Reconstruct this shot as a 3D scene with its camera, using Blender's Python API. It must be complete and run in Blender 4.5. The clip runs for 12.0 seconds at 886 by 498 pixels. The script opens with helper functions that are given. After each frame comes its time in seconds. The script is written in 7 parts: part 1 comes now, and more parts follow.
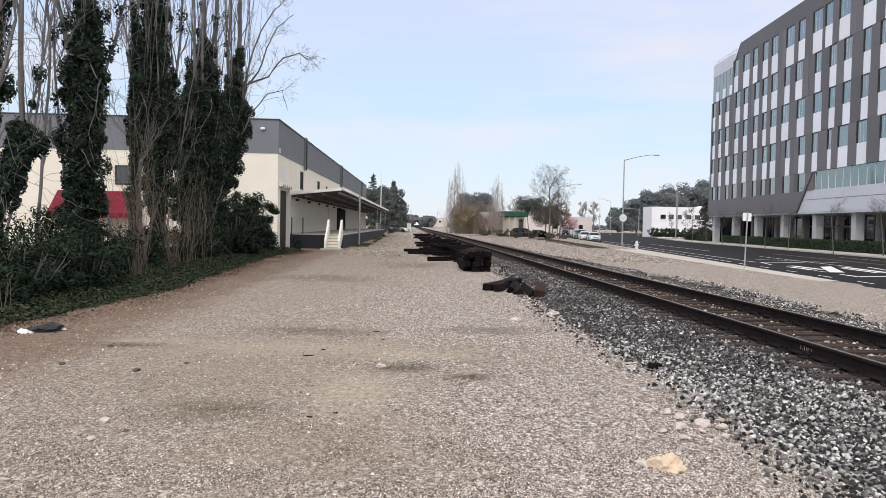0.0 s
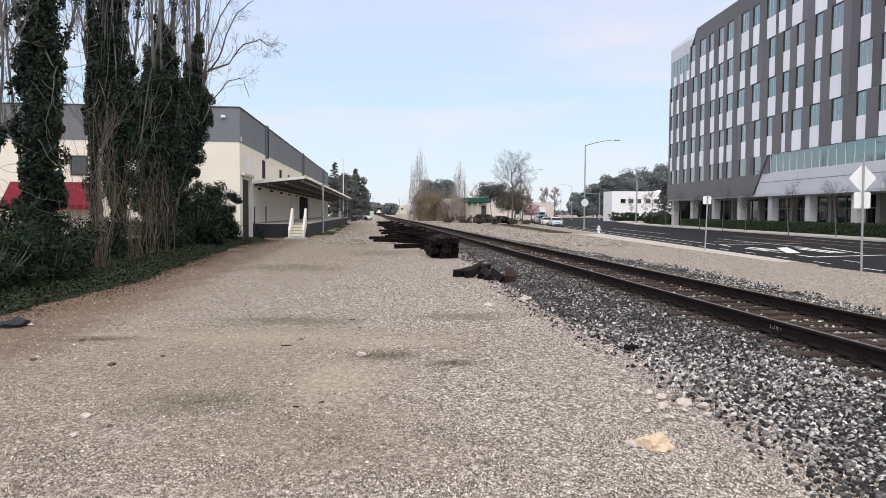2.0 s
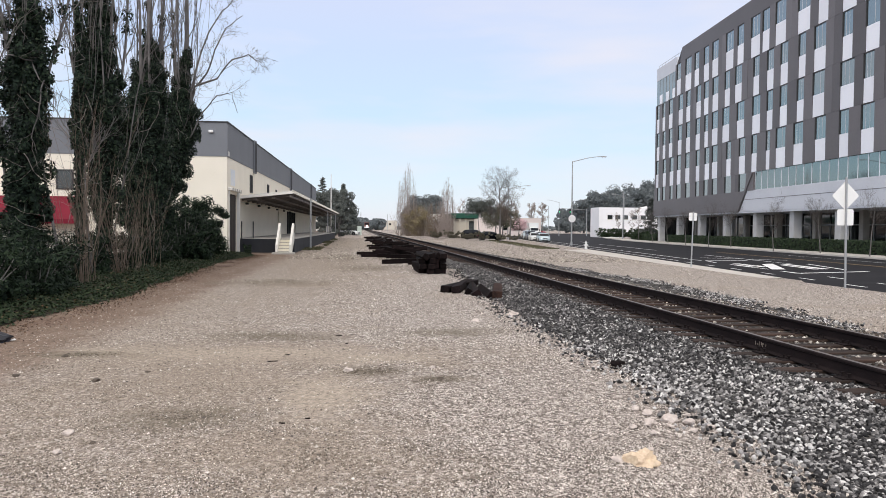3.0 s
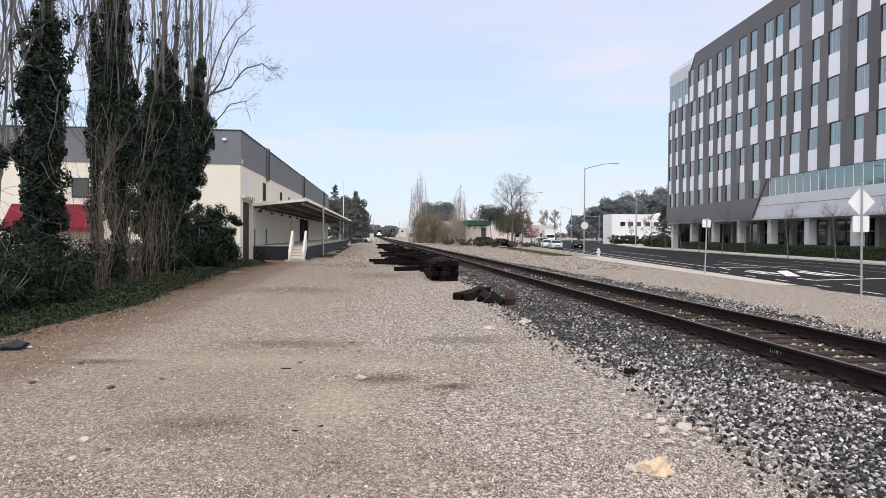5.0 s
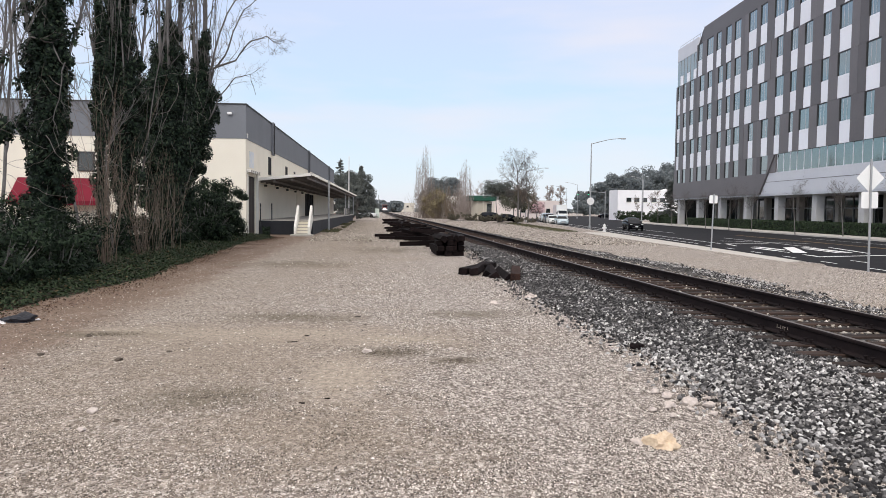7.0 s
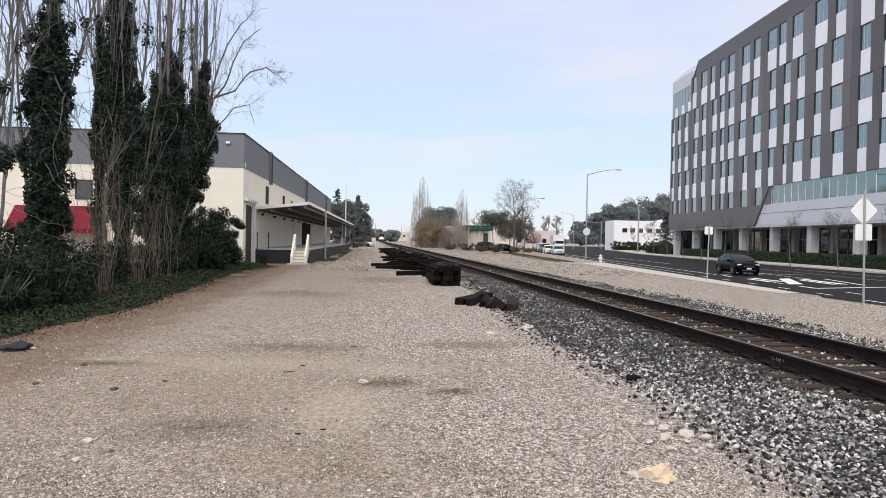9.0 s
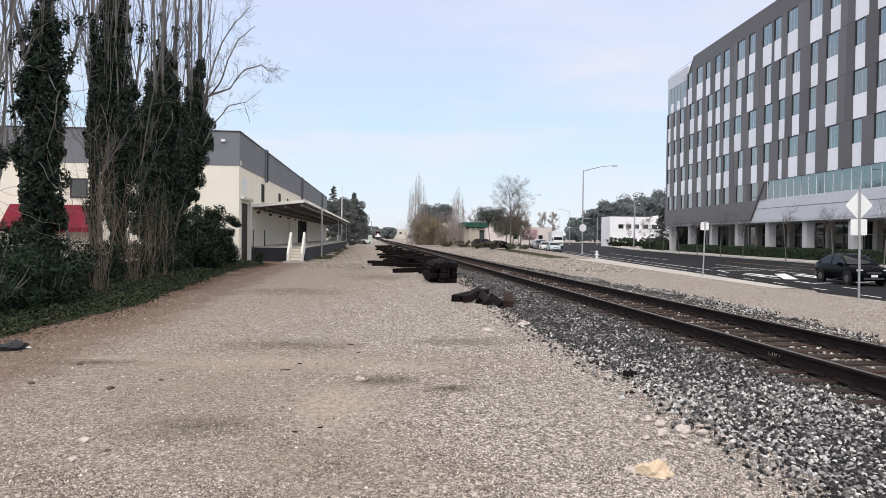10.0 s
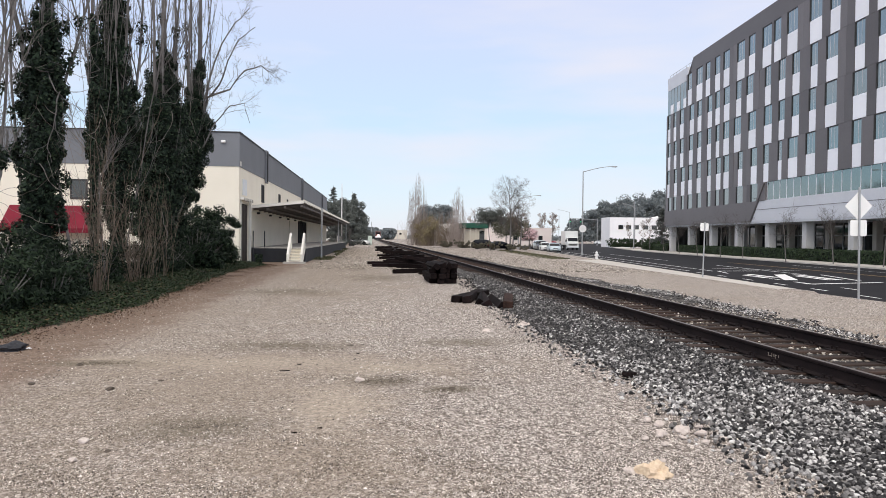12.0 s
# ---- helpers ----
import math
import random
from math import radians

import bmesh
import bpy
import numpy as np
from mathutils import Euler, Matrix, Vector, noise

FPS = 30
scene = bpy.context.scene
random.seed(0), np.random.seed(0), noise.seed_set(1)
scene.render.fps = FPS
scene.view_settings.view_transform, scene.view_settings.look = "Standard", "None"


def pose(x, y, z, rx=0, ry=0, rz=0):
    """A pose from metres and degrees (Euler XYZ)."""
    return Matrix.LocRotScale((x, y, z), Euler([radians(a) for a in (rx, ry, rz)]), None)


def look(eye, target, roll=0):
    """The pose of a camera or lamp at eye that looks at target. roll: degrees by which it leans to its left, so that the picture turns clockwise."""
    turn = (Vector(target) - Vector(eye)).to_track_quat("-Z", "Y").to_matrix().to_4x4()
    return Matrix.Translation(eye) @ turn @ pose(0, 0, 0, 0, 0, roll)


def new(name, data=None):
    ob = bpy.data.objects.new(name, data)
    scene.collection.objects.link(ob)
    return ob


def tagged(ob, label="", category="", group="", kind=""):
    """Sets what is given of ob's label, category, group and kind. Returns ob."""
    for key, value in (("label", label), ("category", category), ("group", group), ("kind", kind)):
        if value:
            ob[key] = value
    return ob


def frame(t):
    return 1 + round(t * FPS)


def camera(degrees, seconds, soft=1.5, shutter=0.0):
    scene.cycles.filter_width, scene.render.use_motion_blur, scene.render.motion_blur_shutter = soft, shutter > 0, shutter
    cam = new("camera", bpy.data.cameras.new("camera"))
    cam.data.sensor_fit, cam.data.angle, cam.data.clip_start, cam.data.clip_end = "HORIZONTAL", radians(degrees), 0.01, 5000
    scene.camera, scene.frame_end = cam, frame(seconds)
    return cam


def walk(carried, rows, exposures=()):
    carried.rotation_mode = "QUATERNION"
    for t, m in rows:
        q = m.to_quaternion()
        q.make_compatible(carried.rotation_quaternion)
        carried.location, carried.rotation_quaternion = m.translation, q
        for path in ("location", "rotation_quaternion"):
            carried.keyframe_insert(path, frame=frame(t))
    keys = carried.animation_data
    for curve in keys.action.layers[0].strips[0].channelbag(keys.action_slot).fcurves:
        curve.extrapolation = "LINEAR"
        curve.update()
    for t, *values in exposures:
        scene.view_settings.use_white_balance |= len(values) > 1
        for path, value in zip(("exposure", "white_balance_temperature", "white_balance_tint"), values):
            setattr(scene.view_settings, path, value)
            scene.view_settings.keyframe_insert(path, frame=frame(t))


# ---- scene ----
cam = camera(62.1, 12.0, soft=0.5)
PATH = [
    (0, (0.205, 0.088, 1.639), (0.302, 2.084, 1.574), 1.1),
    (0.5, (0.186, 0.082, 1.635), (0.287, 2.077, 1.538), 0.5),
    (1, (0.028, 0.115, 1.626), (0.154, 2.107, 1.508), -0.3),
    (1.5, (-0.009, 0.111, 1.638), (0.156, 2.101, 1.521), -0.2),
    (2, (0.021, 0.104, 1.634), (0.22, 2.092, 1.535), 0.3),
    (2.5, (0.023, 0.093, 1.638), (0.243, 2.08, 1.562), 0.5),
    (3, (0.023, 0.087, 1.639), (0.255, 2.073, 1.582), 0.5),
    (5, (0.02, 0.078, 1.645), (0.219, 2.068, 1.607), 0.4),
    (5.5, (0.015, 0.099, 1.635), (0.194, 2.09, 1.581), 0.5),
    (6, (0.021, 0.178, 1.62), (0.197, 2.168, 1.535), 0.6),
    (6.5, (0.019, 0.19, 1.618), (0.2, 2.179, 1.513), 0.5),
    (7, (0.01, 0.104, 1.63), (0.195, 2.093, 1.525), 0.6),
    (9, (-0.001, 0.059, 1.646), (0.193, 2.049, 1.621), 0.9),
    (9.5, (0.001, 0.065, 1.649), (0.201, 2.055, 1.621), 0.8),
    (10, (0.001, 0.064, 1.646), (0.205, 2.054, 1.613), 0.6),
    (10.5, (0.007, 0.059, 1.647), (0.212, 2.048, 1.61), 0.5),
    (11, (0.002, 0.059, 1.649), (0.208, 2.048, 1.612), 0.5),
    (11.5, (-0.001, 0.059, 1.647), (0.205, 2.048, 1.614), 0.6),
    (12, (0.005, 0.055, 1.648), (0.209, 2.044, 1.617), 0.6),
]
walk(cam, [(t, look(eye, target, roll)) for t, eye, target, roll in PATH])

# ---- world and light ----
world = bpy.data.worlds.new("world")
scene.world = world
world.use_nodes = True
wn, wl = world.node_tree.nodes, world.node_tree.links
wn.clear()
w_out = wn.new("ShaderNodeOutputWorld")
w_bg = wn.new("ShaderNodeBackground")
w_sky = wn.new("ShaderNodeTexSky")
w_sky.sky_type = "NISHITA"
w_sky.sun_disc = False
w_sky.sun_elevation = radians(32)
w_sky.sun_rotation = radians(200)
w_coord = wn.new("ShaderNodeTexCoord")
w_sep = wn.new("ShaderNodeSeparateXYZ")
w_ramp = wn.new("ShaderNodeValToRGB")
wl.new(w_coord.outputs["Generated"], w_sep.inputs[0])
wl.new(w_sep.outputs["Z"], w_ramp.inputs[0])
ramp = w_ramp.color_ramp
ramp.elements[0].position, ramp.elements[0].color = 0.0, (0.80, 0.84, 0.90, 1)
ramp.elements[1].position, ramp.elements[1].color = 1.0, (1.35, 1.26, 1.14, 1)
for at, col in ((0.06, (0.71, 0.83, 0.94, 1)), (0.14, (0.60, 0.78, 0.97, 1)), (0.23, (0.61, 0.73, 0.96, 1)), (0.35, (0.68, 0.71, 0.92, 1)), (0.55, (1.05, 1.00, 0.98, 1))):
    e = ramp.elements.new(at)
    e.color = col
w_map = wn.new("ShaderNodeMapping")
w_map.inputs["Scale"].default_value = (1.2, 1.2, 6.0)
w_noise = wn.new("ShaderNodeTexNoise")
w_noise.inputs["Scale"].default_value = 2.2
w_noise.inputs["Detail"].default_value = 4
w_cr = wn.new("ShaderNodeValToRGB")
w_cr.color_ramp.elements[0].position, w_cr.color_ramp.elements[1].position = 0.42, 0.68
w_cr.color_ramp.elements[0].color, w_cr.color_ramp.elements[1].color = (0, 0, 0, 1), (0.8, 0.8, 0.8, 1)
wl.new(w_coord.outputs["Generated"], w_map.inputs[0])
wl.new(w_map.outputs[0], w_noise.inputs["Vector"])
wl.new(w_noise.outputs["Fac"], w_cr.inputs[0])
w_cloud = wn.new("ShaderNodeMix")
w_cloud.data_type = "RGBA"
w_cloud.inputs[7].default_value = (0.82, 0.80, 0.88, 1)
wl.new(w_cr.outputs[0], w_cloud.inputs[0])
wl.new(w_ramp.outputs[0], w_cloud.inputs[6])
w_mul = wn.new("ShaderNodeVectorMath")
w_mul.operation = "SCALE"
w_mul.inputs["Scale"].default_value = 0.1
wl.new(w_sky.outputs[0], w_mul.inputs[0])
w_mix = wn.new("ShaderNodeMix")
w_mix.data_type = "RGBA"
w_mix.inputs[0].default_value = 0.9
wl.new(w_mul.outputs[0], w_mix.inputs[6])
wl.new(w_cloud.outputs[2], w_mix.inputs[7])
# the thin cloud is brighter towards the sun
w_dot = wn.new("ShaderNodeVectorMath")
w_dot.operation = "DOT_PRODUCT"
w_dot.inputs[1].default_value = (0.0, -0.9, 0.44)
wl.new(w_coord.outputs["Generated"], w_dot.inputs[0])
w_veil = wn.new("ShaderNodeMapRange")
w_veil.interpolation_type = "SMOOTHSTEP"
w_veil.inputs[1].default_value, w_veil.inputs[2].default_value = -0.35, 1.0
w_veil.inputs[3].default_value, w_veil.inputs[4].default_value = 1.0, 1.55
wl.new(w_dot.outputs["Value"], w_veil.inputs[0])
w_lit = wn.new("ShaderNodeVectorMath")
w_lit.operation = "SCALE"
wl.new(w_mix.outputs[2], w_lit.inputs[0])
wl.new(w_veil.outputs[0], w_lit.inputs["Scale"])
wl.new(w_lit.outputs[0], w_bg.inputs[0])
w_bg.inputs[1].default_value = 1.1
wl.new(w_bg.outputs[0], w_out.inputs[0])

sun = new("sun", bpy.data.lights.new("sun", "SUN"))
sun.data.energy, sun.data.angle, sun.data.color = 1.0, radians(25), (1.0, 0.93, 0.82)
sun.matrix_world = look((-30, -60, 60), (0, 20, 0))
scene.view_settings.exposure = 0.0


# ---- materials ----
def mat(name, col, col2=None, rough=0.8, metal=0.0, scale=4.0, fine=60.0, bump=0.15, spec=0.3, rand=0.0, stretch=(1, 1, 1), bdist=0.01, coat=0.0):
    """A surface with variation at two scales: broad patches and fine grain, both also in the relief."""
    m = bpy.data.materials.new(name)
    m.use_nodes = True
    n, l = m.node_tree.nodes, m.node_tree.links
    b = n["Principled BSDF"]
    col2 = col2 or tuple(c * 0.75 for c in col)
    tc = n.new("ShaderNodeTexCoord")
    mp = n.new("ShaderNodeMapping")
    mp.inputs["Scale"].default_value = stretch
    l.new(tc.outputs["Object"], mp.inputs[0])
    n1, n2 = n.new("ShaderNodeTexNoise"), n.new("ShaderNodeTexNoise")
    n1.inputs["Scale"].default_value, n2.inputs["Scale"].default_value = scale, fine
    n1.inputs["Detail"].default_value, n2.inputs["Detail"].default_value = 5, 3
    l.new(mp.outputs[0], n1.inputs["Vector"])
    l.new(mp.outputs[0], n2.inputs["Vector"])
    add = n.new("ShaderNodeMath")
    add.operation = "MULTIPLY_ADD"
    add.inputs[1].default_value = 0.45
    l.new(n2.outputs["Fac"], add.inputs[0])
    sc = n.new("ShaderNodeMath")
    sc.operation = "MULTIPLY"
    sc.inputs[1].default_value = 0.55
    l.new(n1.outputs["Fac"], sc.inputs[0])
    l.new(sc.outputs[0], add.inputs[2])
    rp = n.new("ShaderNodeValToRGB")
    rp.color_ramp.elements[0].position, rp.color_ramp.elements[1].position = 0.35, 0.65
    rp.color_ramp.elements[0].color, rp.color_ramp.elements[1].color = (*col2, 1), (*col, 1)
    l.new(add.outputs[0], rp.inputs[0])
    last = rp.outputs[0]
    if rand:
        oi = n.new("ShaderNodeObjectInfo")
        hsv = n.new("ShaderNodeHueSaturation")
        mr = n.new("ShaderNodeMapRange")
        mr.inputs[3].default_value, mr.inputs[4].default_value = 1 - rand, 1 + rand
        l.new(oi.outputs["Random"], mr.inputs[0])
        l.new(mr.outputs[0], hsv.inputs["Value"])
        l.new(last, hsv.inputs["Color"])
        last = hsv.outputs[0]
    l.new(last, b.inputs["Base Color"])
    b.inputs["Roughness"].default_value = rough
    b.inputs["Metallic"].default_value = metal
    b.inputs["Specular IOR Level"].default_value = spec
    b.inputs["Coat Weight"].default_value = coat
    if bump:
        bp = n.new("ShaderNodeBump")
        bp.inputs["Strength"].default_value = bump
        bp.inputs["Distance"].default_value = bdist
        l.new(add.outputs[0], bp.inputs["Height"])
        l.new(bp.outputs[0], b.inputs["Normal"])
    return m


def island_mat(name, cols, rough=0.8, spec=0.3, fine=40.0, thin=0.0, relief=0.0):
    """A surface of many loose pieces: each piece takes its own colour from the ramp, with a fine grain over it."""
    m = bpy.data.materials.new(name)
    m.use_nodes = True
    n, l = m.node_tree.nodes, m.node_tree.links
    b = n["Principled BSDF"]
    g = n.new("ShaderNodeNewGeometry")
    rp = n.new("ShaderNodeValToRGB")
    el = rp.color_ramp.elements
    while len(el) < len(cols):
        el.new(0.5)
    for e, (p, c) in zip(el, cols):
        e.position, e.color = p, (*c, 1)
    l.new(g.outputs["Random Per Island"], rp.inputs[0])
    tc = n.new("ShaderNodeTexCoord")
    nz = n.new("ShaderNodeTexNoise")
    nz.inputs["Scale"].default_value = fine
    l.new(tc.outputs["Object"], nz.inputs["Vector"])
    mr = n.new("ShaderNodeMapRange")
    mr.inputs[1].default_value, mr.inputs[2].default_value = 0.3, 0.7
    mr.inputs[3].default_value, mr.inputs[4].default_value = 0.7, 1.2
    l.new(nz.outputs["Fac"], mr.inputs[0])
    hsv = n.new("ShaderNodeHueSaturation")
    l.new(mr.outputs[0], hsv.inputs["Value"])
    l.new(rp.outputs[0], hsv.inputs["Color"])
    l.new(hsv.outputs[0], b.inputs["Base Color"])
    b.inputs["Roughness"].default_value = rough
    b.inputs["Specular IOR Level"].default_value = spec
    if relief:
        bp = n.new("ShaderNodeBump")
        bp.inputs["Strength"].default_value, bp.inputs["Distance"].default_value = relief, 0.012
        l.new(nz.outputs["Fac"], bp.inputs["Height"])
        l.new(bp.outputs[0], b.inputs["Normal"])
    if thin:
        # light also comes through the leaf
        tr, mx, out = n.new("ShaderNodeBsdfTranslucent"), n.new("ShaderNodeMixShader"), n["Material Output"]
        mx.inputs[0].default_value = thin
        l.new(hsv.outputs[0], tr.inputs["Color"])
        l.new(b.outputs[0], mx.inputs[1])
        l.new(tr.outputs[0], mx.inputs[2])
        l.new(mx.outputs[0], out.inputs["Surface"])
    return m


def glow_mat(name, col, strength):
    m = bpy.data.materials.new(name)
    m.use_nodes = True
    b = m.node_tree.nodes["Principled BSDF"]
    b.inputs["Base Color"].default_value = (*col, 1)
    b.inputs["Emission Color"].default_value = (*col, 1)
    b.inputs["Emission Strength"].default_value = strength
    return m


def glass_mat(name, col, rough=0.05, spec=0.8, metal=0.25):
    """Tinted window glass seen from outside: a dark, glossy body that mirrors the sky."""
    m = bpy.data.materials.new(name)
    m.use_nodes = True
    n, l = m.node_tree.nodes, m.node_tree.links
    b = n["Principled BSDF"]
    b.inputs["Base Color"].default_value = (*col, 1)
    b.inputs["Roughness"].default_value = rough
    b.inputs["Specular IOR Level"].default_value = spec
    b.inputs["Metallic"].default_value = metal
    tc = n.new("ShaderNodeTexCoord")
    nz = n.new("ShaderNodeTexNoise")
    nz.inputs["Scale"].default_value = 0.6
    l.new(tc.outputs["Object"], nz.inputs["Vector"])
    bp = n.new("ShaderNodeBump")
    bp.inputs["Strength"].default_value, bp.inputs["Distance"].default_value = 0.05, 0.05
    l.new(nz.outputs["Fac"], bp.inputs["Height"])
    l.new(bp.outputs[0], b.inputs["Normal"])
    return m


M = {}
M["wall_cream"] = mat("cream painted concrete", (0.86, 0.81, 0.70), (0.78, 0.735, 0.63), 0.85, scale=0.6, fine=25)
M["wall_grey"] = mat("grey painted concrete", (0.20, 0.212, 0.235), (0.175, 0.187, 0.207), 0.8, scale=0.5, fine=25)
M["chalk"] = mat("faded chalk", (0.42, 0.38, 0.33), (0.20, 0.15, 0.12), 0.95, scale=30, fine=120)
M["white_paint"] = mat("white paint", (0.80, 0.79, 0.74), (0.68, 0.66, 0.60), 0.6, scale=1.5, fine=30)
M["dock_dark"] = mat("dark dock concrete", (0.035, 0.038, 0.045), (0.022, 0.024, 0.03), 0.8, scale=1.2, fine=30)
M["concrete"] = mat("weathered concrete", (0.46, 0.44, 0.40), (0.34, 0.32, 0.29), 0.9, scale=1.2, fine=40)
M["column"] = mat("pale column concrete", (0.60, 0.60, 0.60), (0.50, 0.50, 0.50), 0.85, scale=1.0, fine=30)
M["dark_steel"] = mat("dark steel", (0.05, 0.05, 0.052), (0.03, 0.03, 0.032), 0.6, scale=2, fine=40)
M["galv"] = mat("galvanised steel", (0.42, 0.43, 0.44), (0.34, 0.35, 0.36), 0.5, 0.4, scale=3, fine=50)
M["red"] = mat("red awning cloth", (0.20, 0.012, 0.03), (0.15, 0.009, 0.022), 0.8, scale=1.5, fine=60)
# near-black colour standing in for the shade in openings, rooms and gaps
M["black_void"] = mat("near-black unlit depth", (0.02, 0.02, 0.022), (0.012, 0.012, 0.014), 0.9)
M["rust"] = mat("rusted steel", (0.022, 0.015, 0.015), (0.008, 0.006, 0.007), 0.8, 0.0, scale=3, fine=70, bump=0.3, spec=0.15)
M["railtop"] = mat("worn rail head", (0.16, 0.14, 0.13), (0.09, 0.075, 0.07), 0.45, 0.5, scale=2, fine=40, stretch=(1, 0.1, 1))
M["creosote"] = mat("creosoted wood", (0.015, 0.0095, 0.0092), (0.004, 0.0032, 0.0036), 0.9, scale=5, fine=40, bump=0.6, spec=0.1, rand=0.5, stretch=(1, 0.15, 1))
M["tie_brown"] = mat("worn reddish tie wood", (0.056, 0.031, 0.024), (0.015, 0.010, 0.009), 0.9, scale=5, fine=40, bump=0.6, spec=0.1, stretch=(1, 0.15, 1))
M["oldtie"] = mat("weathered track tie", (0.052, 0.032, 0.024), (0.013, 0.009, 0.0085), 0.9, scale=4, fine=40, bump=0.5, rand=0.3, stretch=(0.2, 1, 1))
M["asphalt"] = mat("asphalt", (0.021, 0.021, 0.024), (0.013, 0.013, 0.016), 0.9, scale=0.3, fine=80, bump=0.1, spec=0.15)
M["mark"] = mat("road paint", (0.88, 0.88, 0.87), (0.70, 0.70, 0.70), 0.7, scale=3, fine=40)
M["mark_yellow"] = mat("yellow road paint", (0.38, 0.25, 0.10), (0.24, 0.16, 0.07), 0.7, scale=3, fine=40)
M["kerb"] = mat("pale kerb concrete", (0.56, 0.53, 0.49), (0.44, 0.42, 0.385), 0.9, scale=1.0, fine=30)
M["clad_dark"] = mat("dark metal cladding", (0.148, 0.138, 0.144), (0.126, 0.118, 0.124), 0.45, 0.1, scale=0.3, fine=6, bump=0.02, rand=0.24)
M["clad_light"] = mat("pale metal panel", (0.90, 0.92, 0.98), (0.86, 0.88, 0.95), 0.4, 0.0, scale=0.3, fine=6, bump=0.02, rand=0.06)
M["clad_mid"] = mat("silver grey cladding", (0.66, 0.68, 0.73), (0.60, 0.62, 0.67), 0.45, 0.1, scale=0.3, fine=6, bump=0.02)
M["glass"] = glass_mat("tinted glass", (0.27, 0.32, 0.32), metal=0.9, rough=0.02)
M["glass_teal"] = glass_mat("green tinted glass", (0.22, 0.285, 0.285), metal=0.85, rough=0.02)
M["glass_dark"] = glass_mat("dark glass", (0.02, 0.025, 0.026), metal=0.1)
M["bark"] = mat("grey bark", (0.21, 0.20, 0.194), (0.095, 0.088, 0.085), 0.95, scale=6, fine=50, bump=0.6, stretch=(1, 1, 0.25))
M["twig"] = mat("bare twigs", (0.225, 0.175, 0.138), (0.12, 0.092, 0.072), 0.95, scale=4, fine=40, bump=0)
M["twig_dark"] = mat("dark grey twigs", (0.13, 0.112, 0.105), (0.075, 0.065, 0.06), 0.95, scale=4, fine=40, bump=0)
# twigs of distant trees, their colour lightened with haze
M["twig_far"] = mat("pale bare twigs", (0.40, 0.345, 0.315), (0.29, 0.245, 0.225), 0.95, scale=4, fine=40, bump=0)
M["twig_brown"] = mat("brown brush twigs", (0.25, 0.20, 0.155), (0.145, 0.113, 0.088), 0.95, scale=4, fine=40, bump=0)
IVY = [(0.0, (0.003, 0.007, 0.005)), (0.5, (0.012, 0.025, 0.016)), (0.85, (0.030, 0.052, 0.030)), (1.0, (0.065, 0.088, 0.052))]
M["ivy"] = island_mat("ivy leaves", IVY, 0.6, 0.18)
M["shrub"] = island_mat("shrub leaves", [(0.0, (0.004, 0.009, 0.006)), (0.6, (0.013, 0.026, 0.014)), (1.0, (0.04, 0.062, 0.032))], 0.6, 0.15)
M["groundivy"] = island_mat("ground ivy leaves", [(0.0, (0.010, 0.018, 0.009)), (0.6, (0.026, 0.044, 0.020)), (0.9, (0.055, 0.075, 0.038)), (1.0, (0.12, 0.075, 0.042))], 0.65, 0.15)
M["hedge"] = island_mat("hedge leaves", [(0.0, (0.012, 0.028, 0.012)), (0.6, (0.030, 0.052, 0.022)), (1.0, (0.055, 0.085, 0.035))], 0.6, 0.3, thin=0.25)
# far foliage: distance haze is put into these paled, bluish leaf colours
M["fartree"] = island_mat("evergreen leaves paled with haze", [(0.0, (0.12, 0.137, 0.132)), (0.6, (0.165, 0.18, 0.168)), (1.0, (0.21, 0.222, 0.20))], 0.8, 0.05, thin=0.4)
M["gum"] = island_mat("far leaves with haze in the colour", [(0.0, (0.16, 0.185, 0.195)), (0.6, (0.20, 0.225, 0.235)), (1.0, (0.245, 0.265, 0.265))], 0.9, 0.05, thin=0.3)
M["yellow_brush"] = island_mat("yellow brown brush", [(0.0, (0.17, 0.14, 0.085)), (0.5, (0.26, 0.215, 0.13)), (1.0, (0.34, 0.30, 0.18))], 0.9, 0.1)
M["grass"] = island_mat("grass blades", [(0.0, (0.05, 0.055, 0.034)), (0.6, (0.09, 0.095, 0.055)), (1.0, (0.20, 0.17, 0.11))], 0.9, 0.1)
M["olive"] = island_mat("grey green leaves", [(0.0, (0.07, 0.078, 0.055)), (0.6, (0.115, 0.12, 0.085)), (1.0, (0.17, 0.165, 0.12))], 0.9, 0.05, thin=0.3)
M["dryshrub"] = island_mat("dry grey green leaves", [(0.0, (0.105, 0.10, 0.075)), (0.6, (0.16, 0.15, 0.115)), (1.0, (0.22, 0.20, 0.155))], 0.9, 0.05, thin=0.3)
M["blossom"] = island_mat("pink blossom", [(0.0, (0.62, 0.42, 0.44)), (1.0, (0.82, 0.68, 0.69))], 0.9, 0.1, thin=0.3)
M["white"] = mat("white enamel", (0.82, 0.82, 0.82), (0.74, 0.74, 0.74), 0.45, bump=0.0)
M["pale_green"] = mat("pale green enamel", (0.62, 0.70, 0.64), (0.52, 0.60, 0.54), 0.6, scale=2, fine=30)
M["green_roof"] = mat("green metal roof", (0.022, 0.10, 0.068), (0.016, 0.075, 0.05), 0.5)


# ---- mesh helpers ----
def link(name, me, parent=None, m=None):
    ob = new(name, me)
    if m is not None:
        ob.matrix_basis = m
    if parent is not None:
        ob.parent = parent
    return ob


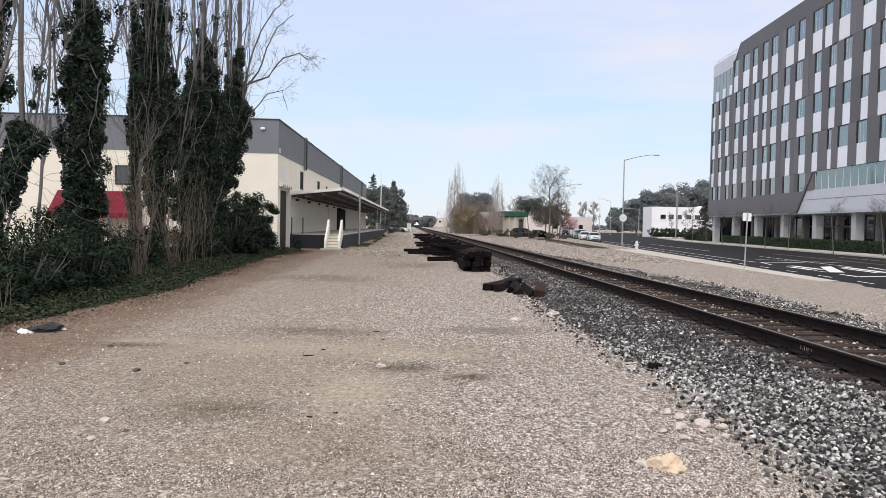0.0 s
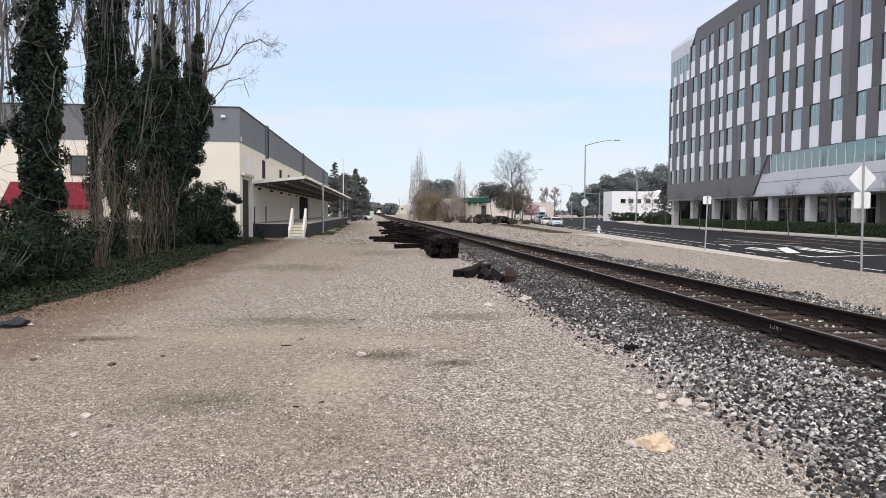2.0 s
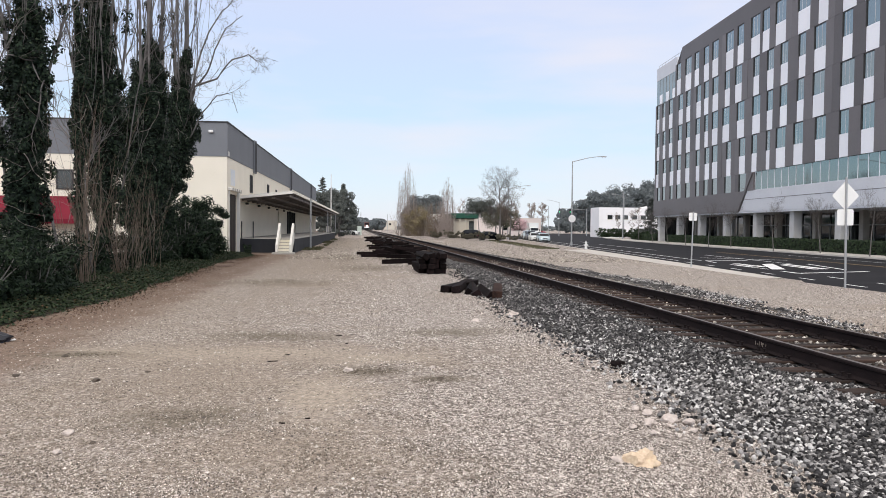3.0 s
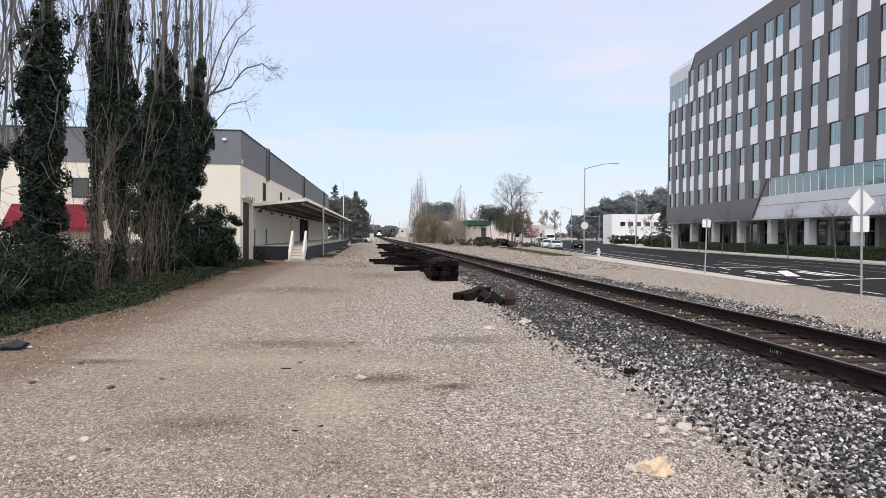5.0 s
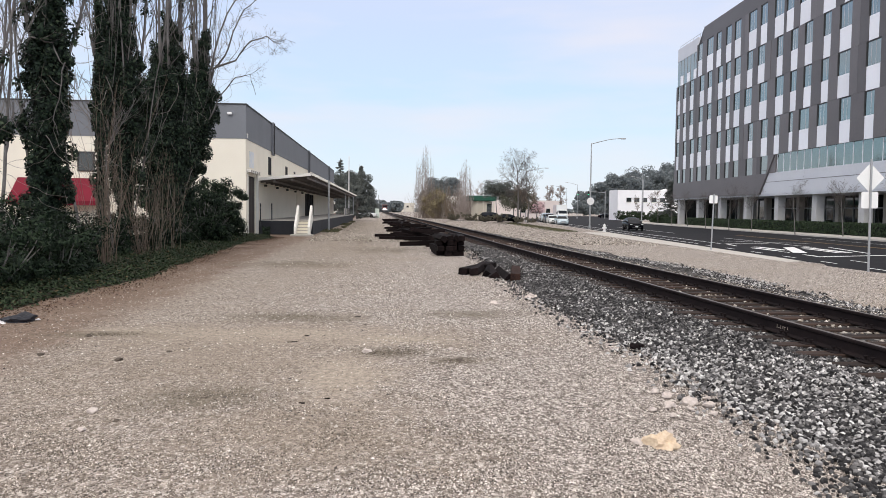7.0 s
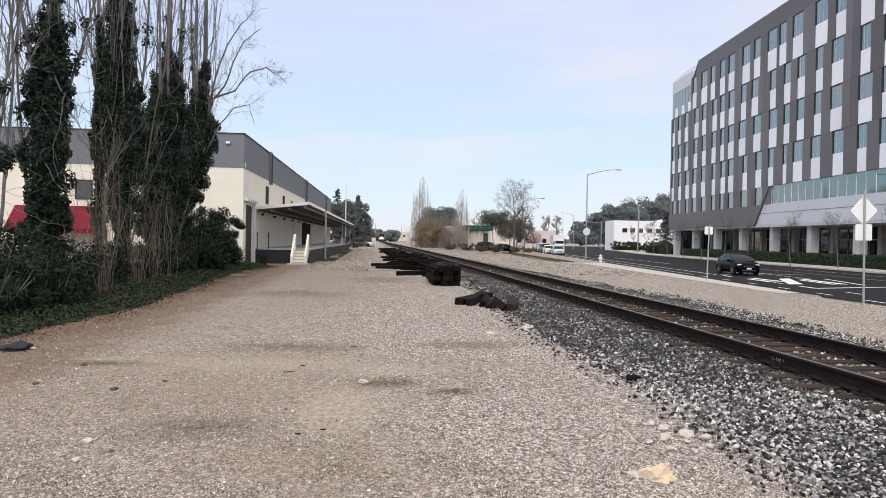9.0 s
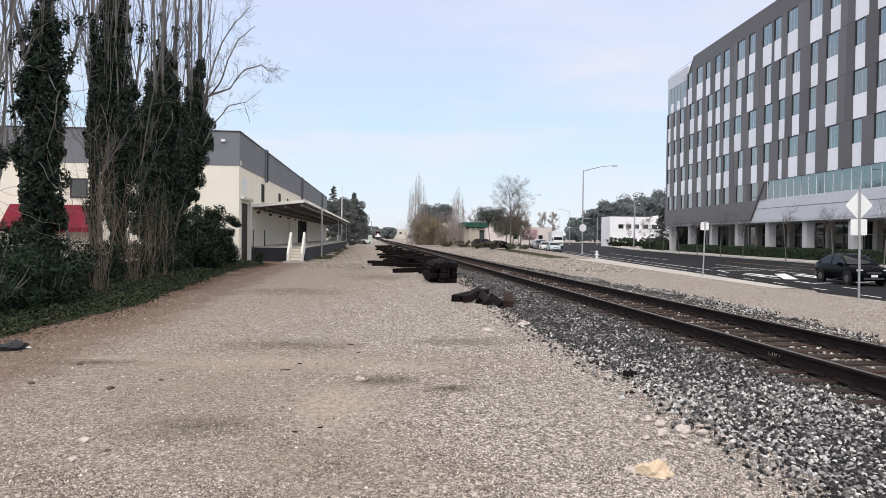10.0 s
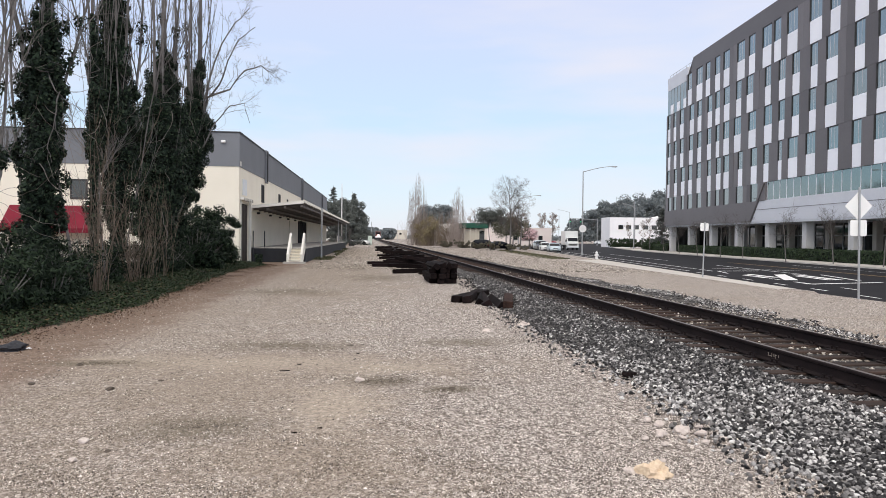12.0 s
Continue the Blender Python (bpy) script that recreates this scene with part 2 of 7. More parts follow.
def part(name, bm, material, parent=None, label="", m=None, smooth=False):
    me = bpy.data.meshes.new(name)
    bm.to_mesh(me)
    bm.free()
    me.materials.append(M[material] if isinstance(material, str) else material)
    if smooth:
        for p in me.polygons:
            p.use_smooth = True
    ob = link(name, me, parent, m)
    if label:
        ob["label"] = label
    return ob


def raw(name, verts, faces, material, parent=None, label="", m=None, smooth=False):
    me = bpy.data.meshes.new(name)
    me.from_pydata([tuple(map(float, v)) for v in verts], [], [tuple(map(int, f)) for f in faces])
    me.materials.append(M[material] if isinstance(material, str) else material)
    if smooth:
        for p in me.polygons:
            p.use_smooth = True
    ob = link(name, me, parent, m)
    if label:
        ob["label"] = label
    return ob


def empty(name, m=None):
    ob = new(name)
    ob.empty_display_size = 0.2
    if m is not None:
        ob.matrix_basis = m
    return ob


def box(bm, x0, x1, y0, y1, z0, z1, bevel=0.0, m=None):
    r = bmesh.ops.create_cube(bm, size=1.0)
    vs = r["verts"]
    for v in vs:
        v.co = Vector(((x0 + x1) / 2 + v.co.x * (x1 - x0), (y0 + y1) / 2 + v.co.y * (y1 - y0), (z0 + z1) / 2 + v.co.z * (z1 - z0)))
        if m is not None:
            v.co = m @ v.co
    if bevel:
        es = list({e for v in vs for e in v.link_edges})
        bmesh.ops.bevel(bm, geom=es, offset=bevel, segments=1, affect="EDGES")
    return vs


def boxed(name, dims, material, parent=None, label="", bevel=0.0, m=None):
    bm = bmesh.new()
    box(bm, *dims, bevel=bevel)
    return part(name, bm, material, parent, label, m)


def tube(bm, a, b, r0, r1=None, seg=8, caps=True):
    a, b = Vector(a), Vector(b)
    d = b - a
    q = d.to_track_quat("Z", "Y").to_matrix().to_4x4()
    q.translation = (a + b) / 2
    bmesh.ops.create_cone(bm, cap_ends=caps, segments=seg, radius1=r0, radius2=r0 if r1 is None else r1, depth=d.length, matrix=q)


def prism(bm, pts, depth_axis, d0, d1):
    """A polygon in the plane across depth_axis ('x' or 'y'), pushed from d0 to d1."""
    mk = (lambda p, d: (d, p[0], p[1])) if depth_axis == "x" else (lambda p, d: (p[0], d, p[1]))
    a = [bm.verts.new(mk(p, d0)) for p in pts]
    b = [bm.verts.new(mk(p, d1)) for p in pts]
    bm.faces.new(a)
    bm.faces.new(b[::-1])
    k = len(pts)
    for i in range(k):
        bm.faces.new((a[i], b[i], b[(i + 1) % k], a[(i + 1) % k]))
    bmesh.ops.recalc_face_normals(bm, faces=bm.faces)


# ---- ground ----
def stone_ground(name, cols, cell, dirt, dirt_cols, dirt_scale, bump, bdist, dirt_lo=0.45, dirt_hi=0.65, grime=0.55):
    """Loose stone: each cell is one stone with a shade of its own and dark joints, with bare patches of dirt between."""
    m = bpy.data.materials.new(name)
    m.use_nodes = True
    n, l = m.node_tree.nodes, m.node_tree.links
    b = n["Principled BSDF"]
    tc = n.new("ShaderNodeTexCoord")
    warp = n.new("ShaderNodeTexNoise")
    warp.inputs["Scale"].default_value = 9
    l.new(tc.outputs["Object"], warp.inputs["Vector"])
    off = n.new("ShaderNodeVectorMath")
    off.operation = "MULTIPLY_ADD"
    off.inputs[1].default_value = (0.05, 0.05, 0.05)
    l.new(warp.outputs["Color"], off.inputs[0])
    l.new(tc.outputs["Object"], off.inputs[2])
    v1, v2, v3 = (n.new("ShaderNodeTexVoronoi") for _ in range(3))
    v1.inputs["Scale"].default_value = 1 / cell
    v2.inputs["Scale"].default_value = 2.6 / cell
    v3.feature = "DISTANCE_TO_EDGE"
    v3.inputs["Scale"].default_value = 1 / cell
    for v in (v1, v2, v3):
        l.new(off.outputs[0], v.inputs["Vector"])
    sep1, sep2 = n.new("ShaderNodeSeparateColor"), n.new("ShaderNodeSeparateColor")
    l.new(v1.outputs["Color"], sep1.inputs[0])
    l.new(v2.outputs["Color"], sep2.inputs[0])
    mixv = n.new("ShaderNodeMix")
    mixv.inputs[0].default_value = 0.25
    l.new(sep1.outputs[0], mixv.inputs[2])
    l.new(sep2.outputs[1], mixv.inputs[3])
    rp = n.new("ShaderNodeValToRGB")
    el = rp.color_ramp.elements
    while len(el) < len(cols):
        el.new(0.5)
    for e, (p, c) in zip(el, cols):
        e.position, e.color = p, (*c, 1)
    l.new(mixv.outputs[0], rp.inputs[0])
    joint = n.new("ShaderNodeMapRange")
    joint.inputs[1].default_value, joint.inputs[2].default_value = 0.0, 0.25
    joint.inputs[3].default_value, joint.inputs[4].default_value = grime, 1.0
    l.new(v3.outputs["Distance"], joint.inputs[0])
    hsv = n.new("ShaderNodeHueSaturation")
    l.new(joint.outputs[0], hsv.inputs["Value"])
    l.new(rp.outputs[0], hsv.inputs["Color"])
    last = hsv.outputs[0]
    big = n.new("ShaderNodeTexNoise")
    big.inputs["Scale"].default_value = dirt_scale
    big.inputs["Detail"].default_value = 8
    big.inputs["Roughness"].default_value = 0.62
    mp = n.new("ShaderNodeMapping")
    mp.inputs["Scale"].default_value = (1.0, 0.55, 1.0)
    l.new(tc.outputs["Object"], mp.inputs[0])
    l.new(mp.outputs[0], big.inputs["Vector"])
    dm = n.new("ShaderNodeMapRange")
    dm.inputs[1].default_value, dm.inputs[2].default_value = dirt_lo, dirt_hi
    dm.inputs[3].default_value, dm.inputs[4].default_value = 0.0, dirt
    l.new(big.outputs["Fac"], dm.inputs[0])
    dn = n.new("ShaderNodeTexNoise")
    dn.inputs["Scale"].default_value = 14
    dn.inputs["Detail"].default_value = 8
    l.new(tc.outputs["Object"], dn.inputs["Vector"])
    dr = n.new("ShaderNodeValToRGB")
    dr.color_ramp.elements[0].position, dr.color_ramp.elements[1].position = 0.35, 0.68
    dr.color_ramp.elements[0].color, dr.color_ramp.elements[1].color = (*dirt_cols[0], 1), (*dirt_cols[1], 1)
    l.new(dn.outputs["Fac"], dr.inputs[0])
    mx = n.new("ShaderNodeMix")
    mx.data_type = "RGBA"
    l.new(dm.outputs[0], mx.inputs[0])
    l.new(last, mx.inputs[6])
    l.new(dr.outputs[0], mx.inputs[7])
    speck = n.new("ShaderNodeTexNoise")
    speck.inputs["Scale"].default_value, speck.inputs["Detail"].default_value, speck.inputs["Roughness"].default_value = 5.0, 10, 0.85
    l.new(tc.outputs["Object"], speck.inputs["Vector"])
    sm = n.new("ShaderNodeMapRange")
    sm.inputs[1].default_value, sm.inputs[2].default_value = 0.34, 0.66
    sm.inputs[3].default_value, sm.inputs[4].default_value = 0.52, 1.5
    l.new(speck.outputs["Fac"], sm.inputs[0])
    # damp, oily spots
    spot = n.new("ShaderNodeTexNoise")
    spot.inputs["Scale"].default_value, spot.inputs["Detail"].default_value = 0.9, 4
    l.new(mp.outputs[0], spot.inputs["Vector"])
    sr = n.new("ShaderNodeMapRange")
    sr.inputs[1].default_value, sr.inputs[2].default_value = 0.58, 0.72
    sr.inputs[3].default_value, sr.inputs[4].default_value = 1.0, 0.55
    l.new(spot.outputs["Fac"], sr.inputs[0])
    damp = n.new("ShaderNodeMath")
    damp.operation = "MULTIPLY"
    l.new(sm.outputs[0], damp.inputs[0])
    l.new(sr.outputs[0], damp.inputs[1])
    tone = n.new("ShaderNodeHueSaturation")
    l.new(damp.outputs[0], tone.inputs["Value"])
    l.new(mx.outputs[2], tone.inputs["Color"])
    l.new(tone.outputs[0], b.inputs["Base Color"])
    b.inputs["Roughness"].default_value = 0.92
    b.inputs["Specular IOR Level"].default_value = 0.15
    bp = n.new("ShaderNodeBump")
    bp.inputs["Strength"].default_value, bp.inputs["Distance"].default_value = bump, bdist
    l.new(v3.outputs["Distance"], bp.inputs["Height"])
    l.new(bp.outputs[0], b.inputs["Normal"])
    return m


# bare or thinly strewn dirt, finest bare dirt, and damp dark spots on the yard: centre x, y, half-widths
DIRT = [(-1.5, 8.2, 1.9, 2.3), (-1.5, 9.6, 3.2, 1.3), (-0.5, 5.6, 1.1, 1.3), (-4.6, 14.5, 1.6, 7.0), (-5.2, 27.0, 2.2, 10.0), (-3.2, 40.0, 2.0, 14.0), (-1.2, 34.0, 2.6, 16.0), (-2.5, 75.0, 3.5, 30.0)]
BARE = [(-0.28, 7.35, 0.50, 1.0), (-1.35, 9.75, 1.7, 0.5), (0.25, 9.3, 0.7, 0.4), (-3.2, 9.9, 1.0, 0.4)]
DAMP = [(-1.25, 11.3, 1.0, 0.55), (0.2, 8.45, 0.42, 0.30), (0.95, 7.95, 0.32, 0.18), (-1.45, 6.5, 0.60, 0.45), (-3.4, 9.75, 0.7, 0.22), (1.5, 11.5, 0.8, 0.5), (-2.4, 22.0, 1.6, 1.2), (0.3, 30.0, 1.2, 2.0), (-0.6, 40.0, 1.0, 4.0)]


def yard_ground():
    """Pale crushed gravel trodden into dirt: stones of two sizes, dirt patches of their own shape, damp spots and reddish soil towards the tree bed."""
    m = bpy.data.materials.new("pale gravel and dirt")
    m.use_nodes = True
    n, l = m.node_tree.nodes, m.node_tree.links
    b = n["Principled BSDF"]
    tc = n.new("ShaderNodeTexCoord")

    def node(kind, **values):
        k = n.new(kind)
        for key, v in values.items():
            k.inputs[key].default_value = v
        return k

    def math_(op, x, y):
        k = n.new("ShaderNodeMath")
        k.operation = op
        for i, v in enumerate((x, y)):
            if isinstance(v, (int, float)):
                k.inputs[i].default_value = v
            else:
                l.new(v, k.inputs[i])
        return k.outputs[0]

    def span(v, a0, a1, b0, b1):
        k = n.new("ShaderNodeMapRange")
        k.interpolation_type = "SMOOTHSTEP"
        for i, w in enumerate((a0, a1, b0, b1)):
            k.inputs[i + 1].default_value = w
        l.new(v, k.inputs[0])
        return k.outputs[0]

    def noise_at(scale, detail=6.0, rough=0.6):
        k = node("ShaderNodeTexNoise", Scale=scale, Detail=detail, Roughness=rough)
        l.new(tc.outputs["Object"], k.inputs["Vector"])
        return k.outputs["Fac"]

    def ramp_of(v, cols):
        k = n.new("ShaderNodeValToRGB")
        el = k.color_ramp.elements
        while len(el) < len(cols):
            el.new(0.5)
        for e, (p, c) in zip(el, cols):
            e.position, e.color = p, (*c, 1)
        l.new(v, k.inputs[0])
        return k.outputs[0]

    def blend(f, x, y):
        k = n.new("ShaderNodeMix")
        k.data_type = "RGBA"
        l.new(f, k.inputs[0])
        l.new(x, k.inputs[6])
        if isinstance(y, tuple):
            k.inputs[7].default_value = (*y, 1)
        else:
            l.new(y, k.inputs[7])
        return k.outputs[2]

    rag = math_("ADD", math_("MULTIPLY", noise_at(1.6, 10.0, 0.78), 2.6), -1.3)

    def patches(spots, lo, hi):
        out = None
        for cx, cy, rx, ry in spots:
            d = n.new("ShaderNodeVectorMath")
            d.operation = "SUBTRACT"
            d.inputs[1].default_value = (cx, cy, 0)
            l.new(tc.outputs["Object"], d.inputs[0])
            e = n.new("ShaderNodeVectorMath")
            e.operation = "MULTIPLY"
            e.inputs[1].default_value = (1 / rx, 1 / ry, 0)
            l.new(d.outputs[0], e.inputs[0])
            q = n.new("ShaderNodeVectorMath")
            q.operation = "LENGTH"
            l.new(e.outputs[0], q.inputs[0])
            f = span(math_("ADD", q.outputs["Value"], rag), hi, lo, 0.0, 1.0)
            out = f if out is None else math_("MAXIMUM", out, f)
        return out

    cells = []
    for size in (0.013, 0.026):
        warp = n.new("ShaderNodeMapping")
        warp.inputs["Scale"].default_value = (1 / size, 0.7 / size, 1 / size)
        l.new(tc.outputs["Object"], warp.inputs[0])
        v = node("ShaderNodeTexVoronoi", Scale=1.0)
        l.new(warp.outputs[0], v.inputs["Vector"])
        sep = n.new("ShaderNodeSeparateColor")
        l.new(v.outputs["Color"], sep.inputs[0])
        cells.append((sep.outputs[0], v.outputs["Distance"]))
    pick = span(noise_at(3.0), 0.35, 0.65, 0.25, 0.75)
    mixc = n.new("ShaderNodeMix")
    l.new(pick, mixc.inputs[0])
    l.new(cells[0][0], mixc.inputs[2])
    l.new(cells[1][0], mixc.inputs[3])
    gravel = ramp_of(mixc.outputs[0], [(0.0, (0.050, 0.042, 0.037)), (0.3, (0.15, 0.127, 0.111)), (0.55, (0.335, 0.293, 0.263)), (0.8, (0.60, 0.545, 0.50)), (1.0, (0.86, 0.81, 0.76))])
    fine = ramp_of(noise_at(42.0, 8.0, 0.8), [(0.36, (0.085, 0.066, 0.051)), (0.5, (0.27, 0.222, 0.177)), (0.64, (0.50, 0.43, 0.355))])
    pale = ramp_of(noise_at(30.0, 8.0, 0.75), [(0.34, (0.20, 0.165, 0.13)), (0.5, (0.38, 0.325, 0.265)), (0.66, (0.52, 0.455, 0.38))])
    base = blend(math_("MULTIPLY", patches(DIRT, 0.2, 1.6), 0.72), gravel, fine)
    base = blend(math_("MULTIPLY", span(noise_at(0.32, 7.0, 0.65), 0.50, 0.66, 0.0, 0.55), 1.0), base, fine)
    base = blend(math_("MULTIPLY", patches(BARE, 0.2, 1.5), 0.85), base, pale)
    # bare reddish soil towards the tree bed
    sx = n.new("ShaderNodeSeparateXYZ")
    l.new(tc.outputs["Object"], sx.inputs[0])
    soil = math_("MULTIPLY", span(sx.outputs["X"], -2.2, -5.1, 0.0, 1.0), noise_at(0.8, 8.0, 0.7))
    redsoil = ramp_of(noise_at(26.0, 8.0, 0.8), [(0.35, (0.075, 0.045, 0.033)), (0.55, (0.17, 0.108, 0.08)), (0.7, (0.30, 0.20, 0.15))])
    base = blend(span(soil, 0.15, 0.42, 0.0, 0.92), base, redsoil)
    # the whole western side is browner with trodden dirt
    base = blend(math_("MULTIPLY", span(sx.outputs["X"], 1.0, -3.0, 0.0, 0.35), span(noise_at(0.7, 8.0, 0.7), 0.3, 0.6, 0.3, 1.0)), base, fine)
    # damp spots and grain
    base = blend(math_("MULTIPLY", patches(DAMP, 0.1, 1.7), 0.62), base, ramp_of(noise_at(36.0, 8.0, 0.8), [(0.36, (0.06, 0.05, 0.036)), (0.5, (0.135, 0.116, 0.085)), (0.66, (0.26, 0.225, 0.17))]))
    grain = span(noise_at(11.0, 12.0, 0.9), 0.32, 0.68, 0.50, 1.45)
    tone = n.new("ShaderNodeHueSaturation")
    l.new(grain, tone.inputs["Value"])
    l.new(base, tone.inputs["Color"])
    l.new(tone.outputs[0], b.inputs["Base Color"])
    b.inputs["Roughness"].default_value = 0.92
    b.inputs["Specular IOR Level"].default_value = 0.15
    bp = node("ShaderNodeBump", Strength=0.9, Distance=0.012)
    l.new(math_("SUBTRACT", 1.0, cells[1][1]), bp.inputs["Height"])
    l.new(bp.outputs[0], b.inputs["Normal"])
    return m


M["gravel"] = yard_ground()
M["ballast"] = stone_ground("dark track ballast", [(0.0, (0.015, 0.014, 0.014)), (0.4, (0.055, 0.052, 0.052)), (0.7, (0.12, 0.115, 0.11)), (1.0, (0.34, 0.325, 0.31))],
                            0.05, 0.5, ((0.06, 0.055, 0.052), (0.13, 0.12, 0.11)), 0.5, 0.8, 0.03)


def lerp_steps(v, steps):
    for (a, za), (b, zb) in zip(steps, steps[1:]):
        if v <= b:
            return za + (zb - za) * max(0.0, min(1.0, (v - a) / (b - a)))
    return steps[-1][1]


def verge_line(y):
    """The edge of the ivy bed along the yard."""
    return lerp_steps(y, [(6, -6.2), (10.7, -5.85), (14, -5.5), (17, -5.3), (21, -5.5), (26.5, -5.8), (36, -6.1), (41, -5.6), (44, -6.2)]) + 0.22 * noise.noise((0, y * 0.7, 5)) + 0.1 * noise.noise((0, y * 2.7, 8))


def road_edge(y):
    return 17.1 + 0.118 * (y - 25) + max(0.0, y - 230) ** 2 * 0.0006


def road_far(y):
    return 38.75 + 0.118 * (y - 52) + max(0.0, y - 100) ** 2 * 0.0012


def kerb_back(y):
    return min(16.2 + 0.07 * (y - 22), road_edge(y) - 0.25)


def ground_z(x, y):
    base = lerp_steps(x, [(-3000, 0), (3.0, 0), (3.6, -0.04), (8.0, -0.06), (9.4, -0.20), (12.0, -0.29), (16.0, -0.32)])
    if x > 12:
        e, f = road_edge(y), road_far(y)
        if x > e + 0.3 and x < f + 0.2:
            base = -0.62
        elif x >= f + 0.2:
            base = -0.34
    if x < -5.2 and 8 < y < 44:
        base += min(0.10, (-5.2 - x) * 0.05)
    near = max(0.0, 1 - math.hypot(x, y) / 60)
    if x < 2.8:
        base += near * 0.035 * noise.noise((x * 0.35, y * 0.3, 0.3)) + near * 0.012 * noise.noise((x * 1.7, y * 1.7, 2.3))
    return base


def sheet(name, xs, ys, zf, material, xf=None):
    verts, faces = [], []
    for y in ys:
        for x in xs:
            xx = xf(x, y) if xf else x
            verts.append((xx, y, zf(xx, y)))
    k = len(xs)
    for j in range(len(ys) - 1):
        for i in range(k - 1):
            a = j * k + i
            faces.append((a, a + 1, a + k + 1, a + k))
    return raw(name, verts, faces, material, smooth=True)


GX = [-2500, -1200, -500, -200, -100, -60, -40, -30, -24, -20, -17, -15] + [-13 + 0.35 * i for i in range(78)] + [14.6 + 0.6 * i for i in range(62)] + [54, 60, 70, 90, 130, 200, 350, 700, 1300, 2500]
GY = [-600, -200, -80, -40, -20, -10, -6, -3] + [-1 + 0.4 * i for i in range(70)] + [27.5 + 1.5 * i for i in range(60)] + [120, 130, 145, 160, 180, 210, 250, 300, 380, 500, 700, 1100, 1800, 3000]
ground = tagged(sheet("ground", GX, GY, ground_z, "gravel"), "pale gravel yard with brown dirt patches", "ground", kind="structure")

RY = [-200, -80, -30, 0, 10, 20, 30, 40, 50, 60, 70, 80, 90, 100, 110, 120, 130, 140, 150, 170, 190, 210, 240, 280, 330]
road = tagged(sheet("road", [0, 0.2, 0.5, 0.8, 1], RY, lambda x, y: -0.42, "asphalt", lambda u, y: road_edge(y) + u * (road_far(y) - road_edge(y))),
              "wide dark asphalt road with white lane lines", "road", kind="structure")


def strip_on_road(bm, off0, off1, y0, y1, step=6.0, z=-0.414):
    """A painted line that runs with the road, off metres from its near edge."""
    n = max(1, int((y1 - y0) / step))
    prev = None
    for i in range(n + 1):
        y = y0 + (y1 - y0) * i / n
        a, b = bm.verts.new((road_edge(y) + off0, y, z)), bm.verts.new((road_edge(y) + off1, y, z))
        if prev:
            bm.faces.new((prev[0], prev[1], b, a))
        prev = (a, b)


def lane_line(name, off, y0, y1, w=0.14, material="mark"):
    bm = bmesh.new()
    strip_on_road(bm, off, off + w, y0, y1)
    return part(name, bm, material, road)


# near kerb and its concrete strip
bm = bmesh.new()
KY = [28.5] + [32 + 4 * i for i in range(54)]
for off0, off1, z0, z1 in ((-0.30, 0.0, -0.7, -0.295),):
    rows_v = []
    for y in KY:
        e = road_edge(y)
        rows_v.append([bm.verts.new((x, y, z)) for x, z in ((e + off0, z0), (e + off0, z1), (e + off1 - 0.03, z1), (e + off1, z1 - 0.03), (e + off1 + 0.02, z0))])
    for a, b in zip(rows_v, rows_v[1:]):
        for i in range(4):
            bm.faces.new((a[i], a[i + 1], b[i + 1], b[i]))
bmesh.ops.recalc_face_normals(bm, faces=bm.faces)
tagged(part("kerb", bm, "kerb"), "pale concrete kerb along the gravel verge", "kerb", kind="structure")
bm = bmesh.new()
prev = None
for y in [k for k in KY if k < 71]:
    a, b = bm.verts.new((kerb_back(y), y, -0.312)), bm.verts.new((road_edge(y) - 0.3, y, -0.30))
    if prev:
        bm.faces.new((prev[0], prev[1], b, a))
    prev = (a, b)
tagged(part("pavement", bm, "kerb"), "narrow pale concrete footway beside the road", "pavement", kind="structure")
# far kerb and footway
bm = bmesh.new()
prev = None
for y in [-60 + 5 * i for i in range(70)]:
    f = road_far(y)
    row = [bm.verts.new(p) for p in ((f - 0.02, y, -0.7), (f, y, -0.30), (f + 0.03, y, -0.27), (f + 2.6, y, -0.25), (f + 2.6, y, -0.7))]
    if prev:
        for i in range(4):
            bm.faces.new((prev[i], prev[i + 1], row[i + 1], row[i]))
    prev = row
bmesh.ops.recalc_face_normals(bm, faces=bm.faces)
tagged(part("pavement", bm, "kerb"), "pale concrete footway before the hedge", "pavement", kind="structure")

# ---- railway ----
RAIL_X = (5.14, 6.64)
TIE_TOP = 0.125


def rail_profile():
    half = [(0.070, 0.0), (0.070, 0.010), (0.014, 0.026), (0.010, 0.032), (0.010, 0.125), (0.036, 0.138), (0.037, 0.160), (0.028, 0.172)]
    return half + [(-x, z) for x, z in reversed(half)]


track = tagged(empty("railway_track"), "rusty single railway track on dark ties and ballast", "railway track")


def make_rail(x):
    prof = rail_profile()
    ys = [-40, 0, 20, 60, 120, 220, 320, 420, 520]
    verts = [(x + px, y, TIE_TOP + pz) for y in ys for px, pz in prof]
    k = len(prof)
    faces = []
    for j in range(len(ys) - 1):
        for i in range(k):
            a, b = j * k + i, j * k + (i + 1) % k
            faces.append((a, b, b + k, a + k))
    ob = raw("rail", verts, faces, "rust", track)
    ob.data.materials.append(M["railtop"])
    for p in ob.data.polygons:
        if p.index % k == 7:
            p.material_index = 1
    ob["label"] = "rusty steel rail with a worn bright head"


for rx in RAIL_X:
    make_rail(rx)

